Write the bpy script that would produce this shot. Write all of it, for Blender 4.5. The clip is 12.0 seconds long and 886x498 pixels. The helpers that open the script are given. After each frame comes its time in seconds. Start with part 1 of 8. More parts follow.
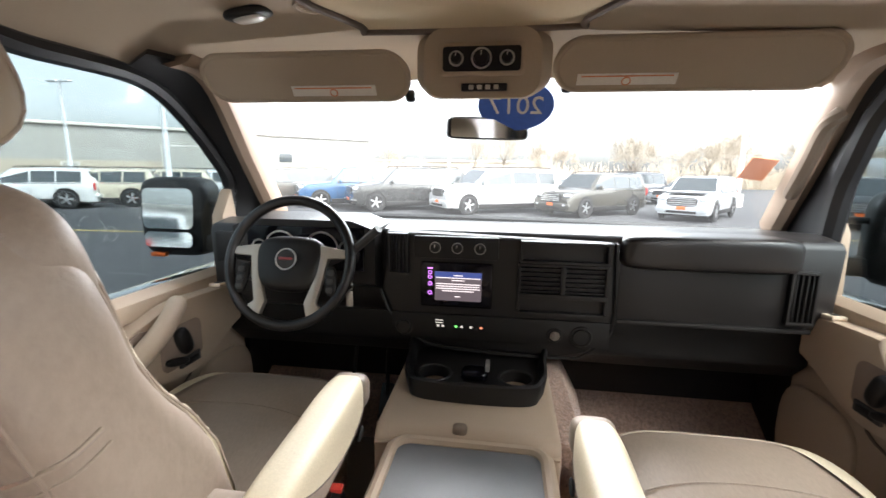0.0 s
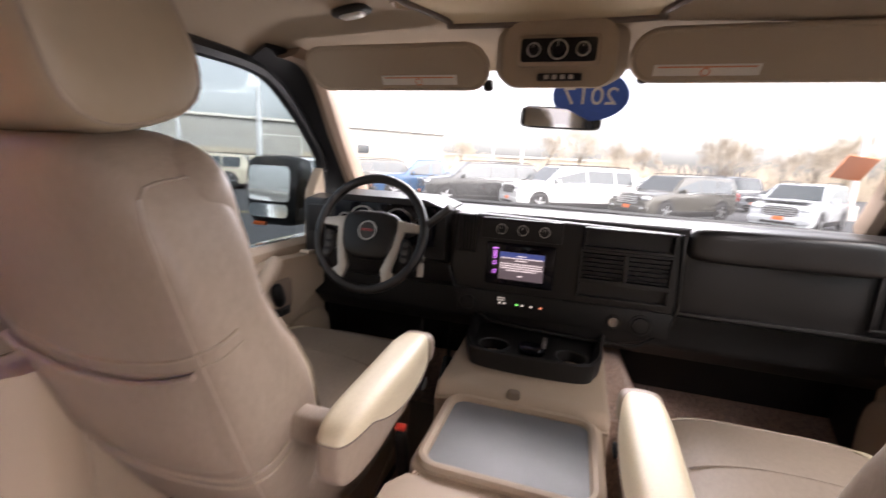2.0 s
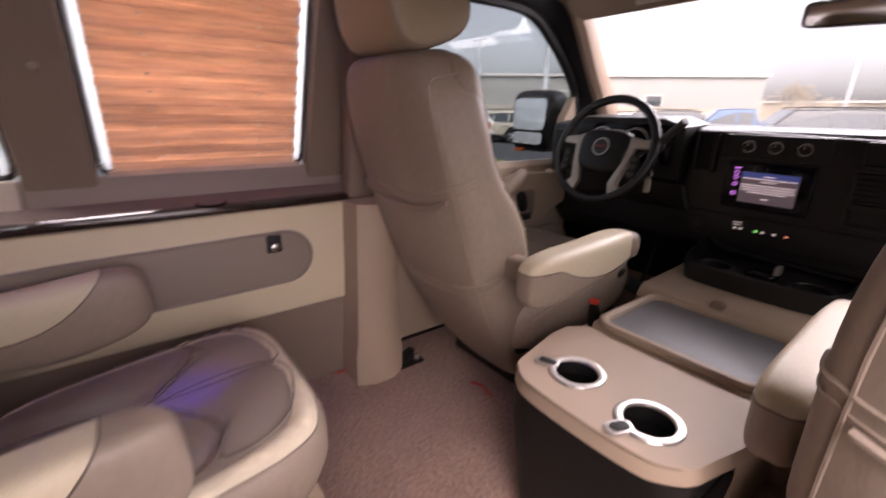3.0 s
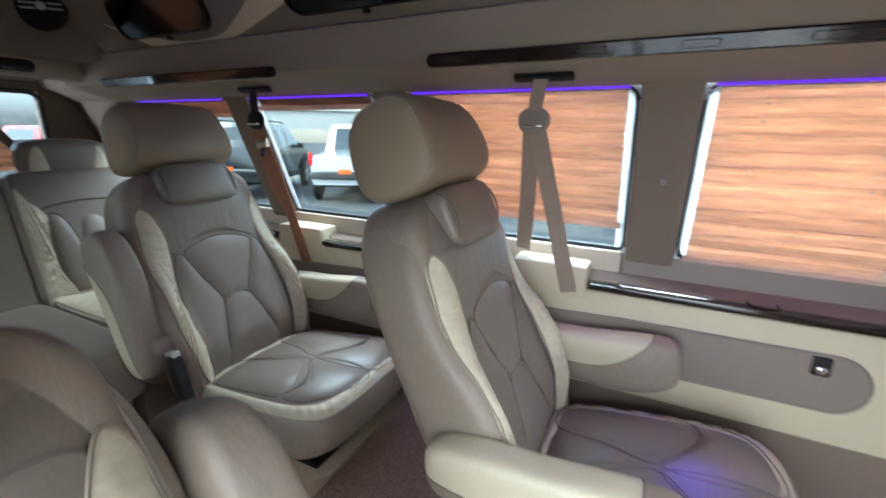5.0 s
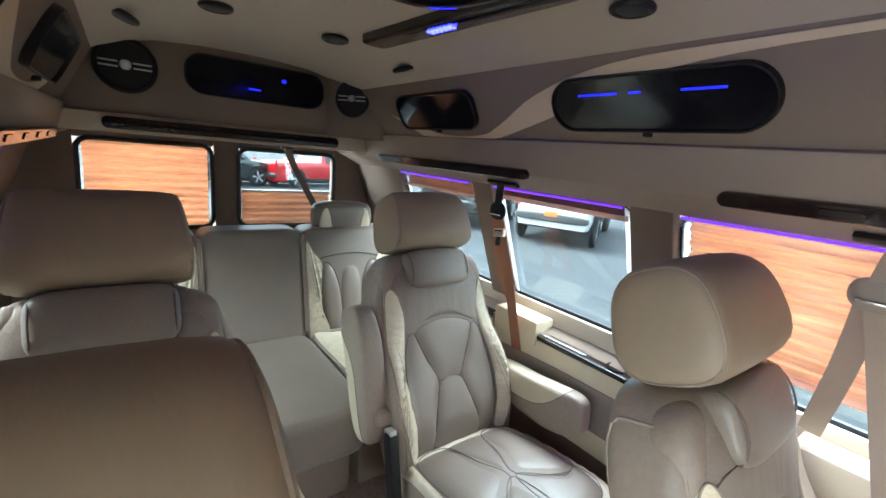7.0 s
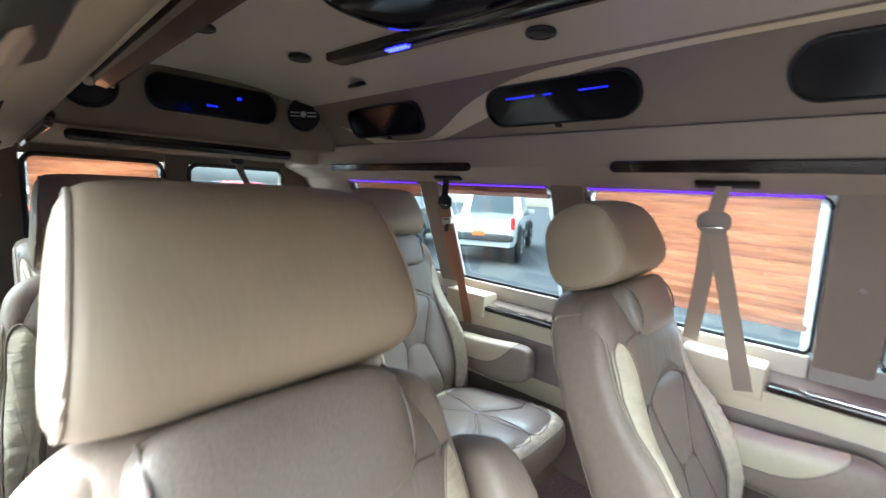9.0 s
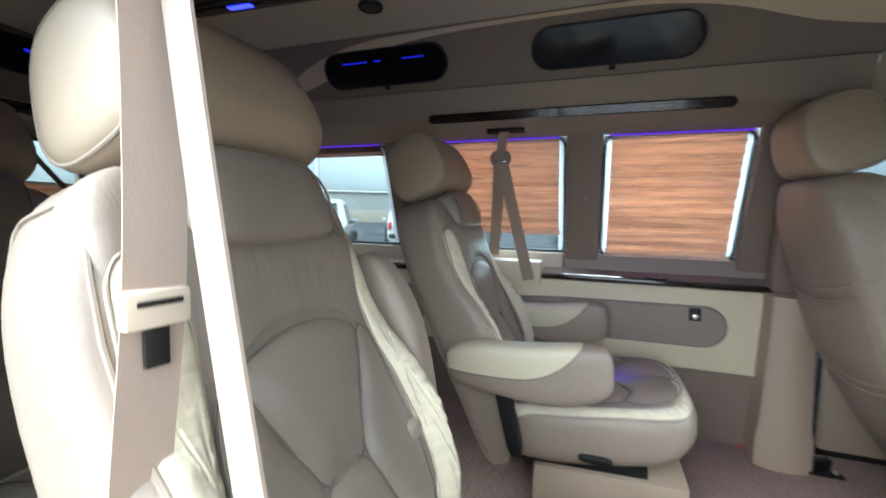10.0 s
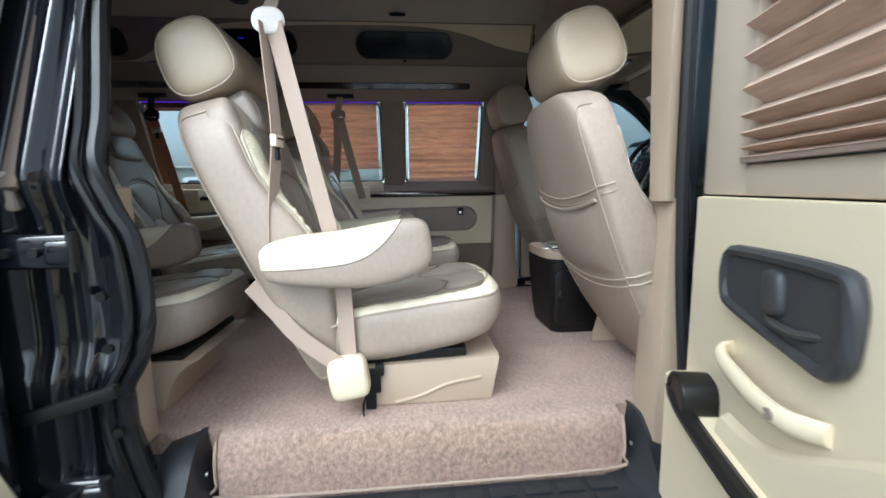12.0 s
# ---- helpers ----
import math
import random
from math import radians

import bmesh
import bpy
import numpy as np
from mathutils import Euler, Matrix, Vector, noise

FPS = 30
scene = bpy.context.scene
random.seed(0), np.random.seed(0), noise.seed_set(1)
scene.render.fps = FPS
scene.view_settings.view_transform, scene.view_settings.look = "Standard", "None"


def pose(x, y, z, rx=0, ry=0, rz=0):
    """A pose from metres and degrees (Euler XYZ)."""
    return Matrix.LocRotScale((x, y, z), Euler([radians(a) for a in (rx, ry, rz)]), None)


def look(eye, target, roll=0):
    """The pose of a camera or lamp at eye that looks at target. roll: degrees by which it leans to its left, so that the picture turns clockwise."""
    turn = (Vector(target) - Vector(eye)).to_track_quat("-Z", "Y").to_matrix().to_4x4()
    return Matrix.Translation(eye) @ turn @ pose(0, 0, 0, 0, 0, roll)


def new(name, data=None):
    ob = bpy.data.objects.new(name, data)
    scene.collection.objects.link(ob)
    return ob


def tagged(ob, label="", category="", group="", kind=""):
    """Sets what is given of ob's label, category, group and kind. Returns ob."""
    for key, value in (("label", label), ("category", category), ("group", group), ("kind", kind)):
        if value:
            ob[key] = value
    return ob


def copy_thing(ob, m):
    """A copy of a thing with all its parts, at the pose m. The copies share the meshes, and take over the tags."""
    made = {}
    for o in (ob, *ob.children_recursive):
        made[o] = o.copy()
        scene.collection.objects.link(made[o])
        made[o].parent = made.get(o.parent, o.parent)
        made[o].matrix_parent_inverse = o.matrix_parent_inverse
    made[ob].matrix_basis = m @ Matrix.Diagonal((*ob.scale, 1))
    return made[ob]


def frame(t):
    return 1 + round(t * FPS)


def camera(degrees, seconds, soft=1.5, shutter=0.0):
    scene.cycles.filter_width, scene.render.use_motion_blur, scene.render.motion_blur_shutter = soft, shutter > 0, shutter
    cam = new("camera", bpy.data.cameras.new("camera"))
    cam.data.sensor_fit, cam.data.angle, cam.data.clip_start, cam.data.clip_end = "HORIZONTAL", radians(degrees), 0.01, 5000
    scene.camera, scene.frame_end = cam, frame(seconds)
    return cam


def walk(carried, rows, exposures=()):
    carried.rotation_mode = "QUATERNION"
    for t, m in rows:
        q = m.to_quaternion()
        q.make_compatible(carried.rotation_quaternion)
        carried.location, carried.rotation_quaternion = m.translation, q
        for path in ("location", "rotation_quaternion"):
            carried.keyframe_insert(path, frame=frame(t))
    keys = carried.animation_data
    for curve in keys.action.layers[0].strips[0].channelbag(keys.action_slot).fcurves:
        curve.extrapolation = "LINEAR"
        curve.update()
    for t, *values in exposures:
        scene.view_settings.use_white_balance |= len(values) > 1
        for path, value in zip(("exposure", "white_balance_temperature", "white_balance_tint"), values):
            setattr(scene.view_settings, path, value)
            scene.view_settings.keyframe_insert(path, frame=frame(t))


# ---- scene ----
cam = camera(92.2, 12.0, shutter=0.35)
PATH = [
    (0, (0.079, -0.302, 0.998), (-0.188, 1.647, 0.64), 0.8),
    (0.5, (0.07, -0.282, 0.995), (-0.026, 1.684, 0.639), 1.5),
    (1, (0.082, -0.271, 0.991), (0.011, 1.695, 0.632), 2.2),
    (1.5, (0.083, -0.289, 0.985), (-0.088, 1.673, 0.64), 2.9),
    (2, (0.098, -0.401, 0.966), (-0.469, 1.477, 0.577), 3.0),
    (2.5, (0.225, -0.487, 0.913), (-0.911, 1.095, 0.456), 0.8),
    (3, (0.365, -0.561, 0.862), (-1.146, 0.594, 0.244), 1.1),
    (3.2, (0.411, -0.596, 0.839), (-1.194, 0.372, 0.14), 1.9),
    (4.8, (0.499, -0.646, 0.986), (-1.296, -1.35, 0.454), 1.5),
    (5, (0.453, -0.668, 1.046), (-1.274, -1.532, 0.523), 0.9),
    (5.5, (0.411, -0.751, 1.127), (-1.124, -1.94, 0.645), 0.1),
    (6, (0.404, -0.812, 1.226), (-0.943, -2.212, 0.752), 1.2),
    (6.5, (0.414, -0.861, 1.268), (-0.828, -2.357, 0.802), 3.3),
    (8.3, (0.541, -0.835, 1.239), (-0.598, -2.439, 0.877), 7.9),
    (8.5, (0.57, -0.798, 1.214), (-0.668, -2.333, 0.881), 7.6),
    (9, (0.693, -0.71, 1.131), (-0.751, -2.067, 0.861), 2.9),
    (9.5, (0.859, -0.638, 0.962), (-0.824, -1.712, 0.837), 0.9),
    (10, (0.993, -0.607, 0.856), (-0.882, -1.284, 0.695), 1.1),
    (10.5, (1.18, -0.578, 0.763), (-0.782, -0.935, 0.606), -0.6),
    (11, (1.432, -0.608, 0.735), (-0.558, -0.579, 0.533), -1.9),
    (11.5, (1.681, -0.622, 0.645), (-0.298, -0.445, 0.417), -1.2),
    (12, (1.942, -0.623, 0.642), (-0.03, -0.438, 0.364), -0.9),
]
walk(cam, [(t, look(eye, target, roll)) for t, eye, target, roll in PATH],
     exposures=[(0, 2.6, 6550, 14), (1.5, 2.46, 6950, 22), (2.5, 1.97, 6900, 29), (3.2, 1.55, 7100, 36), (4.8, 2.28, 5560, 3), (6.5, 3.2, 5750, 2), (8.5, 3.25, 5700, 2), (9.5, 2.32, 5450, 3), (10.5, 1.45, 5620, 1), (11.2, 0.91, 5560, 3), (12, 0.88, 5540, 3)])

# ---- world and light ----
world = bpy.data.worlds.new("sky")
scene.world = world
world.use_nodes = True
wn, wl = world.node_tree.nodes, world.node_tree.links
sky = wn.new("ShaderNodeTexSky")
sky.sky_type = "NISHITA"
sky.sun_disc = False
sky.sun_elevation, sky.sun_rotation = radians(49), radians(126)
sky.air_density, sky.dust_density = 1.0, 4.0
hsv = wn.new("ShaderNodeHueSaturation")
hsv.inputs["Saturation"].default_value = 0.22
cloud_co = wn.new("ShaderNodeTexCoord")
cloud = wn.new("ShaderNodeTexNoise")
cloud.inputs["Scale"].default_value, cloud.inputs["Detail"].default_value = 2.2, 5
ramp = wn.new("ShaderNodeMapRange")
ramp.inputs["From Min"].default_value, ramp.inputs["From Max"].default_value = 0.3, 0.7
ramp.inputs["To Min"].default_value, ramp.inputs["To Max"].default_value = 0.75, 1.2
mul = wn.new("ShaderNodeVectorMath")
mul.operation = "SCALE"
wl.new(cloud_co.outputs["Generated"], cloud.inputs["Vector"])
wl.new(cloud.outputs["Fac"], ramp.inputs["Value"])
wl.new(sky.outputs["Color"], hsv.inputs["Color"])
wl.new(hsv.outputs["Color"], mul.inputs[0])
wl.new(ramp.outputs["Result"], mul.inputs["Scale"])
wl.new(mul.outputs["Vector"], wn["Background"].inputs["Color"])
wn["Background"].inputs["Strength"].default_value = 0.15

sun = new("sun", bpy.data.lights.new("sun", "SUN"))
sun.data.energy, sun.data.angle, sun.data.color = 0.85, radians(35), (1.0, 0.96, 0.9)
sun.matrix_world = look((5.5, -4.0, 7.8), (0, 0, 0))


def fill_lamp(eye, target, w, h, power, spread=180):
    """An added area lamp that stands in for daylight by one opening."""
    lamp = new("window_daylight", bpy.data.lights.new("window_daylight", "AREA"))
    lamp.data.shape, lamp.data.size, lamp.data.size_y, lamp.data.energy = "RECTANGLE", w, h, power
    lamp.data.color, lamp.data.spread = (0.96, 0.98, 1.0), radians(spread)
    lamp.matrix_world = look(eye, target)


fill_lamp((-0.975, -0.35, 0.985), (-0.045, -0.35, 0.62), 0.50, 0.52, 3.7)
fill_lamp((-0.975, -1.07, 0.985), (-0.045, -1.07, 0.62), 0.66, 0.52, 2.9)
fill_lamp((-1.35, -2.2, 1.60), (0.2, -2.2, 0.5), 1.3, 0.4, 6.5)
fill_lamp((1.35, -2.2, 1.60), (-0.2, -2.2, 0.5), 1.3, 0.4, 6.5)
fill_lamp((0.05, 1.80, 1.53), (0.05, -0.4, 0.60), 1.7, 0.44, 10, 130)
# Added lamp hidden behind the dash, facing up in place of bounced light.
fill_lamp((0.0, 1.50, 0.73), (0.0, 0.0, 1.30), 1.5, 0.12, 4.4)

fill_lamp((0.985, -0.58, 0.62), (-0.2, -0.58, 0.12), 1.20, 0.95, 1.9, 128)
fill_lamp((0.325, -3.75, 1.0), (0.325, 0.0, 0.9), 0.46, 0.36, 3.6)


# ---- materials ----
def mat(name, color, rough=0.6, metal=0.0, var=0.12, scale=6.0, fine=120.0, bump=0.15, bump_dist=0.002, stretch=(1, 1, 1), color2=None,
        sheen=0.0, coat=0.0, spec=0.5, bump_kind="noise"):
    """A procedural surface: base colour with broad and fine variation, and a fine relief."""
    m = bpy.data.materials.new(name)
    m.use_nodes = True
    n, l = m.node_tree.nodes, m.node_tree.links
    b = n["Principled BSDF"]
    b.inputs["Roughness"].default_value, b.inputs["Metallic"].default_value = rough, metal
    b.inputs["Specular IOR Level"].default_value = spec
    b.inputs["Coat Weight"].default_value = coat
    b.inputs["Sheen Weight"].default_value = sheen
    co = n.new("ShaderNodeTexCoord")
    mp = n.new("ShaderNodeMapping")
    mp.inputs["Scale"].default_value = stretch
    l.new(co.outputs["Object"], mp.inputs["Vector"])
    broad, grain = n.new("ShaderNodeTexNoise"), n.new("ShaderNodeTexNoise")
    broad.inputs["Scale"].default_value, broad.inputs["Detail"].default_value = scale, 3
    grain.inputs["Scale"].default_value, grain.inputs["Detail"].default_value = fine, 3
    l.new(mp.outputs["Vector"], broad.inputs["Vector"])
    l.new(mp.outputs["Vector"], grain.inputs["Vector"])
    mixn = n.new("ShaderNodeMath")
    mixn.operation = "ADD"
    l.new(broad.outputs["Fac"], mixn.inputs[0])
    l.new(grain.outputs["Fac"], mixn.inputs[1])
    mr = n.new("ShaderNodeMapRange")
    mr.inputs["From Min"].default_value, mr.inputs["From Max"].default_value = 0.65, 1.35
    l.new(mixn.outputs[0], mr.inputs["Value"])
    mix = n.new("ShaderNodeMix")
    mix.data_type = "RGBA"
    lo = tuple(c * (1 - var) for c in color)
    hi = color2 or tuple(min(1, c * (1 + var)) for c in color)
    mix.inputs["A"].default_value, mix.inputs["B"].default_value = (*lo, 1), (*hi, 1)
    l.new(mr.outputs["Result"], mix.inputs["Factor"])
    l.new(mix.outputs["Result"], b.inputs["Base Color"])
    rr = n.new("ShaderNodeMapRange")
    rr.inputs["To Min"].default_value, rr.inputs["To Max"].default_value = max(0.02, rough - 0.08), min(1, rough + 0.08)
    l.new(broad.outputs["Fac"], rr.inputs["Value"])
    l.new(rr.outputs["Result"], b.inputs["Roughness"])
    if bump > 0:
        bp = n.new("ShaderNodeBump")
        bp.inputs["Strength"].default_value, bp.inputs["Distance"].default_value = bump, bump_dist
        if bump_kind == "voronoi":
            vo = n.new("ShaderNodeTexVoronoi")
            vo.inputs["Scale"].default_value = fine
            l.new(mp.outputs["Vector"], vo.inputs["Vector"])
            l.new(vo.outputs["Distance"], bp.inputs["Height"])
        elif bump_kind == "folds":
            wv = n.new("ShaderNodeTexNoise")
            wv.inputs["Scale"].default_value, wv.inputs["Detail"].default_value = fine * 0.35, 4
            wv.inputs["Distortion"].default_value = 1.5
            ad = n.new("ShaderNodeMath")
            ad.operation = "ADD"
            l.new(mp.outputs["Vector"], wv.inputs["Vector"])
            l.new(wv.outputs["Fac"], ad.inputs[0])
            l.new(grain.outputs["Fac"], ad.inputs[1])
            l.new(ad.outputs[0], bp.inputs["Height"])
        else:
            l.new(grain.outputs["Fac"], bp.inputs["Height"])
        l.new(bp.outputs["Normal"], b.inputs["Normal"])
    return m


def glow(name, color, strength):
    m = bpy.data.materials.new(name)
    m.use_nodes = True
    b = m.node_tree.nodes["Principled BSDF"]
    b.inputs["Base Color"].default_value = (0.02, 0.02, 0.02, 1)
    b.inputs["Emission Color"].default_value, b.inputs["Emission Strength"].default_value = (*color, 1), strength
    return m


def clear_glass(name, tint=(0.93, 0.97, 0.97), gloss=0.05):
    m = bpy.data.materials.new(name)
    m.use_nodes = True
    n, l = m.node_tree.nodes, m.node_tree.links
    n.remove(n["Principled BSDF"])
    tr, gl, mx = n.new("ShaderNodeBsdfTransparent"), n.new("ShaderNodeBsdfGlossy"), n.new("ShaderNodeMixShader")
    tr.inputs["Color"].default_value = (*tint, 1)
    gl.inputs["Roughness"].default_value = 0.02
    mx.inputs["Fac"].default_value = gloss
    l.new(tr.outputs[0], mx.inputs[1])
    l.new(gl.outputs[0], mx.inputs[2])
    l.new(mx.outputs[0], n["Material Output"].inputs["Surface"])
    return m


LEATHER = mat("taupe_leather", (0.28, 0.222, 0.173), 0.47, var=0.10, scale=5, fine=130, bump=0.17, bump_dist=0.0032, stretch=(1.5, 0.6, 0.45), bump_kind="folds")
LEATHER_SOFT = mat("gathered_taupe_leather", (0.222, 0.184, 0.147), 0.40, var=0.08, scale=5, fine=45, bump=0.28, bump_dist=0.006, stretch=(1.0, 0.6, 0.2), bump_kind="folds")
LEATHER_SEAT = mat("dark_taupe_leather", (0.225, 0.186, 0.148), 0.36, var=0.10, scale=5, fine=260, bump=0.22, bump_dist=0.0015, bump_kind="folds")
LEATHER_HEAD = mat("creased_taupe_leather", (0.335, 0.265, 0.182), 0.5, var=0.035, scale=4, fine=110, bump=0.10, bump_dist=0.003, stretch=(1.6, 0.5, 0.4), bump_kind="folds")
CREAM = mat("cream_leather", (0.59, 0.515, 0.365), 0.45, var=0.08, scale=5, fine=240, bump=0.2, bump_dist=0.0015, bump_kind="folds")
CREAM_GATHER = mat("gathered_cream_leather", (0.62, 0.55, 0.40), 0.45, var=0.12, scale=8, fine=55, bump=0.7, bump_dist=0.006, stretch=(0.5, 0.5, 1.3), bump_kind="folds")
PIPING = mat("piping_cord", (0.31, 0.25, 0.19), 0.5, fine=400, bump=0.1)
SEAM = mat("dark_seam", (0.13, 0.10, 0.08), 0.7, fine=400, bump=0.1)


def carpet_material():
    """Cut pile with brushed patches, darker tufts and fine fibres."""
    m = mat("cut_pile_carpet", (0.46, 0.295, 0.215), 0.95, var=0.44, scale=95, fine=270, bump=1.0, bump_dist=0.011, stretch=(1.1, 0.8, 0.7), sheen=0.3, spec=0.1, color2=(0.66, 0.45, 0.345))
    n, l = m.node_tree.nodes, m.node_tree.links
    broad, grain = [q for q in n if q.bl_idname == "ShaderNodeTexNoise"]
    broad.inputs["Detail"].default_value, broad.inputs["Roughness"].default_value = 6, 0.62
    grain.inputs["Roughness"].default_value = 0.75
    tuft = n.new("ShaderNodeTexNoise")
    tuft.inputs["Scale"].default_value, tuft.inputs["Detail"].default_value = 7, 5
    total = n.new("ShaderNodeMath")
    total.operation = "MULTIPLY_ADD"
    total.inputs[1].default_value = 0.32
    mr = [q for q in n if q.bl_idname == "ShaderNodeMapRange"][0]
    l.new(broad.inputs["Vector"].links[0].from_socket, tuft.inputs["Vector"])
    l.new(mr.inputs["Value"].links[0].from_socket, total.inputs[2])
    l.new(tuft.outputs["Fac"], total.inputs[0])
    l.new(total.outputs[0], mr.inputs["Value"])
    mr.inputs["From Min"].default_value, mr.inputs["From Max"].default_value = 0.92, 1.40
    return m


CARPET = carpet_material()
HEADLINER = mat("tan_headliner_cloth", (0.40, 0.325, 0.245), 0.9, var=0.06, scale=3, fine=500, bump=0.25, spec=0.2)
HEADER = mat("taupe_header_cloth", (0.295, 0.235, 0.182), 0.9, var=0.06, scale=3, fine=500, bump=0.25, spec=0.2)
HEADLINER_DARK = mat("brown_suede_cloth", (0.225, 0.178, 0.138), 0.95, var=0.07, scale=3, fine=480, bump=0.25, spec=0.15)
HEADLINER_PALE = mat("pale_suede_cloth", (0.60, 0.49, 0.33), 0.92, var=0.05, scale=3, fine=480, bump=0.2, spec=0.15)
CEIL = mat("ceiling_cloth", (0.46, 0.40, 0.33), 0.92, var=0.04, scale=3, fine=500, bump=0.2, spec=0.2)
TRIM_TAN = mat("tan_moulded_plastic", (0.40, 0.31, 0.225), 0.55, var=0.05, scale=3, fine=600, bump=0.2)
# The tan trim again, darkened: the pillars' backlit shade is in this colour.
PILLAR_TAN = mat("shaded_tan_moulded_plastic", (0.27, 0.195, 0.14), 0.6, var=0.05, scale=3, fine=600, bump=0.2)
TRIM_BROWN = mat("brown_trim_cloth", (0.24, 0.185, 0.145), 0.9, var=0.07, scale=3, fine=480, bump=0.25, spec=0.2)
TRIM_CREAM = mat("cream_trim_vinyl", (0.66, 0.57, 0.40), 0.55, var=0.05, scale=3, fine=500, bump=0.15)
TRIM_TAUPE = mat("taupe_door_vinyl", (0.27, 0.22, 0.18), 0.6, var=0.05, scale=3, fine=500, bump=0.15)
SILL_TAN = mat("pale_tan_plastic", (0.56, 0.47, 0.36), 0.5, var=0.05, scale=3, fine=600, bump=0.15)
BLACK = mat("black_grained_plastic", (0.0065, 0.0062, 0.006), 0.5, var=0.2, scale=6, fine=700, bump=0.25, spec=0.35)
CHARCOAL = mat("charcoal_plastic", (0.0085, 0.008, 0.0078), 0.42, var=0.15, scale=6, fine=700, bump=0.2, spec=0.4)
GREY_SOFT = mat("grey_soft_plastic", (0.042, 0.040, 0.039), 0.55, var=0.1, scale=6, fine=700, bump=0.2)
# Lifted to a bluish grey: some gloss reflection is put into the colour.
TRAY_MAT = mat("dark_grey_rubber", (0.17, 0.175, 0.182), 0.36, var=0.12, scale=10, fine=600, bump=0.3)
GLOSS_BLACK = mat("gloss_black_acrylic", (0.004, 0.004, 0.007), 0.12, var=0.1, fine=20, bump=0.0, spec=0.25)
WOOD_DARK = mat("dark_lacquered_wood", (0.020, 0.011, 0.008), 0.16, var=0.4, scale=6, fine=30, bump=0.0, stretch=(6, 0.6, 6), coat=0.35, spec=0.35)
SILVER = mat("satin_silver", (0.60, 0.58, 0.54), 0.32, metal=0.8, var=0.05, fine=300, bump=0.03)
SPOKE = mat("satin_beige_metal", (0.46, 0.42, 0.36), 0.42, metal=0.6, var=0.06, fine=300, bump=0.05)
CHROME = mat("chrome", (0.8, 0.8, 0.8), 0.08, metal=1.0, var=0.02, fine=30, bump=0.0)
BELT_TAN = mat("tan_belt_webbing", (0.33, 0.25, 0.195), 0.75, var=0.06, scale=8, fine=500, bump=0.18, stretch=(1, 1, 1))
BELT_RUST = mat("rust_belt_webbing", (0.34, 0.15, 0.085), 0.75, var=0.08, scale=8, fine=500, bump=0.5)
BLACK_PAINT = mat("black_car_paint", (0.008, 0.0095, 0.0135), 0.12, var=0.3, scale=3, fine=40, bump=0.02, coat=1.0, spec=0.5)
RUBBER = mat("black_rubber_seal", (0.009, 0.0095, 0.011), 0.45, var=0.15, fine=300, bump=0.1)
BRASS = mat("yellow_zinc_steel", (0.42, 0.27, 0.10), 0.4, metal=0.8, var=0.2, fine=200, bump=0.05)
ASPHALT = mat("worn_asphalt", (0.055, 0.056, 0.06), 0.85, var=0.3, scale=0.25, fine=60, bump=0.5, bump_dist=0.01)
GLASS = clear_glass("clear_glass")


def hazy_glass():
    """Windscreen glass; a thin film scatters daylight, imitating dust and glare haze."""
    m = clear_glass("hazy_windscreen_glass")
    n, l = m.node_tree.nodes, m.node_tree.links
    tl, mx, no, rg = n.new("ShaderNodeBsdfTranslucent"), n.new("ShaderNodeMixShader"), n.new("ShaderNodeTexNoise"), n.new("ShaderNodeMapRange")
    tl.inputs["Color"].default_value = (0.9, 0.9, 0.88, 1)
    no.inputs["Scale"].default_value, no.inputs["Detail"].default_value = 2.5, 4
    rg.inputs["To Min"].default_value, rg.inputs["To Max"].default_value = 0.004, 0.013
    l.new(no.outputs["Fac"], rg.inputs["Value"])
    l.new(rg.outputs["Result"], mx.inputs["Fac"])
    out = n["Material Output"].inputs["Surface"]
    l.new(out.links[0].from_socket, mx.inputs[1])
    l.new(tl.outputs[0], mx.inputs[2])
    l.new(mx.outputs[0], out)
    return m


WIND_GLASS = hazy_glass()
DOOR_TINT = clear_glass("tinted_door_glass", (0.50, 0.56, 0.57), 0.04)
TINT = clear_glass("lightly_tinted_glass", (0.78, 0.86, 0.87), 0.05)
MIRROR = mat("mirror_silver", (0.85, 0.87, 0.88), 0.02, metal=1.0, var=0.0, fine=10, bump=0.0)
LED_BLUE = glow("blue_led", (0.02, 0.015, 1.0), 5.0)
# Emission that paints led reflections on the gloss black doors.
LED_REFLECTION = glow("blue_led_reflection", (0.02, 0.02, 1.0), 0.16)
LED_VIOLET = glow("violet_led", (0.20, 0.04, 1.0), 0.16)
SCREEN_BLUE = glow("screen_header_blue", (0.10, 0.16, 0.55), 0.10)
SCREEN_MAUVE = glow("screen_body", (0.30, 0.24, 0.27), 0.08)
SCREEN_TEXT = glow("screen_writing", (1.0, 0.9, 0.9), 0.22)
ICON_PURPLE = glow("purple_icon_light", (0.75, 0.25, 1.0), 0.4)
ICON_GREEN = glow("green_indicator", (0.2, 1.0, 0.2), 0.28)
ICON_WHITE = glow("white_indicator", (1.0, 0.95, 0.85), 0.13)
ICON_RED = glow("red_indicator", (1.0, 0.35, 0.2), 0.2)
RED_PLASTIC = mat("red_plastic", (0.6, 0.05, 0.03), 0.4, fine=200, bump=0.0)
WHITE_PRINT = mat("white_printed_label", (0.7, 0.66, 0.6), 0.6, fine=300, bump=0.05)
ORANGE = mat("orange_plastic", (0.9, 0.16, 0.02), 0.5, fine=200, bump=0.0)


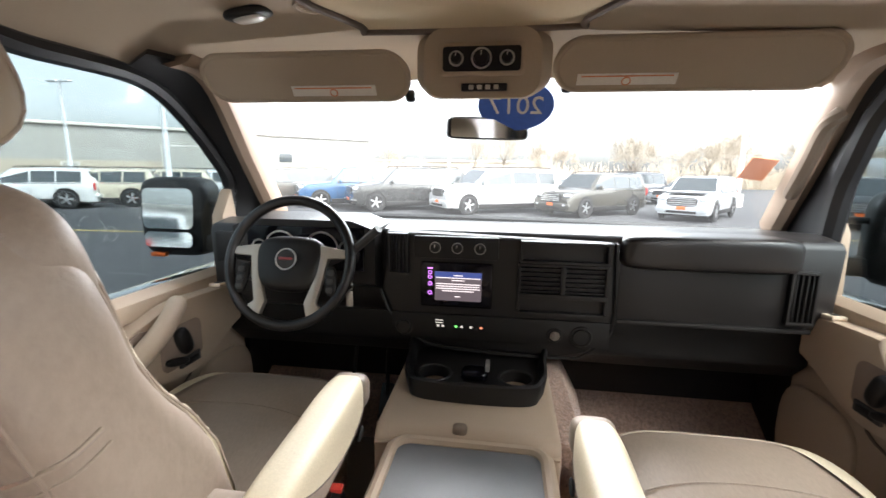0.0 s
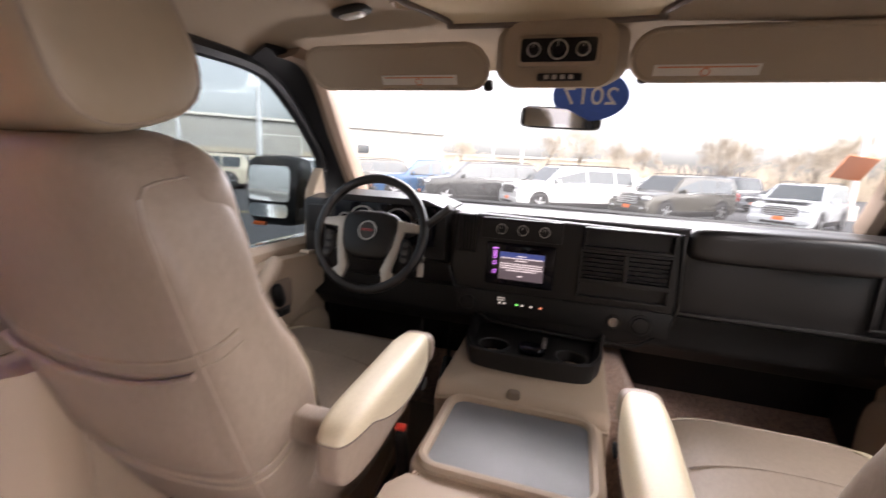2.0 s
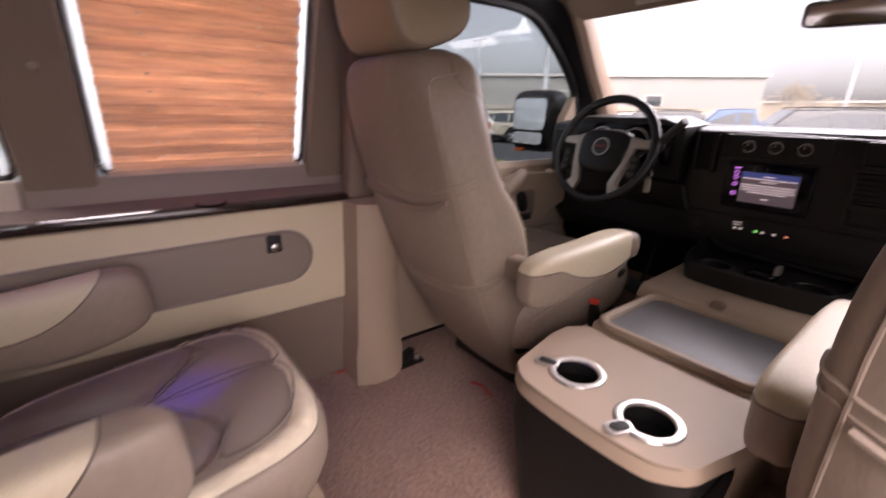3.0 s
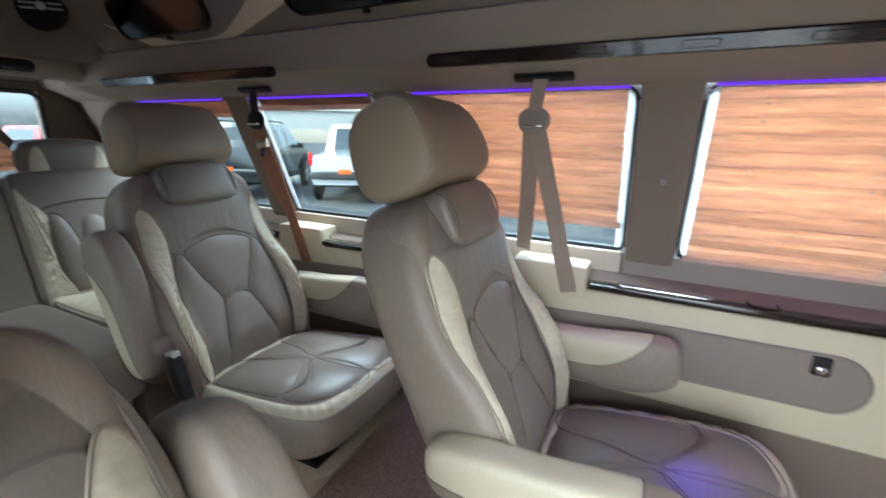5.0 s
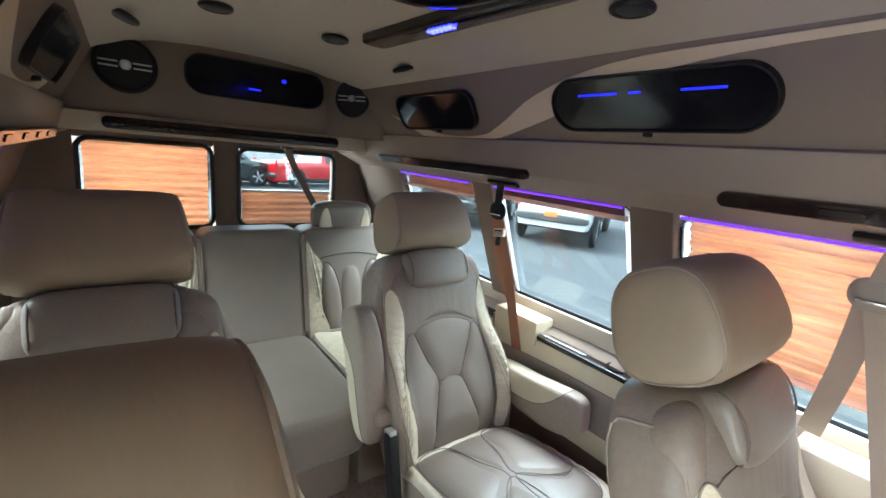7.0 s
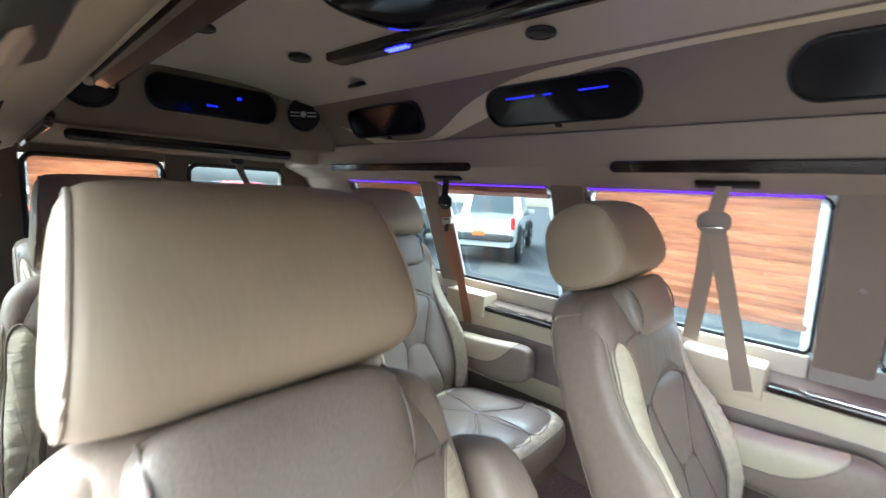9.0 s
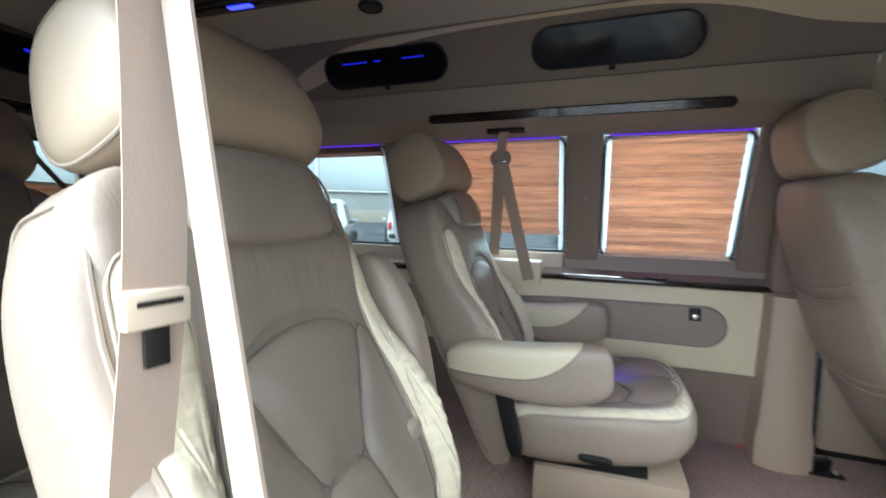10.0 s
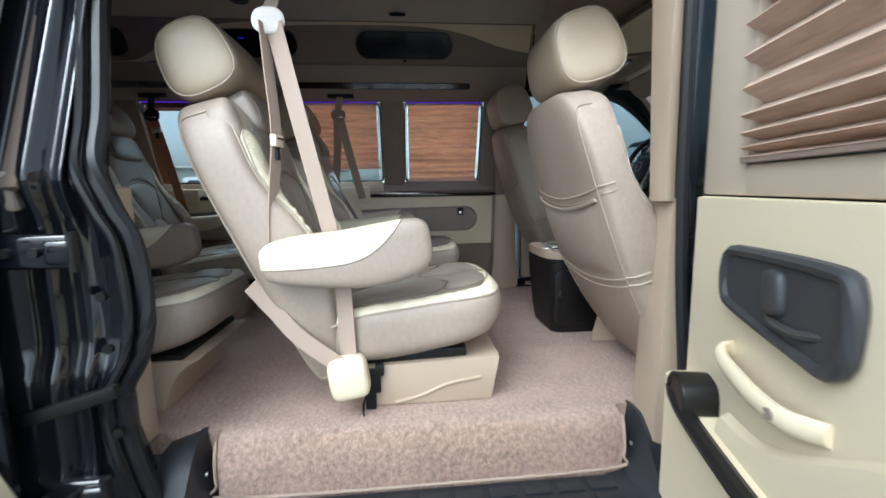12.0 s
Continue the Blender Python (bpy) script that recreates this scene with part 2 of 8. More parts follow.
def blind_material():
    m = mat("wood_print_blind_cloth", (0.71, 0.545, 0.435), 0.8, var=0.20, scale=3, fine=22, bump=0.15, stretch=(0.6, 0.6, 9), color2=(0.87, 0.715, 0.59), spec=0.2)
    n, l = m.node_tree.nodes, m.node_tree.links
    b = n["Principled BSDF"]
    tl, mx = n.new("ShaderNodeBsdfTranslucent"), n.new("ShaderNodeMixShader")
    mixn = [q for q in n if q.bl_idname == "ShaderNodeMix"][0]
    through_light = n.new("ShaderNodeMix")
    through_light.data_type, through_light.blend_type = "RGBA", "MULTIPLY"
    through_light.inputs["Factor"].default_value = 1.0
    through_light.inputs["B"].default_value = (1.0, 0.82, 0.70, 1)
    l.new(mixn.outputs["Result"], through_light.inputs["A"])
    l.new(through_light.outputs["Result"], tl.inputs["Color"])
    mx.inputs["Fac"].default_value = 0.31
    l.new(b.outputs[0], mx.inputs[1])
    l.new(tl.outputs[0], mx.inputs[2])
    l.new(mx.outputs[0], n["Material Output"].inputs["Surface"])
    return m


BLIND = blind_material()


def rail_material():
    """White plastic thin enough for daylight to glow through."""
    m = mat("white_blind_rail_plastic", (0.75, 0.75, 0.74), 0.5, var=0.05, scale=8, fine=200, bump=0.05)
    n, l = m.node_tree.nodes, m.node_tree.links
    tl, mx = n.new("ShaderNodeBsdfTranslucent"), n.new("ShaderNodeMixShader")
    tl.inputs["Color"].default_value = (0.85, 0.87, 0.88, 1)
    mx.inputs["Fac"].default_value = 0.6
    l.new(n["Principled BSDF"].outputs[0], mx.inputs[1])
    l.new(tl.outputs[0], mx.inputs[2])
    l.new(mx.outputs[0], n["Material Output"].inputs["Surface"])
    return m


RAIL = rail_material()


# ---- mesh helpers ----
def thing(name, label, category, at=(0, 0, 0), rz=0.0, group="", kind=""):
    ob = new(name)
    ob.empty_display_size = 0.1
    ob.matrix_basis = pose(*at, 0, 0, rz)
    return tagged(ob, label, category, group, kind)


def part(name, bm, material, parent, label="", smooth=True):
    me = bpy.data.meshes.new(name)
    bmesh.ops.recalc_face_normals(bm, faces=bm.faces)
    bm.to_mesh(me)
    bm.free()
    me.materials.append(material)
    if smooth:
        me.shade_smooth()
        me.set_sharp_from_angle(angle=radians(38))
    ob = new(name, me)
    if parent is not None:
        ob.parent = parent
    return tagged(ob, label)


def solid(name, bm, material, label, category, kind="", group="", smooth=True):
    """A thing or a piece of the setting that is one mesh."""
    return tagged(part(name, bm, material, None, "", smooth), label, category, group, kind)


def join(*bms):
    out = bmesh.new()
    for b in bms:
        me = bpy.data.meshes.new("t")
        b.to_mesh(me)
        out.from_mesh(me)
        bpy.data.meshes.remove(me)
        b.free()
    return out


def moved(bm, m):
    bmesh.ops.transform(bm, matrix=m, verts=bm.verts)
    return bm


def box(x0, x1, y0, y1, z0, z1, bev=0.006, seg=2):
    bm = bmesh.new()
    bmesh.ops.create_cube(bm, size=1, matrix=Matrix.Translation(((x0 + x1) / 2, (y0 + y1) / 2, (z0 + z1) / 2)) @ Matrix.Diagonal((x1 - x0, y1 - y0, z1 - z0, 1)))
    if bev > 0:
        bmesh.ops.bevel(bm, geom=list(bm.edges), offset=min(bev, 0.45 * min(x1 - x0, y1 - y0, z1 - z0)), segments=seg, affect="EDGES", profile=0.6)
    return bm


def pad(sx, sy, sz, p=5.0, n=10, fn=None):
    """A soft rounded block of full size sx, sy, sz; fn bends each point."""
    bm = bmesh.new()
    bmesh.ops.create_cube(bm, size=2)
    bmesh.ops.subdivide_edges(bm, edges=list(bm.edges), cuts=n - 1, use_grid_fill=True)
    for v in bm.verts:
        x, y, z = (math.sin(c * math.pi / 2) * 0.35 + c * 0.65 for c in v.co)
        k = (abs(x) ** p + abs(y) ** p + abs(z) ** p) ** (1 / p)
        c = Vector((x / k * sx / 2, y / k * sy / 2, z / k * sz / 2))
        v.co = Vector(fn(c)) if fn else c
    return bm


def loft(rings, closed=True, caps=True):
    bm = bmesh.new()
    vs = [[bm.verts.new(p) for p in r] for r in rings]
    n = len(rings[0])
    for a, b in zip(vs, vs[1:]):
        for i in range(n if closed else n - 1):
            j = (i + 1) % n
            bm.faces.new((a[i], a[j], b[j], b[i]))
    if caps and closed:
        bm.faces.new(list(reversed(vs[0])))
        bm.faces.new(vs[-1])
    return bm


def prism(outline, axis, a, b, bev=0.004, seg=2):
    """A flat outline drawn out from a to b along axis 0, 1 or 2; the outline gives the other two coordinates in order."""
    def put(p, d):
        c = list(p)
        c.insert(axis, d)
        return c
    bm = loft([[put(p, a) for p in outline], [put(p, b) for p in outline]])
    bmesh.ops.recalc_face_normals(bm, faces=bm.faces)
    if bev > 0:
        ed = [e for e in bm.edges if len(e.link_faces) == 2 and e.calc_face_angle(0) > 0.6]
        bmesh.ops.bevel(bm, geom=ed, offset=bev, segments=seg, affect="EDGES", profile=0.6, clamp_overlap=True)
    return bm


def rrect(w, h, r, n=6, cx=0.0, cy=0.0):
    pts = []
    for qx, qy, a0 in ((1, 1, 0), (-1, 1, 90), (-1, -1, 180), (1, -1, 270)):
        for i in range(n + 1):
            a = radians(a0 + 90 * i / n)
            pts.append((cx + qx * (w / 2 - r) + r * math.cos(a), cy + qy * (h / 2 - r) + r * math.sin(a)))
    return pts


def tube(pts, r, n=8, closed=False):
    pts = [Vector(p) for p in pts]
    rings = []
    m = len(pts)
    for i, p in enumerate(pts):
        t = (pts[(i + 1) % m] - pts[i - 1]) if closed else pts[min(i + 1, m - 1)] - pts[max(i - 1, 0)]
        t.normalize()
        u = t.cross(Vector((0.13, 0.21, 1.0)))
        u.normalize()
        w = t.cross(u)
        rings.append([p + r * (math.cos(2 * math.pi * k / n) * u + math.sin(2 * math.pi * k / n) * w) for k in range(n)])
    if closed:
        rings.append(rings[0])
        bm = loft(rings, caps=False)
        bmesh.ops.remove_doubles(bm, verts=bm.verts, dist=1e-5)
        return bm
    return loft(rings)


def ribbon(pts, width, across, thick=0.003):
    """A flat strap along pts; across gives its width direction."""
    pts = [Vector(p) for p in pts]
    a = Vector(across).normalized()
    rings = []
    for i, p in enumerate(pts):
        t = (pts[min(i + 1, len(pts) - 1)] - pts[max(i - 1, 0)]).normalized()
        nrm = t.cross(a).normalized()
        w = nrm.cross(t).normalized()
        rings.append([p + w * width / 2 + nrm * thick / 2, p - w * width / 2 + nrm * thick / 2, p - w * width / 2 - nrm * thick / 2, p + w * width / 2 - nrm * thick / 2])
    return loft(rings)


def smooth_line(pts, n=8):
    """Catmull-Rom points through pts."""
    pts = [Vector(p) for p in pts]
    out = []
    for i in range(len(pts) - 1):
        p0, p1, p2, p3 = pts[max(i - 1, 0)], pts[i], pts[i + 1], pts[min(i + 2, len(pts) - 1)]
        for k in range(n):
            t = k / n
            out.append(0.5 * ((2 * p1) + (p2 - p0) * t + (2 * p0 - 5 * p1 + 4 * p2 - p3) * t * t + (3 * p1 - p0 - 3 * p2 + p3) * t ** 3))
    out.append(pts[-1])
    return out


def smooth_loop(pts, n=6):
    m = len(pts)
    ext = [pts[-1]] + list(pts) + [pts[0], pts[1]]
    out = []
    for i in range(1, m + 1):
        p0, p1, p2, p3 = (Vector((*ext[j], 0)) for j in (i - 1, i, i + 1, i + 2))
        for k in range(n):
            t = k / n
            q = 0.5 * ((2 * p1) + (p2 - p0) * t + (2 * p0 - 5 * p1 + 4 * p2 - p3) * t * t + (3 * p1 - p0 - 3 * p2 + p3) * t ** 3)
            out.append((q.x, q.y))
    return out


def quilt(outline, puff, place, rings=7):
    """An upholstered panel: the outline (u, v) is filled in rings that swell by puff; place(u, v, h) puts it on the seat."""
    cu, cv = sum(p[0] for p in outline) / len(outline), sum(p[1] for p in outline) / len(outline)
    rows = []
    for k in range(rings):
        f = 1 - k / rings
        h = puff * (1 - f ** 4)
        rows.append([place(cu + (u - cu) * f, cv + (v - cv) * f, h) for u, v in outline])
    bm = bmesh.new()
    vs = [[bm.verts.new(p) for p in r] for r in rows]
    n = len(outline)
    for a, b in zip(vs, vs[1:]):
        for i in range(n):
            j = (i + 1) % n
            bm.faces.new((a[i], a[j], b[j], b[i]))
    c = bm.verts.new(place(cu, cv, puff))
    for i in range(n):
        bm.faces.new((vs[-1][i], vs[-1][(i + 1) % n], c))
    skirt = [bm.verts.new(place(u, v, -0.012)) for u, v in outline]
    for i in range(n):
        j = (i + 1) % n
        bm.faces.new((vs[0][j], vs[0][i], skirt[i], skirt[j]))
    return bm


def band(outer, inner, puff, place, rings=7, gather=0.0):
    """An upholstered strip between two loops of the same number of points, swollen by puff, with gathers across it."""
    rows = []
    n = len(outer)
    for k in range(rings + 1):
        f = k / rings
        bulge = math.sin(math.pi * f)
        rows.append([place(a[0] + (b[0] - a[0]) * f, a[1] + (b[1] - a[1]) * f, bulge * (puff + gather * math.sin(i * 2 * math.pi / 5))) for i, (a, b) in enumerate(zip(outer, inner))])
    bm = bmesh.new()
    vs = [[bm.verts.new(p) for p in r] for r in rows]
    for a, b in zip(vs, vs[1:]):
        for i in range(n):
            j = (i + 1) % n
            bm.faces.new((a[i], a[j], b[j], b[i]))
    return bm


def two_tone(bm, curve):
    """Cut a mesh along a surface z = curve(y); gives the upper and the lower piece."""
    for v in bm.verts:
        v.co.z -= curve(v.co.y)
    out = []
    for up in (True, False):
        b = bm.copy()
        bmesh.ops.bisect_plane(b, geom=list(b.verts) + list(b.edges) + list(b.faces), plane_co=(0, 0, 0), plane_no=(0, 0, 1), clear_inner=up, clear_outer=not up)
        for v in b.verts:
            v.co.z += curve(v.co.y)
        out.append(b)
    bm.free()
    return out


def open_edge(bm):
    """The points, in order, along the open edge of a cut mesh."""
    edges = [e for e in bm.edges if len(e.link_faces) == 1]
    nxt = {v: [] for e in edges for v in e.verts}
    for e in edges:
        a, b = e.verts
        nxt[a].append(b)
        nxt[b].append(a)
    v = edges[0].verts[0]
    line, seen = [], set()
    while v and v not in seen:
        seen.add(v)
        line.append(v.co.copy())
        v = next((q for q in nxt[v] if q not in seen), None)
    return line


def disc(r, depth, axis=1, n=24, r2=None):
    bm = bmesh.new()
    bmesh.ops.create_cone(bm, cap_ends=True, segments=n, radius1=r, radius2=r if r2 is None else r2, depth=depth)
    if axis == 1:
        moved(bm, pose(0, 0, 0, 90, 0, 0))
    if axis == 0:
        moved(bm, pose(0, 0, 0, 0, 90, 0))
    return bm


def ring(r, tube_r, axis=2, n=40, k=10):
    pts = []
    for i in range(n):
        a = 2 * math.pi * i / n
        c, s = r * math.cos(a), r * math.sin(a)
        pts.append((c, s, 0) if axis == 2 else ((c, 0, s) if axis == 1 else (0, c, s)))
    rings = []
    for i, p in enumerate(pts):
        p = Vector(p)
        u = p.normalized()
        w = Vector((0, 0, 1)) if axis == 2 else (Vector((0, 1, 0)) if axis == 1 else Vector((1, 0, 0)))
        rings.append([p + tube_r * (math.cos(2 * math.pi * j / k) * u + math.sin(2 * math.pi * j / k) * w) for j in range(k)])
    rings.append(rings[0])
    bm = loft(rings, caps=False)
    bmesh.ops.remove_doubles(bm, verts=bm.verts, dist=1e-6)
    return bm


# ---- the van's shell ----
FRONT_Y, REAR_Y = 0.06, -2.97
SILL = (0.945, 0.70)
HEAD = (0.76, 1.17)


def slab(s, y0, y1, a, b, thick=0.05, bev=0.005):
    """A plank of wall between heights: a and b are (x, z) of its inner face, s the side; it thickens outwards."""
    (xa, za), (xb, zb) = a, b
    d = Vector((xb - xa, zb - za)).normalized()
    nx, nz = d.y * thick, -d.x * thick
    if nx < 0:
        nx, nz = -nx, -nz
    return prism([(s * xa, za), (s * xb, zb), (s * (xb + nx), zb + nz), (s * (xa + nx), za + nz)], 1, y0, y1, bev)


def on_wall(z):
    """The half-width of the window plane at a height."""
    return SILL[0] + (HEAD[0] - SILL[0]) * (z - SILL[1]) / (HEAD[1] - SILL[1])


PILLARS_L = [(-0.735, -0.60, 0.022), (-1.53, -1.40, 0.022), (-2.24, -2.12, 0.022), (REAR_Y - 0.4, -2.84, 0.022), (-0.10, 0.02, 0.03)]
PILLARS_R = [(-1.50, -1.40, 0.022), (-2.24, -2.12, 0.022), (REAR_Y - 0.4, -2.84, 0.022)]
floor = part("floor", box(-0.93, 0.80, -3.40, 0.66, -0.06, 0.0, 0), CARPET, None)
tagged(floor, "pinkish brown cut-pile carpet on the van's floor", "floor", kind="structure")
for s, side, pillars in ((-1, "left", PILLARS_L), (1, "right", PILLARS_R)):
    y_front = 0.06 if s < 0 else -1.42
    wall = tagged(new("wall_" + side), "van side wall with brown cloth lower lining and pale window sill", "wall", kind="structure")
    part("lower_lining", slab(s, REAR_Y - 0.4, y_front, (0.852, 0.0), (0.852, 0.60), 0.06), TRIM_BROWN, wall)
    part("ledge", prism([(s * 0.845, 0.585), (s * 0.945, 0.605), (s * 0.945, 0.64), (s * 0.845, 0.612)], 1, REAR_Y - 0.4, y_front, 0.006), TRIM_BROWN, wall)
    part("sill", slab(s, REAR_Y - 0.4, -0.74 if s < 0 else y_front, (0.925, 0.615), (SILL[0] - 0.008, SILL[1]), 0.05, 0.012), SILL_TAN, wall)
    if s < 0:
        part("sill", slab(s, -0.739, y_front, (0.925, 0.615), (SILL[0] - 0.008, SILL[1]), 0.05, 0.012), TRIM_TAUPE, wall)
    for y0, y1, proud in pillars:
        part("pillar", slab(s, y0, y1, (on_wall(0.64) - proud, 0.64), (on_wall(1.19) - proud, 1.19), 0.05 if y1 < 0.05 else 0.03, 0.012), TRIM_BROWN, wall)
        if s < 0 and y1 > -1.45 and y1 < -0.5:
            part("screw_cap", moved(disc(0.009, 0.012, 0, 14, 0.007), pose(s * (on_wall(0.93) - proud - 0.002), (y0 + y1) / 2 + 0.01, 0.93)), TRIM_TAUPE, wall)
    part("header", slab(s, REAR_Y - 0.4, 0.12, (0.752, 1.165), (0.612, 1.232), 0.05, 0.01), HEADER, wall)
    part("header_upper", slab(s, REAR_Y - 0.4, 0.12, (0.617, 1.225), (0.585, 1.335), 0.05, 0.008), HEADER, wall)
    part("upper_panel", slab(s, REAR_Y, 0.14, (0.60, 1.338), (0.497, 1.535), 0.05, 0.006), HEADLINER_DARK, wall)
    part("outer_skin", slab(s, REAR_Y - 0.45, 0.02 if s < 0 else -1.545, (1.0, -0.35), (1.0, 0.66), 0.02, 0.004), BLACK_PAINT, wall)
    part("outer_roof_skin", slab(s, REAR_Y - 0.45, 0.2, (0.82, 1.22), (0.60, 1.80), 0.02, 0.004), BLACK_PAINT, wall)

sec = [(-0.51, 1.53), (-0.40, 1.578), (-0.30, 1.60), (-0.15, 1.612), (0, 1.615), (0.15, 1.612), (0.30, 1.60), (0.40, 1.578), (0.51, 1.53)]
top = [(x * 1.15, z + 0.12) for x, z in reversed(sec)]
ceiling = solid("ceiling", prism(sec + top, 1, REAR_Y - 0.45, 0.16, 0), CEIL, "raised van ceiling lined with beige cloth", "ceiling", kind="structure")


def cab_section(y, zc, zs, xl, xr):
    def half(xs):
        return [(xs, zs), (xs - 0.022, zs + 0.05), (xs - 0.075, zc - 0.035), (xs - 0.16, zc - 0.015), (0.38, zc - 0.005), (0.18, zc)]
    pts = [(-x, z) for x, z in half(xl)] + [(0, zc)] + [(x, z) for x, z in reversed(half(xr))]
    return [(x, y, z) for x, z in pts] + [(x, y, z + 0.05) for x, z in reversed(pts)]


cab_roof = loft([cab_section(*a) for a in ((1.0, 1.262, 1.225, 0.86, 0.97), (0.94, 1.315, 1.228, 0.88, 0.985), (0.78, 1.348, 1.23, 0.90, 1.0), (0.55, 1.358, 1.222, 0.89, 0.98), (0.42, 1.37, 1.222, 0.885, 0.96), (0.20, 1.56, 1.235, 0.865, 0.91), (0.10, 1.62, 1.25, 0.84, 0.86))])
tagged(part("ceiling_cab", cab_roof, HEADLINER, None), "tan moulded headliner over the front seats", "ceiling", kind="structure")
trap = [(-0.235, 0.79), (0.215, 0.79), (0.25, 0.74), (0.33, 0.40), (-0.34, 0.40), (-0.27, 0.74)]
recess = thing("overhead_storage", "pale tan overhead storage panel let into the headliner", "storage")
part("rim", tube([(x, y, 1.333 + 0.012 * (y < 0.6)) for x, y in smooth_loop(trap, 5)], 0.009, 8, True), SEAM, recess)
part("lid", quilt(smooth_loop(trap, 5), 0.008, lambda u, v, h: (u, v, 1.337 + 0.012 * (v < 0.6) - h)), HEADLINER_PALE, recess)

# rear end
wall_rear = tagged(new("wall_rear"), "rear doors with brown lining, two windows and a speaker soffit", "wall", kind="structure")
part("soffit", prism([(REAR_Y, 1.30), (REAR_Y, 1.64), (REAR_Y - 0.42, 1.70), (REAR_Y - 0.42, 1.25)], 0, -0.60, 0.60, 0.008), HEADLINER_DARK, wall_rear)
part("valance", prism([(REAR_Y + 0.01, 1.245), (REAR_Y + 0.015, 1.315), (REAR_Y - 0.05, 1.31), (REAR_Y - 0.05, 1.24)], 0, -0.72, 0.72, 0.008), HEADLINER, wall_rear)
part("lower_lining", box(-0.9, 0.9, -3.44, -3.385, 0.0, 0.79, 0.01), TRIM_BROWN, wall_rear)
part("top_lining", box(-0.9, 0.9, -3.44, -3.385, 1.205, 1.45, 0.01), TRIM_BROWN, wall_rear)
for x0, x1 in ((-0.92, -0.60), (-0.072, 0.05), (0.60, 0.92)):
    part("pillar", box(x0, x1, -3.44, -3.375, 0.75, 1.25, 0.015), TRIM_BROWN, wall_rear)
for cx in (-0.335, 0.325):
    part("window_frame", join(*[tube([(x, -3.378, z) for x, z in rrect(0.535, 0.42, 0.05, 6, cx, 0.997)], 0.012, 6, True)]), GREY_SOFT, wall_rear)


# panes and blinds
def pleats(height, depth, n):
    """Zigzag outline (offset, height) of a folded blind, front and back."""
    a = [((depth if i % 2 else 0.0), height * i / (2 * n)) for i in range(2 * n + 1)]
    return a + [(d + 0.0015, h) for d, h in reversed(a)]


def wall_window(index, s, y0, y1, blind_down, count_label):
    """A side window with its pane, black gasket, pale blind rails and folded blind let down to a share of its height."""
    w = tagged(new("window_%d" % index), count_label, "window", kind="structure")
    mid = lambda z, off: s * (on_wall(z) + off)
    z0, z1 = SILL[1], HEAD[1]
    pane = part("pane", loft([[(mid(z0 - 0.01, 0.035), y0, z0 - 0.01), (mid(z0 - 0.01, 0.035), y1, z0 - 0.01), (mid(z0 - 0.01, 0.039), y1, z0 - 0.01), (mid(z0 - 0.01, 0.039), y0, z0 - 0.01)],
                                [(mid(z1 + 0.02, 0.035), y0, z1 + 0.02), (mid(z1 + 0.02, 0.035), y1, z1 + 0.02), (mid(z1 + 0.02, 0.039), y1, z1 + 0.02), (mid(z1 + 0.02, 0.039), y0, z1 + 0.02)]]), TINT, w, smooth=False)
    pane.visible_shadow = False
    loop = [(mid(z, 0.022), y, z) for y, z in rrect(y1 - y0 - 0.012, z1 - z0, 0.035, 6, (y0 + y1) / 2, (z0 + z1) / 2)]
    part("gasket", tube(loop, 0.011, 6, True), RUBBER, w)
    for y in (y0 + 0.016, y1 - 0.016):
        part("blind_rail", loft([[(mid(z, 0.012), y - 0.015, z), (mid(z, 0.012), y + 0.015, z), (mid(z, 0.016), y + 0.015, z), (mid(z, 0.016), y - 0.015, z)] for z in (z0 + 0.01, z1)]), RAIL, w)
    if blind_down > 0:
        h = (z1 - z0) * blind_down
        n = int(13 * blind_down) if blind_down > 0.3 else 8
        zig = pleats(h, 0.024, n)
        bm = loft([[(mid(z1 - h + q, 0.002 + d), y, z1 - h + q) for d, q in zig] for y in (y0 + 0.030, y1 - 0.030)])
        part("blind", bm, BLIND, w, smooth=False)
        if blind_down > 0.3:
            for y in (y0 + 0.13, y1 - 0.13):
                for q in range(1, 2 * n, 2):
                    zc = z1 - h + h * (q + 0.5) / (2 * n)
                    part("cord_tab", box(mid(zc, 0.010) - 0.004, mid(zc, 0.010) + 0.004, y - 0.0045, y + 0.0045, zc - 0.002, zc + 0.002, 0), WHITE_PRINT, w)
        zb = z1 - h
        part("blind_bottom_rail", loft([[(mid(zb, -0.004), y, zb - 0.016), (mid(zb, 0.02), y, zb - 0.016), (mid(zb, 0.02), y, zb), (mid(zb, -0.004), y, zb)] for y in (y0 + 0.02, y1 - 0.02)]), BLIND, w)
    return w


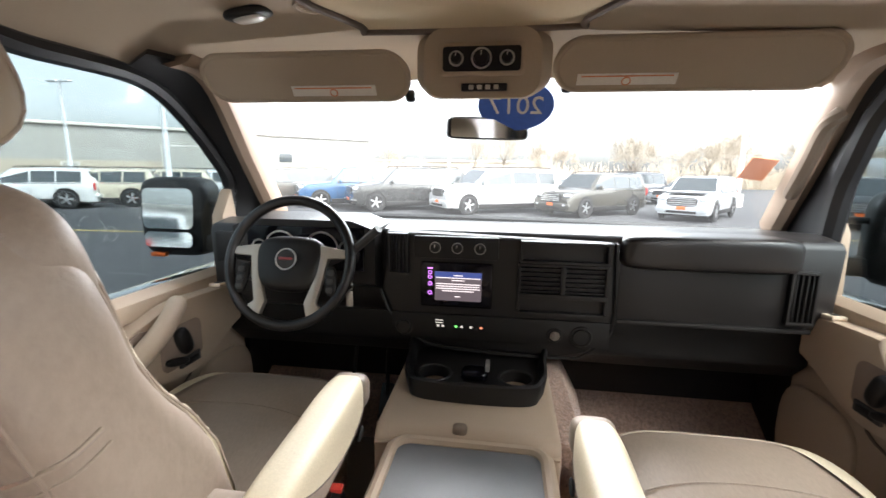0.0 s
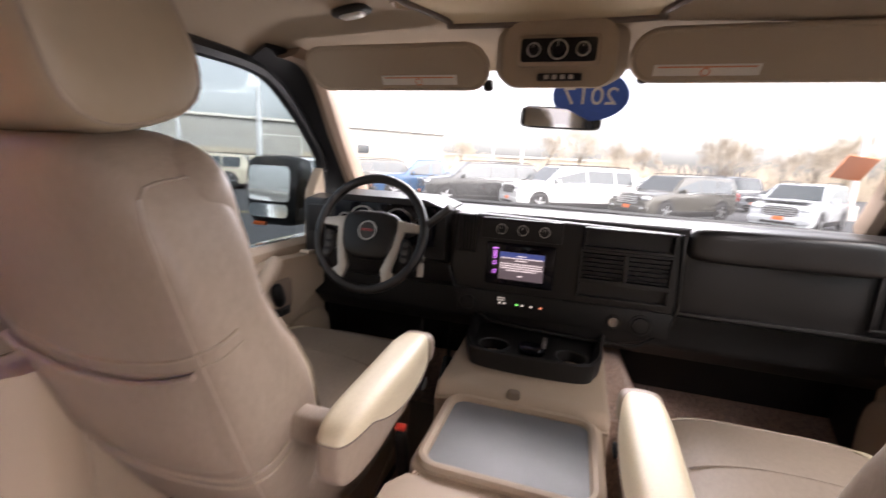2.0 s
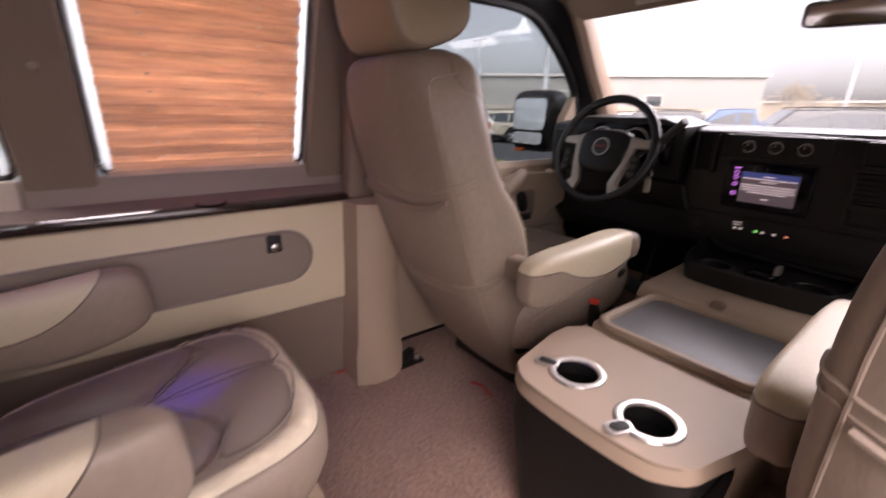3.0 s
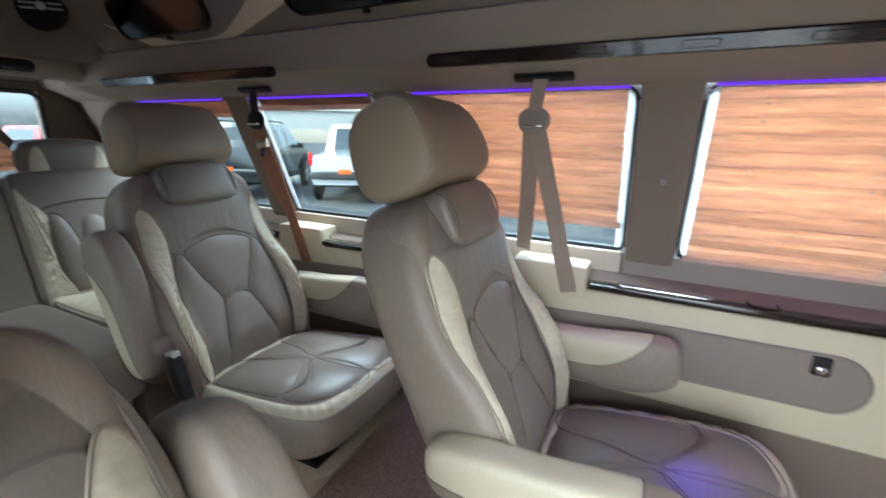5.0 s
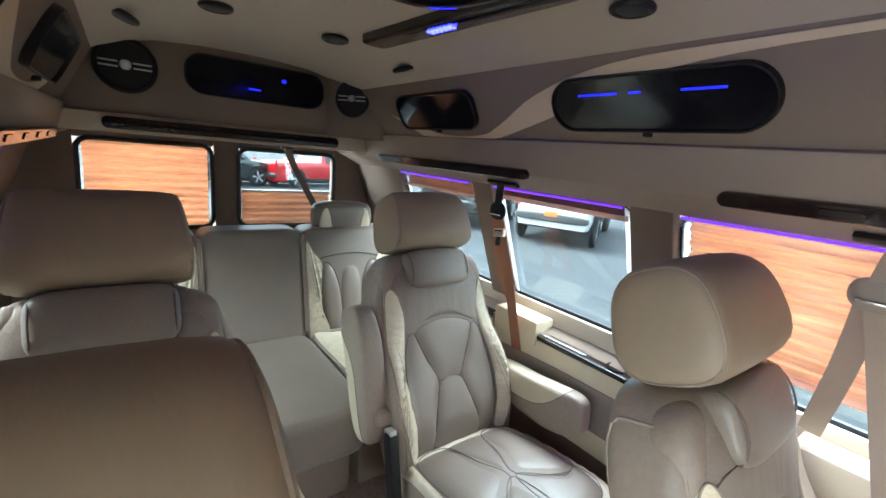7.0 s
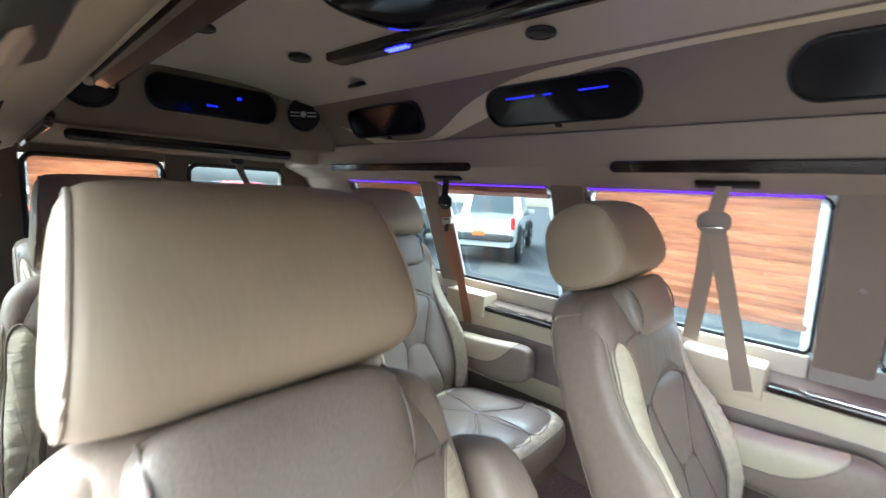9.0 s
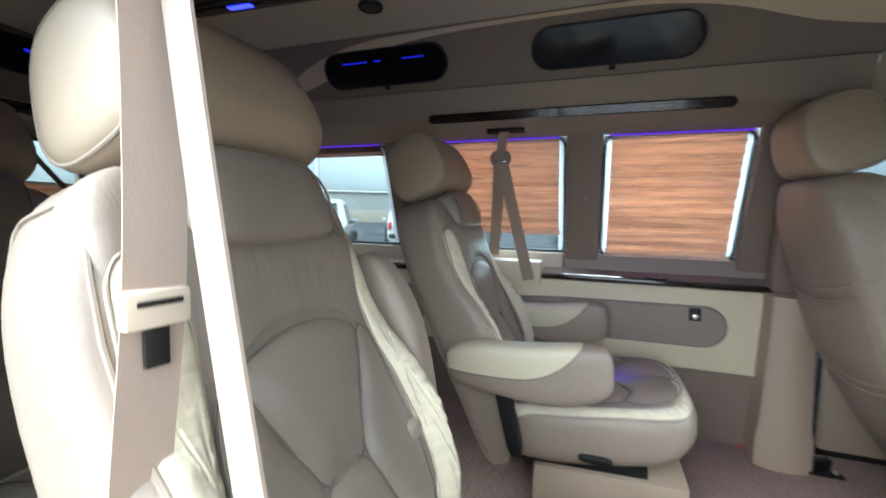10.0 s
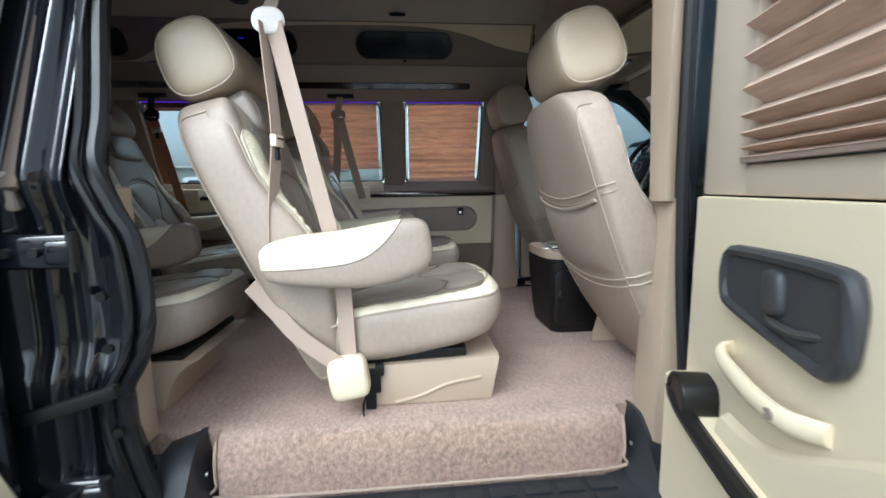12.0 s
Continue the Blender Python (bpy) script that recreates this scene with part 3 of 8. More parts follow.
wall_window(1, -1, -0.60, -0.10, 0.985, "side window covered by a lowered wood-print pleated blind")
wall_window(2, -1, -1.40, -0.735, 0.80, "side window with a wood-print blind let down most of the way")
wall_window(3, -1, -2.12, -1.53, 0.07, "side window with its wood-print blind drawn up")
wall_window(4, -1, -2.84, -2.24, 0.12, "rear side window with its wood-print blind drawn up")
wall_window(5, 1, -2.12, -1.46, 0.07, "side window with its wood-print blind drawn up")
wall_window(6, 1, -2.84, -2.24, 0.07, "rear side window with its wood-print blind drawn up")
for index, cx, down in ((7, -0.335, 0.0), (8, 0.325, 1.0)):
    w = tagged(new("window_%d" % index), "rear door window with a wood-print pleated blind", "window", kind="structure")
    pane = part("pane", box(cx - 0.265, cx + 0.265, -3.412, -3.408, 0.79, 1.205, 0), TINT, w, smooth=False)
    pane.visible_shadow = False
    z_top, z_low = (1.20, 0.795) if down else (0.975, 0.795)
    zig = pleats(z_top - z_low, 0.016, 11 if down else 5)
    part("blind", loft([[(x, -3.39 - d, z_low + q) for d, q in zig] for x in (cx - 0.25, cx + 0.25)]), BLIND, w, smooth=False)
    part("blind_bottom_rail", box(cx - 0.25, cx + 0.25, -3.40, -3.38, z_top if not down else 0.785, (z_top if not down else 0.785) + 0.014, 0.003), WHITE_PRINT, w)

# pale cloth ribbon, grilles and lamp strips on the upper walls
def on_panel(s, y, t, off):
    """A place on the upper side panel: t metres up its slope, off metres inwards."""
    a, b = Vector((0.60, 1.338)), Vector((0.497, 1.535))
    d = (b - a).normalized()
    p = a + d * t + Vector((-d.y, d.x)) * off
    return (s * p.x, y, p.y)


def oval_plate(s, y0, y1, t0, t1, r, depth, name, material, parent, frame_mat):
    ol = rrect(y1 - y0, t1 - t0, r, 8, (y0 + y1) / 2, (t0 + t1) / 2)
    cy, ct = (y0 + y1) / 2, (t0 + t1) / 2
    rows = []
    for f, h in ((1.0, -0.004), (1.0, depth * 0.6), (0.985, depth), (0.93, depth), (0.915, depth - 0.006)):
        rows.append([on_panel(s, cy + (y - cy) * (1 - (1 - f) * (t1 - t0) / (y1 - y0)), ct + (t - ct) * f, h) for y, t in ol])
    part("bezel", loft(rows, caps=False), frame_mat, parent)
    inner = [on_panel(s, cy + (y - cy) * 0.975, ct + (t - ct) * 0.92, depth - 0.006) for y, t in ol]
    part(name, loft([inner, [on_panel(s, cy + (y - cy) * 0.975, ct + (t - ct) * 0.92, 0.0) for y, t in ol]]), material, parent)


for s in (-1, 1):
    ribbon_top = [(-2.62, 0.10), (-2.30, 0.018), (-2.05, 0.012), (-1.93, 0.05), (-1.75, 0.14), (-1.50, 0.200), (-1.15, 0.212), (-0.70, 0.215), (-0.30, 0.215), (0.12, 0.215)]
    ribbon_low = [(0.12, 0.075), (-0.05, 0.105), (-0.25, 0.165), (-0.45, 0.196), (-0.70, 0.203), (-1.15, 0.195), (-1.42, 0.165), (-1.62, 0.10), (-1.80, 0.045), (-1.98, -0.0), (-2.15, -0.005), (-2.40, 0.005)]
    ol = [(q.x, q.y) for q in smooth_line([(a, b, 0) for a, b in ribbon_top], 4)] + [(q.x, q.y) for q in smooth_line([(a, b, 0) for a, b in ribbon_low], 4)]
    rib = loft([[on_panel(s, y, t, 0.002) for y, t in ol], [on_panel(s, y, t, 0.006) for y, t in ol]])
    solid("cloth_ribbon", rib, HEADLINER_PALE, "pale suede ribbon sweeping along the brown upper wall", "trim", kind="structure")
    for y0, y1, r in ((-0.85, -0.32, 0.068), (-1.69, -1.16, 0.068), (-2.53, -2.03, 0.05)):
        g = thing("storage_door" if y0 > -2 else "tv_screen", "gloss black oval cabinet door on the brown upper wall", "cabinet door", group="upper wall doors")
        oval_plate(s, y0, y1, 0.035, 0.175, r, 0.018, "panel", GLOSS_BLACK, g, BLACK)
        # Glowing bars in place of the blue leds' reflections in the gloss.
        if -2 < y0 < -1:
            for a, b in ((-1.60, -1.49), (-1.46, -1.43), (-1.34, -1.25)):
                part("led_reflection", loft([[on_panel(s, a, 0.128, 0.0125), on_panel(s, b, 0.128, 0.0125), on_panel(s, b, 0.133, 0.0125), on_panel(s, a, 0.133, 0.0125)],
                                           [on_panel(s, a, 0.128, 0.0145), on_panel(s, b, 0.128, 0.0145), on_panel(s, b, 0.133, 0.0145), on_panel(s, a, 0.133, 0.0145)]]), LED_REFLECTION, g, "blue reflection of the ceiling leds")
        part("latch", moved(pad(0.02, 0.02, 0.012, 4, 4), Matrix.Translation(on_panel(s, (y0 + y1) / 2, 0.026, 0.006))), BLACK, g)
    for y0, y1 in ((-1.255, -0.212), (-2.815, -1.812)):
        st = thing("lamp_strip", "dark lacquered reading-light strip along the window header", "lamp strip", group="lamp strips")
        d = Vector((0.585 - 0.617, 1.335 - 1.225)).normalized()
        def at(y, t, off):
            return (s * (0.617 + d.x * t - d.y * off), y, 1.225 + d.y * t + d.x * off)
        ol = rrect(y1 - y0, 0.034, 0.0165, 6, (y0 + y1) / 2, 0.006)
        cy = (y0 + y1) / 2
        part("body", loft([[at(y, t, 0.0) for y, t in ol], [at(y, t, 0.010) for y, t in ol], [at(cy + (y - cy) * 0.996, 0.006 + (t - 0.006) * 0.8, 0.014) for y, t in ol]]), WOOD_DARK, st)
        for k in range(4):
            yk = y0 + (y1 - y0) * (0.2 + 0.2 * k)
            part("lens", loft([[at(yk + u, 0.006 + v, 0.0145) for u, v in rrect(0.07, 0.016, 0.007, 4)], [at(yk + u, 0.006 + v, 0.0165) for u, v in rrect(0.066, 0.013, 0.006, 4)]]), WOOD_DARK, st)
    # violet mood light tubes at the window heads
    for y0, y1 in ((-0.58, -0.12), (-1.38, -0.76), (-2.10, -1.55), (-2.82, -2.26)):
        if s > 0 and y0 > -1.5:
            continue
        if s < 0 and y1 > -1:
            mood = new("violet_mood_light", bpy.data.lights.new("violet_mood_light", "AREA"))
            mood.data.shape, mood.data.size, mood.data.size_y, mood.data.energy = "RECTANGLE", y1 - y0, 0.012, 0.06
            mood.data.color, mood.data.spread = (0.22, 0.07, 1.0), radians(100)
            mood.matrix_world = look((-0.735, (y0 + y1) / 2, 1.150), (-0.60, (y0 + y1) / 2, 0.4))
        solid("mood_light", tube([(s * 0.742, y0, 1.163), (s * 0.742, y1, 1.163)], 0.004, 6), LED_VIOLET, "thin violet mood light tube under the window header", "light", group="mood lights")

# soffit fittings
def rear_speaker(x, r, y=REAR_Y, rz=0):
    sp = thing("speaker", "round black speaker with a silver cross bar on the rear soffit", "speaker", at=(x, y, 1.492), rz=rz, group="rear speakers")
    part("surround", moved(ring(r, 0.010, 1), Matrix.Translation((0, 0.006, 0))), BLACK, sp)
    part("cone", moved(disc(r * 0.97, 0.02, 1, 32, r * 0.97), Matrix.Translation((0, -0.002, 0))), CHARCOAL, sp)
    part("dome", moved(pad(r * 0.4, 0.03, r * 0.4, 2.2, 6), Matrix.Translation((0, 0.014, 0))), SILVER, sp)
    for k in (-1, 1):
        part("cross_bar", box(min(k * r * 0.25, k * r * 0.9), max(k * r * 0.25, k * r * 0.9), 0.008, 0.016, -0.012, -0.006, 0.002), SILVER, sp)
        part("cross_bar", box(min(k * r * 0.25, k * r * 0.9), max(k * r * 0.25, k * r * 0.9), 0.008, 0.016, 0.006, 0.012, 0.002), SILVER, sp)


part("corner_board", prism([(-0.62, -2.985), (-0.385, -2.975), (-0.575, -2.75), (-0.62, -2.74)], 2, 1.31, 1.60, 0.006), HEADLINER_DARK, wall_rear)
rear_speaker(-0.475, 0.078, -2.862, -50)
rear_speaker(0.40, 0.092)
tv = thing("storage_door", "gloss black oval cabinet door on the rear soffit", "cabinet door", at=(-0.08, REAR_Y, 1.505), group="upper wall doors")
part("bezel", loft([[(x * f, h, z * g) for x, z in rrect(0.58, 0.16, 0.07, 8)] for f, g, h in ((1, 1, -0.004), (1, 1, 0.012), (0.985, 0.95, 0.018), (0.97, 0.9, 0.013))], caps=False), BLACK, tv)
part("panel", loft([[(x * 0.975, 0.0, z * 0.91) for x, z in rrect(0.58, 0.16, 0.07, 8)], [(x * 0.975, 0.013, z * 0.91) for x, z in rrect(0.58, 0.16, 0.07, 8)]]), GLOSS_BLACK, tv)
# Two more blue reflections, built as glowing marks.
part("indicator_or_reflection", box(-0.11, -0.09, 0.013, 0.016, 0.015, 0.030, 0.002), LED_REFLECTION, tv, "blue led reflection on the gloss door")
part("indicator_or_reflection", box(0.00, 0.05, 0.013, 0.016, -0.035, -0.027, 0.002), LED_REFLECTION, tv, "blue led reflection on the gloss door")
strip = thing("lamp_strip", "dark lacquered reading-light strip across the rear valance", "lamp strip", group="lamp strips")
part("body", loft([[(x, REAR_Y + 0.013 + h, z) for x, z in rrect(0.93 - q, 0.045 - q, 0.02, 6, 0.02, 1.278)] for h, q in ((0, 0), (0.012, 0.0), (0.016, 0.01))]), WOOD_DARK, strip)

# ceiling fittings
bar = thing("ceiling_light_bar", "dark wood light bar with a blue glowing lens on the ceiling", "light bar", at=(-0.255, -1.56, 1.600), rz=2.5)
part("body", loft([[(x, y, h) for x, y in rrect(0.085 - q, 1.25 - q, 0.012, 4)] for h, q in ((0.01, 0), (-0.012, 0), (-0.018, 0.012))]), WOOD_DARK, bar)
for k in range(2):
    for q in range(6):
        part("led", box(-0.012 + 0.014 * k - 0.004, -0.012 + 0.014 * k + 0.004, -0.33 + q * 0.017, -0.32 + q * 0.017, -0.021, -0.0175, 0.001), LED_BLUE, bar)
# Narrow lamps added at the leds, aimed to put blue spots on cushions.
for y_, aim, power in ((-0.285, (-0.50, -1.62, 0.36), 0.002), (0.42, (-0.45, -0.50, 0.34), 0.019)):
    led_lamp = new("blue_led_light", bpy.data.lights.new("blue_led_light", "AREA"))
    led_lamp.data.shape, led_lamp.data.size, led_lamp.data.size_y, led_lamp.data.energy = "RECTANGLE", 0.03, 0.06, power
    led_lamp.data.color, led_lamp.data.spread = (0.10, 0.06, 1.0), radians(7)
    led_lamp.matrix_world = look((-0.255, -1.56 + y_, 1.575), aim)
for k in range(2):
    for q in range(6):
        part("led", box(-0.012 + 0.014 * k - 0.004, -0.012 + 0.014 * k + 0.004, 0.375 + q * 0.017, 0.385 + q * 0.017, -0.021, -0.0175, 0.001), LED_BLUE, bar)
part("slot", box(-0.006, 0.006, -0.18, 0.15, -0.0195, -0.0175, 0.001), BLACK, bar)
pod = thing("ceiling_monitor", "gloss black oval drop-down monitor with a chrome rim", "monitor", at=(0.0, -1.42, 1.612))
part("housing", moved(pad(0.36, 0.62, 0.09, 3.2, 12), pose(0, 0, -0.02)), GLOSS_BLACK, pod)
part("rim", tube([(x, y, -0.015) for x, y in rrect(0.37, 0.63, 0.13, 8)], 0.010, 8, True), CHROME, pod)


def downlight(x, y, z, tilt=0):
    d = new("downlight")
    d.matrix_basis = pose(x, y, z, 0, tilt, 0)
    tagged(d, "small round ceiling lamp with a dark ring", "lamp", group="ceiling lamps")
    part("ring", ring(0.036, 0.008, 2, 28, 8), CHARCOAL, d)
    part("lens", moved(pad(0.062, 0.062, 0.02, 2.4, 6), pose(0, 0, 0.0)), GREY_SOFT, d)


for x, y in ((-0.38, -1.39), (-0.415, -2.30), (-0.146, -2.292), (0.205, -2.26), (0.41, -2.43), (-0.445, -0.62), (0.445, -1.42), (0.445, -0.62)):
    downlight(x, y, (1.606 if abs(x) < 0.3 else 1.572 - (abs(x) - 0.4) * 0.4) - 0.004, 22 if x < -0.4 else (-22 if x > 0.4 else 0))


# ---- captain chairs ----
BACK_P = 6.0


def lerp(table, v):
    """Straight-line reading of a short table of (v, value), v rising."""
    for (v0, a), (v1, b) in zip(table, table[1:]):
        if v <= v1:
            return a + (b - a) * max(0.0, min(1.0, (v - v0) / (v1 - v0)))
    return table[-1][1]


def captain_chair(label, rear_pocket=False, base="box", buckle=True, raised_arm=0, recline=24.6, arm_x=0.29, width=1.0, curl=0.0, back_y=-0.415, arms=(-1, 1), low=-0.565, head_d=0.03, arm_tilt=5, arm_y=-0.17, arm_z=0.438, taper=0.0, cushion_z=0.243, raised_shift=0.0, head_w=0.162, thin=0.0):
    """An upholstered swivel captain chair; its origin is on the floor below the cushion's middle, and it faces +y."""
    ch = thing("captain_chair", label, "seat", group="captain chairs")
    bm_m = pose(0, back_y, 0.586, recline, 0, 0)

    def half(v):
        return (width + taper * (v + 0.05)) * lerp([(-0.70, 0.19), (-0.565, 0.22), (-0.35, 0.245), (-0.12, 0.262), (0.10, 0.254), (0.24, 0.246), (0.35, 0.240)], v) * (1 - 0.13 * max(0.0, (v - 0.14) / 0.226) ** 2)

    def shape(c):
        """From the unit block to the backrest: u across, d forward, v up its slope."""
        v = low + (c[2] + 1) / 2 * (0.366 - low)
        rear = -0.098 - 0.012 * (1 - c[0] ** 2)
        middle = lerp([(-0.565, -0.03), (-0.40, 0.01), (-0.25, 0.055), (-0.08, 0.05), (0.10, 0.062), (0.22, 0.084), (0.325, 0.082)], v)
        wing = lerp([(-0.565, -0.03), (-0.40, 0.05), (-0.25, 0.105), (-0.12, 0.112), (-0.04, 0.095), (0.03, 0.066), (0.10, 0.052), (0.20, 0.060), (0.35, 0.074)], v)
        e = max(0.0, min(1.0, (abs(c[0]) - 0.60) / 0.34))
        front = middle + (wing - middle) * e * e * (3 - 2 * e) - thin
        t = (c[1] + 1) / 2
        w = max(0.0, (c[2] - 0.55) / 0.45)
        return Vector((c[0] * half(v), rear + (front - rear) * t + curl * max(0.0, -0.05 - v) ** 2, v - 0.03 * t * w * w * (3 - 2 * w)))

    def on_block(u, v, sign):
        c = max(-0.99, min(0.99, 2 * (v - low) / (0.366 - low) - 1))
        a = max(-0.995, min(0.995, u / half(v)))
        k = max(0.0, 1 - abs(a) ** BACK_P - abs(c) ** BACK_P)
        return (a, sign * k ** (1 / BACK_P), c)

    def place(u, v, h):
        q = shape(on_block(u, v, 1))
        return bm_m @ Vector((q.x, q.y + h, v if v < 0.15 else q.z))

    def behind(u, v, h):
        q = shape(on_block(u, v, -1))
        return bm_m @ Vector((q.x, q.y - h, q.z))
    cover = [(-0.19, -0.36), (-0.222, -0.15), (-0.218, 0.05), (-0.205, 0.18), (-0.195, 0.26), (-0.16, 0.312), (0, 0.322), (0.16, 0.312), (0.195, 0.26), (0.205, 0.18), (0.218, 0.05), (0.222, -0.15), (0.19, -0.36)]
    back = part("backrest", moved(pad(2, 2, 2, BACK_P, 28, shape), bm_m), LEATHER, ch)
    part("front_cover", quilt(smooth_loop([(width * a, b) for a, b in cover], 6), 0.005, place), LEATHER_SEAT, back, "darker leather seat front")
    raised = lambda u, v, h: place(u, v, h + 0.0055)
    for k in (-1, 1):
        pts = []
        for i in range(48):
            t = 2 * math.pi * i / 48
            c, s_ = math.cos(t), math.sin(t)
            r = ((1 - 0.90 ** BACK_P) / (abs(c) ** BACK_P + abs(s_) ** BACK_P)) ** (1 / BACK_P)
            pts.append(bm_m @ shape((k * 0.905, c * r * 1.003, s_ * r * 1.003)))
        part("piping", tube(pts, 0.0026 if rear_pocket else 0.0032, 6, True), LEATHER if rear_pocket else PIPING, back)
        w = width
        edge = [(0.205, -0.33), (0.236, -0.18), (0.234, 0.0), (0.222, 0.12), (0.214, 0.20), (0.190, 0.222), (0.160, 0.14), (0.166, 0.05), (0.186, -0.06), (0.188, -0.2), (0.17, -0.33)]
        ol = smooth_loop([(k * w * a, b) for a, b in edge], 14)
        gathered = lambda u, v, h: raised(u, v, h + (0.0028 * math.sin(v * 210 + 40 * u) * min(1.0, max(0.0, (0.05 - v) / 0.1)) if h > 0 else 0.0))
        part("bolster", quilt(ol, 0.010, gathered), CREAM_GATHER, back, "gathered cream leather bolster")
        part("piping", tube([raised(u, v, 0.001) for u, v in ol], 0.0022, 6, True), PIPING, back)
        side = [(0.127, 0.055), (0.155, 0.045), (0.172, -0.02), (0.181, -0.11), (0.176, -0.22), (0.155, -0.33), (0.102, -0.33), (0.088, -0.24), (0.052, -0.118), (0.092, -0.03)]
        ol = smooth_loop([(k * w * a, b) for a, b in side], 5)
        part("side_panel", quilt(ol, 0.009, raised), LEATHER_SEAT, back)
        part("piping", tube([raised(u, v, 0.001) for u, v in ol], 0.0015, 6, True), SEAM, back)
    upper = [(-0.122, 0.052), (-0.078, 0.082), (0, 0.094), (0.078, 0.082), (0.122, 0.052), (0.088, -0.03), (0.046, -0.112), (0, -0.115), (-0.046, -0.112), (-0.088, -0.03)]
    lower = [(-0.044, -0.121), (0.044, -0.121), (0.082, -0.235), (0.097, -0.33), (-0.097, -0.33), (-0.082, -0.235)]
    for ol in (upper, lower):
        ol = smooth_loop([(width * a, b) for a, b in ol], 5)
        part("centre_panel", quilt(ol, 0.010, raised), LEATHER_SEAT, back)
        part("piping", tube([raised(u, v, 0.001) for u, v in ol], 0.0015, 6, True), SEAM, back)
    collar = smooth_loop([(width * a, b) for a, b in [(-0.155, 0.068), (-0.08, 0.096), (0, 0.107), (0.08, 0.096), (0.155, 0.068), (0.188, 0.14), (0.165, 0.225), (0.0, 0.225), (-0.165, 0.225), (-0.188, 0.14)]], 5)
    part("collar", quilt(collar, 0.006, raised), LEATHER_SOFT, back, "gathered leather below the neck roll")
    if not rear_pocket:
        roll = part("neck_roll", moved(pad(0.262, 0.082, 0.138, 4.6, 12), bm_m @ pose(0, 0.072, 0.276)), LEATHER_SEAT, back)
        for k in (-1, 1):
            part("piping", tube([bm_m @ Vector((k * 0.119, 0.072 + 0.039 * math.sin(t), 0.276 + 0.062 * math.cos(t))) for t in [0.2 + 2.7 * i / 10 for i in range(11)]], 0.0022, 6), SEAM, roll)
    for k in (-1, 1):
        part("shoulder_pad", moved(pad(0.10, 0.085, 0.13, 3.0, 10, lambda c: (c.x, c.y, c.z - 0.05 * (k * c.x / 0.0575 + 1) ** 2 * 0.25)), bm_m @ pose(k * 0.172 * width, 0.026 - thin, 0.272)), LEATHER, back)
        part("post", moved(disc(0.007, 0.08, 2, 12), bm_m @ pose(k * 0.07, head_d - 0.01, 0.34)), CHARCOAL, ch)

    def head_ring(u, f, n=36):
        """A cross-section of the headrest at u across its width, shrunk to f."""
        pts = []
        for i in range(n):
            a = 2 * math.pi * i / n
            c, s_ = math.cos(a), math.sin(a)
            r = f * (abs(c) ** 2.9 + abs(s_) ** 2.9) ** (-1 / 2.9)
            z = 0.112 * s_ * r * (1 - 0.05 * u * u)
            pts.append(hm @ Vector((head_w * u * (1 - 0.075 * z / 0.11), 0.102 * c * r * (1 - 0.10 * z / 0.11), z)))
        return pts
    hm = bm_m @ pose(0, head_d, 0.455)
    ends = ((1.0, 0.50), (0.992, 0.68), (0.975, 0.81), (0.945, 0.90), (0.91, 0.95), (0.86, 0.98), (0.70, 1.0))
    head = part("headrest", loft([head_ring(-u, f) for u, f in ends] + [head_ring(u, 1.0) for u in (-0.35, 0.0, 0.35)] + [head_ring(u, f) for u, f in reversed(ends)]), LEATHER_HEAD, ch)
    for k in (-1, 1):
        part("piping", tube(head_ring(k * 0.93, 0.928), 0.0028, 6, True), PIPING, head)
    if rear_pocket:
        dip = lambda u: 0.036 * (u / 0.24) ** 2
        edge = [-0.225 + 0.0225 * i for i in range(21)]
        pocket = [(width * u, 0.012 + dip(u)) for u in edge] + [(width * u * 0.97, -0.205 + dip(u)) for u in reversed(edge)]
        pk = part("map_pocket", quilt(pocket, 0.013, behind), LEATHER, back)
        part("piping", tube([behind(width * u, 0.014 + dip(u), 0.008) for u in edge], 0.0055, 6), LEATHER, pk)
        def wrapped(q, v):
            """A point on the backrest's skin at q degrees round from the middle of its rear, v up its slope."""
            a, b = math.sin(radians(q)), -math.cos(radians(q))
            c = 2 * (v - low) / (0.366 - low) - 1
            r = 1.003 * ((1 - abs(c) ** BACK_P) / (abs(a) ** BACK_P + abs(b) ** BACK_P)) ** (1 / BACK_P)
            return bm_m @ shape((a * r, b * r, c))
        for v0, r in ((0.046, 0.0035), (0.024, 0.002), (-0.225, 0.004), (-0.250, 0.0035)):
            part("piping", tube([wrapped(q, v0 + 0.034 * min(1.0, abs(q) / 48) ** 2) for q in range(-80, 81, 4)], r, 6), PIPING, back)


    # cushion
    def cushion_bend(c):
        f = 1.0 - 0.05 * max(0.0, -c.y / 0.28)
        under = max(0.0, -c.z / 0.095)
        return (c.x * f, c.y - 0.035 * under * max(0.0, c.y / 0.28), c.z * (1.0 + 0.06 * c.y / 0.28) + 0.028 * c.y / 0.28 + 0.024 * under * max(-0.3, c.y / 0.28))
    cm = pose(0, 0.0, cushion_z)
    cushion = part("cushion", moved(pad(0.52, 0.57, 0.19, 4.5, 14, cushion_bend), cm), LEATHER, ch)
    top_z = lambda u, v: 0.095 * max(0.02, 1 - abs(u / 0.26) ** 4.5 - abs(v / 0.285) ** 4.5) ** (1 / 4.5)
    on_top = lambda u, v, h: cm @ Vector(cushion_bend(Vector((u, v, top_z(u, v) + h))))
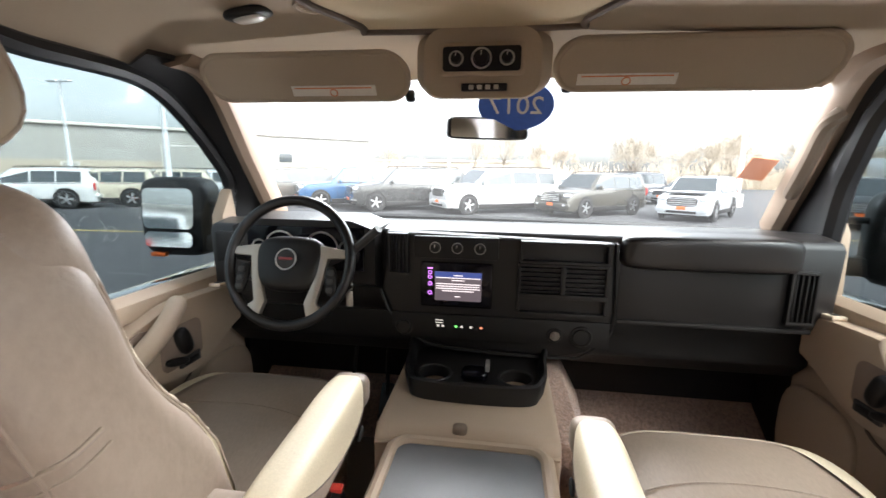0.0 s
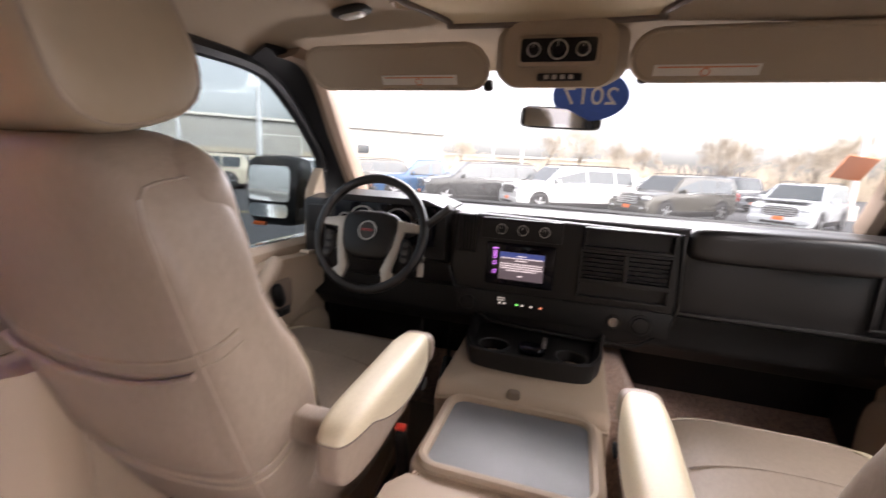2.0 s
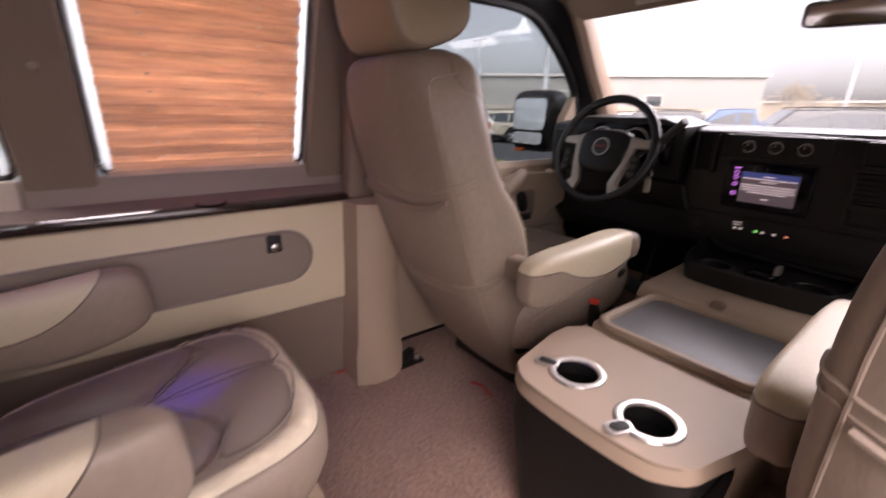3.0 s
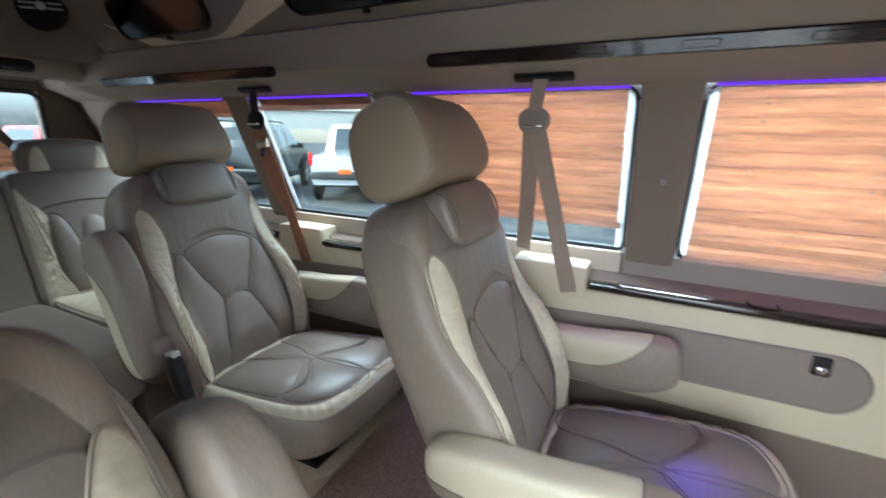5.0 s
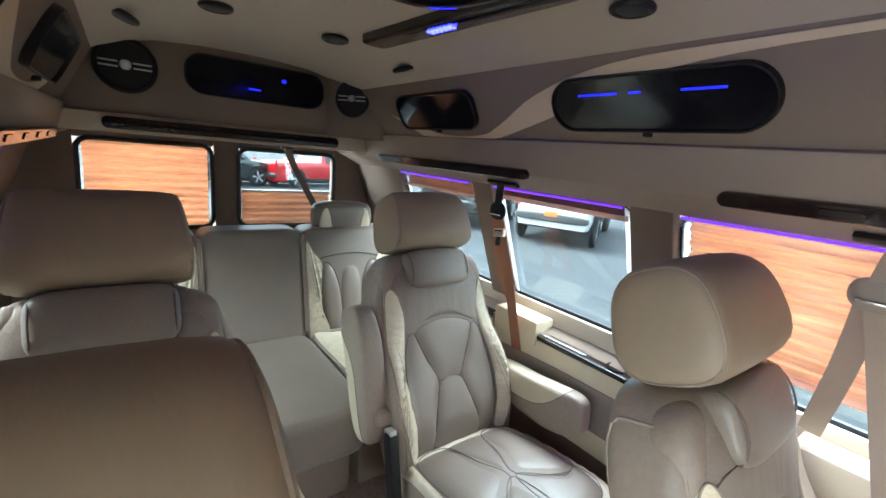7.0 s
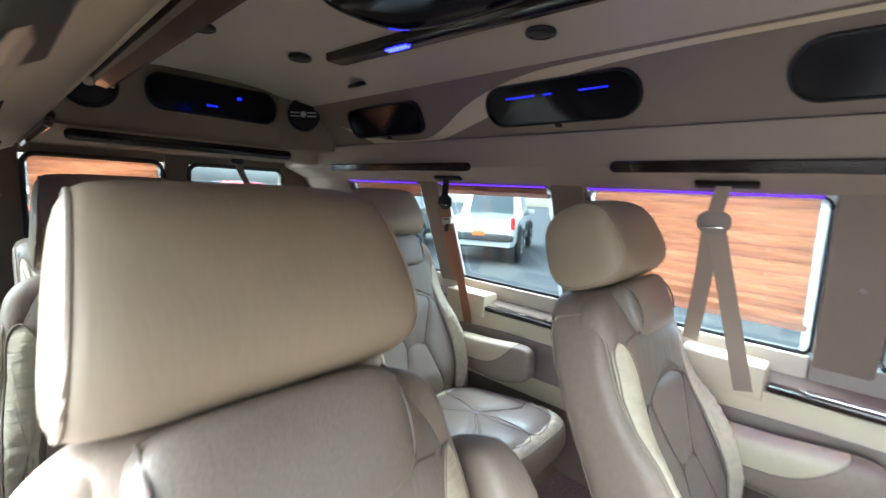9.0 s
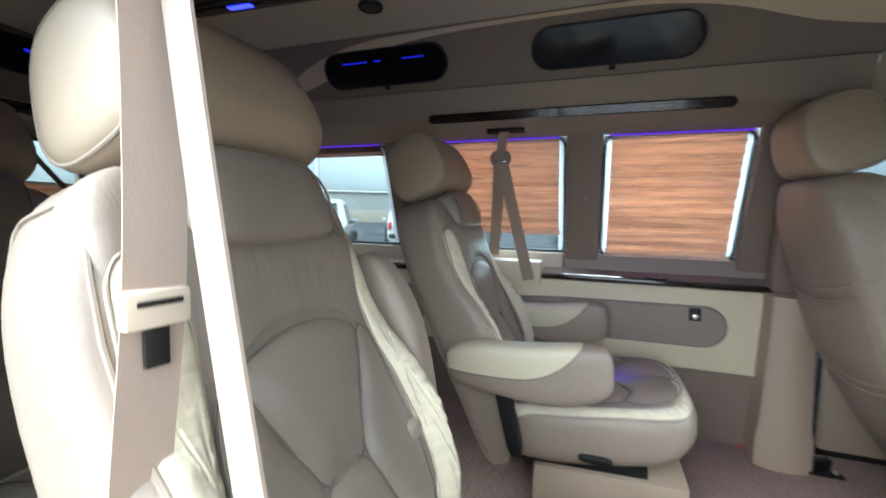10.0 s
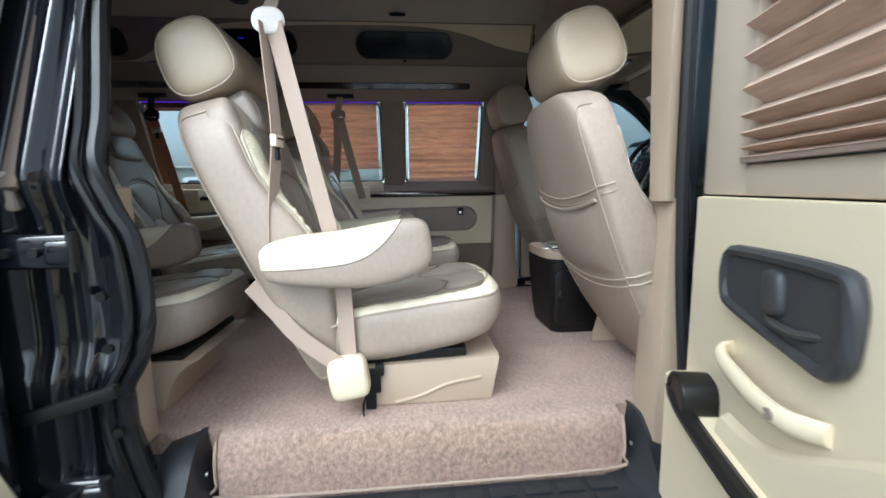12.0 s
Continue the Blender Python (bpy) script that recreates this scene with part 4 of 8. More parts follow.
    rim = [(-0.245, -0.20), (-0.248, 0.05), (-0.235, 0.20), (-0.17, 0.262), (0, 0.272), (0.17, 0.262), (0.235, 0.20), (0.248, 0.05), (0.245, -0.20), (0.20, -0.24), (-0.20, -0.24)]
    inner = [(-0.212, -0.20), (-0.217, 0.04), (-0.204, 0.165), (-0.152, 0.222), (0, 0.233), (0.152, 0.222), (0.204, 0.165), (0.217, 0.04), (0.212, -0.20), (0.17, -0.215), (-0.17, -0.215)]
    if rear_pocket:
        d = -arms[0]
        inner = [(u * 0.965, v * 0.965) for u, v in rim]
        strip = [(d * 0.243, -0.20), (d * 0.247, 0.05), (d * 0.236, 0.19), (d * 0.175, 0.258), (d * 0.14, 0.248), (d * 0.198, 0.165), (d * 0.205, 0.04), (d * 0.20, -0.20)]
        part("border", quilt(smooth_loop(strip, 8), 0.011, on_top), CREAM_GATHER, cushion, "gathered cream leather border")
    else:
        part("border", band(smooth_loop(rim, 16), smooth_loop(inner, 16), 0.007, on_top, 7, 0.0022), CREAM_GATHER, cushion, "gathered cream leather border")
    part("piping", tube([on_top(u, v, 0.001) for u, v in smooth_loop(rim, 5)], 0.0035, 6, True), PIPING, cushion)
    part("seat_panel", quilt(smooth_loop(inner, 5), 0.0085, on_top), LEATHER if rear_pocket else LEATHER_SEAT, cushion, "leather seat top")
    if rear_pocket:
        part("piping", tube([on_top(u, 0.09 - 0.03 * (u / 0.2) ** 2, 0.0085) for u in [-0.205 + 0.0205 * i for i in range(21)]], 0.0022, 6), LEATHER, cushion)
    else:
        for k in (-1, 1):
            ol = smooth_loop([(k * 0.085, -0.215), (k * 0.205, -0.20), (k * 0.212, 0.0), (k * 0.20, 0.085), (k * 0.13, 0.10), (k * 0.012, 0.02), (k * 0.045, -0.09)], 5)
            part("side_panel", quilt(ol, 0.012, on_top), LEATHER_SEAT, cushion)
            part("piping", tube([on_top(u, v, 0.0085) for u, v in ol], 0.0015, 6, True), SEAM, cushion)
            ol = smooth_loop([(k * 0.005, 0.026), (k * 0.125, 0.108), (k * 0.20, 0.094), (k * 0.20, 0.17), (k * 0.14, 0.228), (k * 0.005, 0.238)], 5)
            part("front_panel", quilt(ol, 0.012, on_top), LEATHER_SEAT, cushion)
            part("piping", tube([on_top(u, v, 0.0085) for u, v in ol], 0.0015, 6, True), SEAM, cushion)
        part("centre_panel", quilt(smooth_loop([(-0.078, -0.215), (0.078, -0.215), (0.042, -0.09), (0.008, 0.012), (-0.008, 0.012), (-0.042, -0.09)], 4), 0.012, on_top), LEATHER_SEAT, cushion)
    # arms
    for k in arms:
        if raised_arm == k:
            armrest(ch, k * arm_x, -0.415 + raised_shift, 0.545 + 0.6 * raised_shift, 112)
        else:
            armrest(ch, k * arm_x, arm_y, arm_z, arm_tilt, 0.012 if rear_pocket else 0.085)
        part("arm_bracket", moved(pad(2 * (arm_x - 0.22), 0.055, 0.055, 4, 6), pose(k * 0.5 * (arm_x + 0.17), arm_y - 0.14, arm_z)), LEATHER, ch)
    # base
    if base == "box":
        part("base_box", join(prism([(-0.15, 0.0), (0.235, 0.0), (0.262, 0.142), (-0.15, 0.128)], 0, -0.22, 0.22, 0.012)), TRIM_TAN, ch)
        for k in (-1, 1):
            arc = smooth_line([(k * 0.222, -0.06, 0.012), (k * 0.222, 0.02, 0.03), (k * 0.222, 0.10, 0.062), (k * 0.222, 0.20, 0.078)], 5)
            part("moulding", tube(arc, 0.005, 6), TRIM_TAN, ch)
        part("slide_rail", box(-0.20, 0.20, -0.24, 0.16, 0.122, 0.165, 0.006), BLACK, ch)
    else:
        leg = [(-0.12, 0.0), (0.14, 0.0), (0.150, 0.035), (0.165, 0.075), (0.19, 0.115), (0.22, 0.14), (0.25, 0.155), (-0.20, 0.155)]
        part("pedestal", prism(leg, 0, -0.20, 0.21, 0.012), TRIM_TAN, ch)
        part("slide_rail", box(-0.20, 0.20, -0.24, 0.20, 0.15, 0.172, 0.006), BLACK, ch)
    if buckle:
        bk = part("buckle_stalk", moved(pad(0.035, 0.045, 0.26, 5, 6), pose(0.275, -0.22, 0.30, 14, 0, 0)), BLACK, ch)
        part("buckle_button", moved(box(-0.012, 0.012, -0.02, 0.02, 0.118, 0.134, 0.003), pose(0.275, -0.22, 0.30, 14, 0, 0)), SILVER, bk)
        part("recline_lever", moved(pad(0.02, 0.09, 0.022, 3, 6), pose(0.262, 0.02, 0.20)), BLACK, ch)
    return ch


def arm_body(square):
    """A padded arm, blunt and square-ended on the front seats, rounded on the cabin chairs."""
    def fn(c):
        y = c.y / 0.45 + 0.5
        f = 0.74 + 0.26 * min(1.0, y * 1.6)
        return (c.x, c.y, c.z * f + 0.012 * math.cos(y * 5.0))

    def blunt(c):
        y = c.y / 0.42 + 0.5
        rise = 0.022 * y * y
        return (c.x * (0.9 + 0.1 * min(1.0, 1.4 * y)), c.y, (c.z * (1.05 - 0.50 * y) if c.z < 0 else c.z * 0.75) + rise)
    return pad(0.086, 0.42, 0.155, 4.2, 18, blunt) if square else pad(0.088, 0.45, 0.165, 4.2, 16, fn)


def armrest(parent, x, y, z, tilt=0.0, tip=0.085):
    square = tip < 0.05
    up, low = two_tone(arm_body(square), (lambda yy: 0.022 - 0.045 * max(0.0, 1 - ((yy - 0.05) / 0.17) ** 2) + (0.10 * max(0.0, yy - 0.19) / 0.02)) if square else (lambda yy: -0.006 - 0.012 * math.cos(yy * 9) + tip * (max(0.0, yy + 0.02) / 0.18) ** 2.4))
    m = pose(x, y, z, tilt, 0, 0)
    a = part("armrest", moved(low, m), LEATHER, parent)
    seam = open_edge(up)
    part("arm_top", moved(up, m), CREAM, a, "cream leather arm top")
    part("seam", tube([m @ p for p in seam], 0.0016, 5, True), SEAM, a)
    k = 1 if x > 0 else -1
    if tip < 0.05:
        part("end_cap", moved(pad(0.084, 0.05, 0.075, 3.6, 8), m @ pose(0, 0.196, 0.026)), LEATHER, a, "tan leather arm end")
        part("tilt_button", moved(pad(0.010, 0.034, 0.016, 2.5, 6), m @ pose(k * 0.043, 0.135, -0.035, 30, 0, 0)), BLACK, a, "black oval tilt button")
    return a


def place_chair(ob, x, y, rz=0, z=0.0):
    ob.matrix_basis = pose(x, y, z, 0, 0, rz)
    return ob


left_two = place_chair(captain_chair("taupe and cream leather captain chair beside the blind-covered window"), -0.455, -0.605)
right_two = place_chair(captain_chair("taupe and cream leather captain chair at the open side door", buckle=False, raised_arm=-1, arm_z=0.472, arm_tilt=8, raised_shift=0.015), 0.51, -0.60)
left_three = captain_chair("taupe and cream leather captain chair with its aisle armrest raised", base="pedestal", raised_arm=1)
place_chair(left_three, -0.46, -1.60)
right_three = place_chair(captain_chair("taupe and cream leather captain chair behind the side door", base="pedestal"), 0.475, -1.48)
driver = place_chair(captain_chair("taupe leather driver's seat with rear map pocket", rear_pocket=True, buckle=False, recline=18.0, arm_x=0.315, width=0.842, taper=0.08, curl=0.35, back_y=-0.395, arms=(1,), low=-0.66, head_d=0.026, arm_tilt=0, arm_z=0.420, arm_y=-0.17, cushion_z=0.235, head_w=0.129), -0.555, 0.512, 0, 0.07)
passenger = place_chair(captain_chair("taupe leather front passenger seat with rear map pocket", rear_pocket=True, buckle=False, recline=18.0, arm_x=0.312, width=1.055, curl=0.40, back_y=-0.395, arms=(-1,), low=-0.62, head_d=0.045, arm_tilt=0, arm_y=-0.15, arm_z=0.475, cushion_z=0.29, head_w=0.152, thin=0.04), 0.576, 0.410, 0, 0.008)
for seat, y, z in ((driver, 0.512, 0.07), (passenger, 0.410, 0.008)):
    part("seat_riser", box(-0.2, 0.2, -0.15, 0.24, -z, 0.16, 0.01), CHARCOAL, seat)

# ---- rear bench ----
bench = thing("bench_seat", "taupe leather rear bench with gathered cream strips", "bench seat", at=(0, -2.62, 0))


def bench_lean(c):
    return (c.x, c.y - 0.22 * c.z, c.z)


for x, w in ((-0.43, 0.44), (0.0, 0.40), (0.43, 0.44)):
    bk = part("backrest", moved(pad(w + 0.012, 0.16, 0.58, 12, 12, bench_lean), pose(x, -0.15, 0.595)), LEATHER_SEAT, bench)
    cu = part("cushion", moved(pad(w + 0.012, 0.66, 0.20, 9, 12), pose(x, 0.28, 0.33)), LEATHER_SEAT, bench)
    part("seat_base", box(x - w / 2 + 0.01, x + w / 2 - 0.01, 0.02, 0.50, 0.0, 0.24, 0.02), TRIM_BROWN, bench)
    for k in (-1, 1):
        seam_x = x + k * (w / 2 + 0.001)
        part("piping", tube([(seam_x, -0.068 - 0.22 * (z - 0.595), z) for z in (0.43, 0.6, 0.8, 0.865)], 0.004, 6), LEATHER, bk)
    if x:
        front = lambda u, v, h: Vector((x + u, -0.15 - 0.22 * v + 0.080 + h, 0.595 + v))
        ruched = lambda u, v, h: front(u, v, h + (0.004 * math.sin(v * 150 + 25 * u) if h > 0.002 else 0.0))
        flat = lambda u, v, h: Vector((x + u, 0.28 + v, 0.428 + h))
        for k in (-1, 1):
            strip_ol = smooth_loop([(k * a, b) for a, b in [(0.212, 0.225), (0.214, -0.05), (0.210, -0.215), (0.165, -0.218), (0.105, -0.215), (0.135, -0.185), (0.150, -0.10), (0.150, 0.06), (0.140, 0.135), (0.175, 0.185)]], 9)
            part("bolster", quilt(strip_ol, 0.013, ruched), CREAM_GATHER, bk, "gathered cream leather strip")
            part("piping", tube([front(u, v, 0.001) for u, v in strip_ol], 0.003, 6, True), PIPING, bk)
            wing = smooth_loop([(k * a, b) for a, b in [(0.145, 0.10), (0.115, 0.135), (0.08, 0.09), (0.058, 0.0), (0.052, -0.14), (0.075, -0.20), (0.125, -0.175), (0.142, -0.09)]], 6)
            part("side_panel", quilt(wing, 0.016, front), LEATHER_SEAT, bk)
            part("piping", tube([front(u, v, 0.001) for u, v in wing], 0.003, 6, True), SEAM, bk)
            hem = smooth_loop([(k * a, b) for a, b in [(0.212, -0.26), (0.214, 0.10), (0.205, 0.27), (0.13, 0.295), (0.135, 0.16), (0.16, 0.02), (0.13, -0.13), (0.08, -0.24), (0.12, -0.265)]], 7)
            part("border", quilt(hem, 0.010, flat), CREAM_GATHER, cu, "gathered cream leather border")
            part("piping", tube([flat(u, v, 0.001) for u, v in hem], 0.003, 6, True), PIPING, cu)
        part("centre_panel", quilt(smooth_loop([(0.05, -0.19), (0.052, 0.0), (0.03, 0.10), (-0.03, 0.10), (-0.052, 0.0), (-0.05, -0.19)], 5), 0.012, front), LEATHER_SEAT, bk)
        part("piping", tube([front(u, 0.175 - 0.9 * u * u, 0.004) for u in [-0.15 + 0.015 * i for i in range(21)]], 0.003, 6), SEAM, bk)
        hd = part("headrest", moved(pad(0.30, 0.115, 0.145, 3.8, 10), pose(x, -0.22, 0.93)), LEATHER_SEAT, bench)
        for k in (-1, 1):
            inset = smooth_loop([(k * a, b) for a, b in [(0.125, -0.055), (0.120, 0.02), (0.095, 0.045), (0.075, 0.0), (0.072, -0.058)]], 5)
            part("bolster", quilt(inset, 0.008, lambda u, v, h: Vector((x + u, -0.168 + h, 0.93 + v))), CREAM, hd, "cream leather inset")


# ---- the cab ----
def glass_sheet(name, pts, label, index):
    w = tagged(new("window_%d" % index), label, "window", kind="structure")
    pane = part(name, loft([pts, [Vector(p) + Vector((0, 0, 0.004)) for p in pts]]), WIND_GLASS, w, smooth=False)
    pane.visible_shadow = False
    return w


wind = glass_sheet("pane", [(-0.84, 1.38, 0.80), (1.04, 1.38, 0.80), (0.95, 0.99, 1.27), (-0.80, 0.99, 1.27)], "van windscreen with stickers", 9)
seal = tube(smooth_line([(-0.80, 1.375, 0.812), (0.0, 1.40, 0.815), (0.98, 1.375, 0.80)], 8), 0.012, 6)
part("lower_seal", seal, RUBBER, wind)
# year disc and small square sticker on the windscreen
disc_b = thing("year_sticker", "round blue windscreen sticker with a white year", "sticker")
slope = Matrix.Rotation(math.atan2(0.47, -0.39) , 4, "X")
sm = Matrix.Translation((0.108, 1.045, 1.195)) @ slope
ol = [(0.112 * math.cos(a), 0.085 * math.sin(a)) for a in [2 * math.pi * i / 40 for i in range(40)]]
STICKER_BLUE = mat("blue_sticker_film", (0.05, 0.13, 0.5), 0.5, fine=100, bump=0.0)
part("film", loft([[sm @ Vector((x, y, 0.002)) for x, y in ol], [sm @ Vector((x, y, 0.004)) for x, y in ol]]), STICKER_BLUE, disc_b)


def lettering(text, size, m, material, parent, name="writing"):
    cu = bpy.data.curves.new("txt", "FONT")
    cu.body, cu.size, cu.align_x, cu.align_y, cu.extrude = text, size, "CENTER", "CENTER", 0.0008
    ob = bpy.data.objects.new("txt", cu)
    scene.collection.objects.link(ob)
    me = bpy.data.meshes.new_from_object(ob.evaluated_get(bpy.context.evaluated_depsgraph_get()))
    bpy.data.objects.remove(ob)
    bm = bmesh.new()
    bm.from_mesh(me)
    bpy.data.meshes.remove(me)
    return part(name, moved(bm, m), material, parent, smooth=False)


lettering("2017", 0.082, sm @ Matrix.Translation((0.0, 0.0, 0.006)) @ Matrix.Diagonal((-1, 1, 1, 1)), WHITE_PRINT, disc_b)
lettering("2017", 0.082, sm @ Matrix.Translation((0.0, 0.0, 0.0)) @ Matrix.Diagonal((-1, 1, 1, 1)), WHITE_PRINT, disc_b)
note = thing("square_sticker", "square orange paper sticker on the windscreen", "sticker")
sq = Matrix.Translation((0.915, 1.27, 1.02)) @ slope @ pose(0, 0, 0, 0, 0, -8)
PAPER = mat("orange_paper", (0.65, 0.22, 0.10), 0.8, fine=200, bump=0.05)
part("film", moved(box(-0.042, 0.042, -0.044, 0.044, -0.002, 0.002, 0), sq), PAPER, note)

# pillars beside the windscreen
for s, side in ((-1, "left"), (1, "right")):
    xa, xb = (0.792, 0.767) if s < 0 else (0.985, 0.912)
    a, b = Vector((s * xa, 1.30, 0.80)), Vector((s * xb, 0.93, 1.25))
    path = smooth_line([a, a.lerp(b, 0.5) + Vector((s * 0.012, 0.012, 0.01)), b, b + Vector((s * 0.02, -0.12, 0.03))], 6)
    rings = []
    for i, p in enumerate(path):
        rings.append([p + Vector(q) for q in ((-s * 0.012, 0.0, 0.0), (-s * 0.008, -0.02, -0.012), (s * 0.012, -0.034, -0.022), (s * 0.042, -0.026, -0.014), (s * 0.055, 0.03, 0.02), (0, 0.045, 0.035))])
    tagged(part("trim_pillar_" + side, loft(rings), PILLAR_TAN, None), "tan moulded windscreen pillar trim", "trim", kind="structure")
    # rubber seal round the door's window, and the black body frame between it and the pillar
    if s < 0:
        front = [(-0.90, 1.075, 0.62), (-0.90, 1.10, 0.80), (-0.90, 1.135, 0.945), (-0.90, 1.04, 1.065), (-0.90, 0.94, 1.15), (-0.895, 0.835, 1.212), (-0.89, 0.72, 1.237), (-0.88, 0.5, 1.235), (-0.87, 0.16, 1.225), (-0.872, 0.13, 0.9), (-0.90, 0.12, 0.64)]
    else:
        front = [(1.01, 1.06, 0.62), (1.01, 1.05, 0.80), (1.01, 1.03, 0.965), (1.007, 0.995, 1.055), (1.005, 0.95, 1.155), (1.0, 0.876, 1.225), (0.99, 0.80, 1.262), (0.96, 0.5, 1.24), (0.905, 0.16, 1.22), (0.872, 0.13, 0.9), (0.90, 0.12, 0.64)]
    fr = smooth_line(front, 8)
    solid("trim_door_seal_" + side, tube(fr, 0.024 if s < 0 else 0.030, 8), RUBBER, "black rubber seal round the front door window", "trim", kind="structure")
    inner = [a + Vector((s * 0.035, -0.01, -0.12)), a + Vector((s * 0.035, 0.0, 0.0)), a.lerp(b, 0.35) + Vector((s * 0.045, 0, 0)), a.lerp(b, 0.7) + Vector((s * 0.045, 0, 0)), b + Vector((s * 0.03, 0.0, 0.0)), b + Vector((s * 0.04, -0.10, 0.03)), b + Vector((s * 0.06, -0.2, 0.03))]
    outer = [Vector(front[0]), Vector(front[1]), Vector(front[2]), Vector(front[3]), Vector(front[4]), Vector(front[5]), Vector(front[6])]
    back = Vector((s * 0.02, 0.03, 0.02))
    solid("trim_door_frame_" + side, loft([[p, q, q + back, p + back] for p, q in zip(smooth_line(inner, 4), smooth_line(outer, 4))]), RUBBER, "black body frame between pillar and door window", "trim", kind="structure")
grab = thing("grab_handle", "brown moulded grab handle on the windscreen pillar", "handle")
part("grip", tube(smooth_line([(0.955, 1.15, 0.945), (0.925, 1.09, 0.965), (0.915, 1.02, 1.06), (0.905, 0.965, 1.13), (0.925, 0.95, 1.16)], 6), 0.02, 8), HEADLINER_DARK, grab)

# centre posts between the front doors and the cabin
for s in (-1, 1):
    post = tagged(new("trim_post_" + ("left" if s < 0 else "right")), "tall brown post trim behind the front door", "trim", kind="structure")
    part("upper", prism([(-0.875, 0.6), (-0.815, 0.6), (-0.73, 1.24), (-0.80, 1.27)], 1, -0.02, 0.16, 0.02) if s < 0 else prism([(0.915, 0.6), (0.84, 0.6), (0.80, 1.24), (0.905, 1.27)], 1, 0.040, 0.068, 0.01), TRIM_BROWN if s < 0 else TRIM_TAN, post)
    part("lower", loft([[(s * (xo), 0.03 + yy * w, z) for xo, yy in ((0.9, -1), (0.74, -1), (0.715, -0.4), (0.715, 0.4), (0.74, 1), (0.9, 1))] for z, w in ((-0.02, 0.085), (0.10, 0.085), (0.16, 0.075), (0.60, 0.06))]) if s < 0 else
         loft([[(s * (xo), 0.078 + yy * w, z) for xo, yy in ((0.91, -1), (0.80, -1), (0.785, -0.4), (0.785, 0.4), (0.80, 1), (0.91, 1))] for z, w in ((-0.16, 0.030), (-0.02, 0.032), (0.20, 0.024), (0.61, 0.012))]), TRIM_TAN, post)
    part("belt_slot", box(min(s * 0.72, s * 0.735), max(s * 0.72, s * 0.735), 0.0, 0.07, 0.55, 0.558, 0.002) if s < 0 else box(0.78, 0.80, 0.04, 0.08, 0.55, 0.558, 0.002), BLACK, post)


def front_door(s, index, label):
    """A front door's inner side: panel, sill, armrest pull, recess with handle, and its pane."""
    d = tagged(new("door_%d" % index), label, "door", kind="structure")
    part("shell", box(min(s * 0.90, s * 1.0), max(s * 0.90, s * 1.0), 0.17, 1.20, -0.3, 0.655, 0.02), BLACK_PAINT, d)
    part("sill", prism([(s * 0.905, 0.60), (s * 0.855, 0.60), (s * 0.862, 0.648), (s * 0.90, 0.668)], 1, 0.17, 1.14, 0.01), TRIM_TAN, d)
    part("panel", box(min(s * 0.87, s * 0.905), max(s * 0.87, s * 0.905), 0.18, 1.12, 0.03, 0.615, 0.015), TRIM_TAN, d)
    arm = smooth_line([(0.20, 0.52), (0.45, 0.56), (0.62, 0.60), (0.75, 0.625), (1.0, 0.61), (1.10, 0.585)], 5)
    low = smooth_line([(1.10, 0.50), (0.98, 0.47), (0.80, 0.40), (0.62, 0.42), (0.45, 0.45), (0.20, 0.44)], 5)
    ol2 = [(q.x, q.y) for q in arm] + [(q.x, q.y) for q in low]
    part("armrest", prism(ol2, 0, s * 0.815, s * 0.872, 0.012), TRIM_TAN, d)
    pull = smooth_line([(s * 0.81, 0.24, 0.475), (s * 0.775, 0.34, 0.49), (s * 0.762, 0.50, 0.535), (s * 0.762, 0.60, 0.58), (s * 0.785, 0.68, 0.612), (s * 0.82, 0.74, 0.62)], 6)
    part("pull", tube(pull, 0.026, 10), TRIM_TAN, d)
    # Flat brown plate; its darker colour gives the shade of the pull's recess.
    part("pull_pocket_shade", prism([(0.30, 0.47), (0.62, 0.505), (0.66, 0.575), (0.60, 0.588), (0.45, 0.548), (0.30, 0.525)], 0, s * 0.810, s * 0.818, 0.004), TRIM_BROWN, d)
    rec = part("handle_recess", loft([[(s * 0.818, y, z) for y, z in rrect(0.17, 0.13, 0.03, 5, 0.74, 0.50)], [(s * 0.811, y, z) for y, z in rrect(0.15, 0.11, 0.025, 5, 0.74, 0.50)]]), TRIM_BROWN, d)
    part("lever", moved(pad(0.03, 0.045, 0.085, 3, 6), pose(s * 0.80, 0.73, 0.515, 20, 0, 0)), BLACK, rec)
    part("lever", moved(pad(0.025, 0.08, 0.022, 3, 6), pose(s * 0.80, 0.70, 0.465, -15, 0, 0)), BLACK, rec)
    sw = part("switch_plate", box(min(s * 0.806, s * 0.818), max(s * 0.806, s * 0.818), 0.72, 0.80, 0.432, 0.462, 0.004), GREY_SOFT, d)
    part("switch", box(min(s * 0.80, s * 0.81), max(s * 0.80, s * 0.81), 0.735, 0.785, 0.438, 0.456, 0.003), BLACK, sw)
    sp = part("switch_panel", moved(box(-0.02, 0.02, -0.055, 0.055, -0.006, 0.006, 0.004), pose(s * 0.838, 0.98, 0.618, -6, 0, 0)), SILL_TAN, d)
    for k in range(3):
        part("switch", moved(box(-0.009, 0.009, -0.012, 0.012, 0.004, 0.011, 0.003), pose(s * 0.838, 0.945 + 0.033 * k, 0.619, -6, 0, 0)), BLACK, sp)
    part("seam", tube(smooth_line([(s * 0.868, 0.20, 0.36), (s * 0.868, 0.75, 0.34), (s * 0.866, 0.86, 0.42), (s * 0.866, 1.0, 0.44)], 6), 0.004, 6), SEAM, d)
    part("speaker_bulge", moved(pad(0.05, 0.30, 0.30, 3, 8), pose(s * 0.865, 0.98, 0.22)), TRIM_TAN, d)
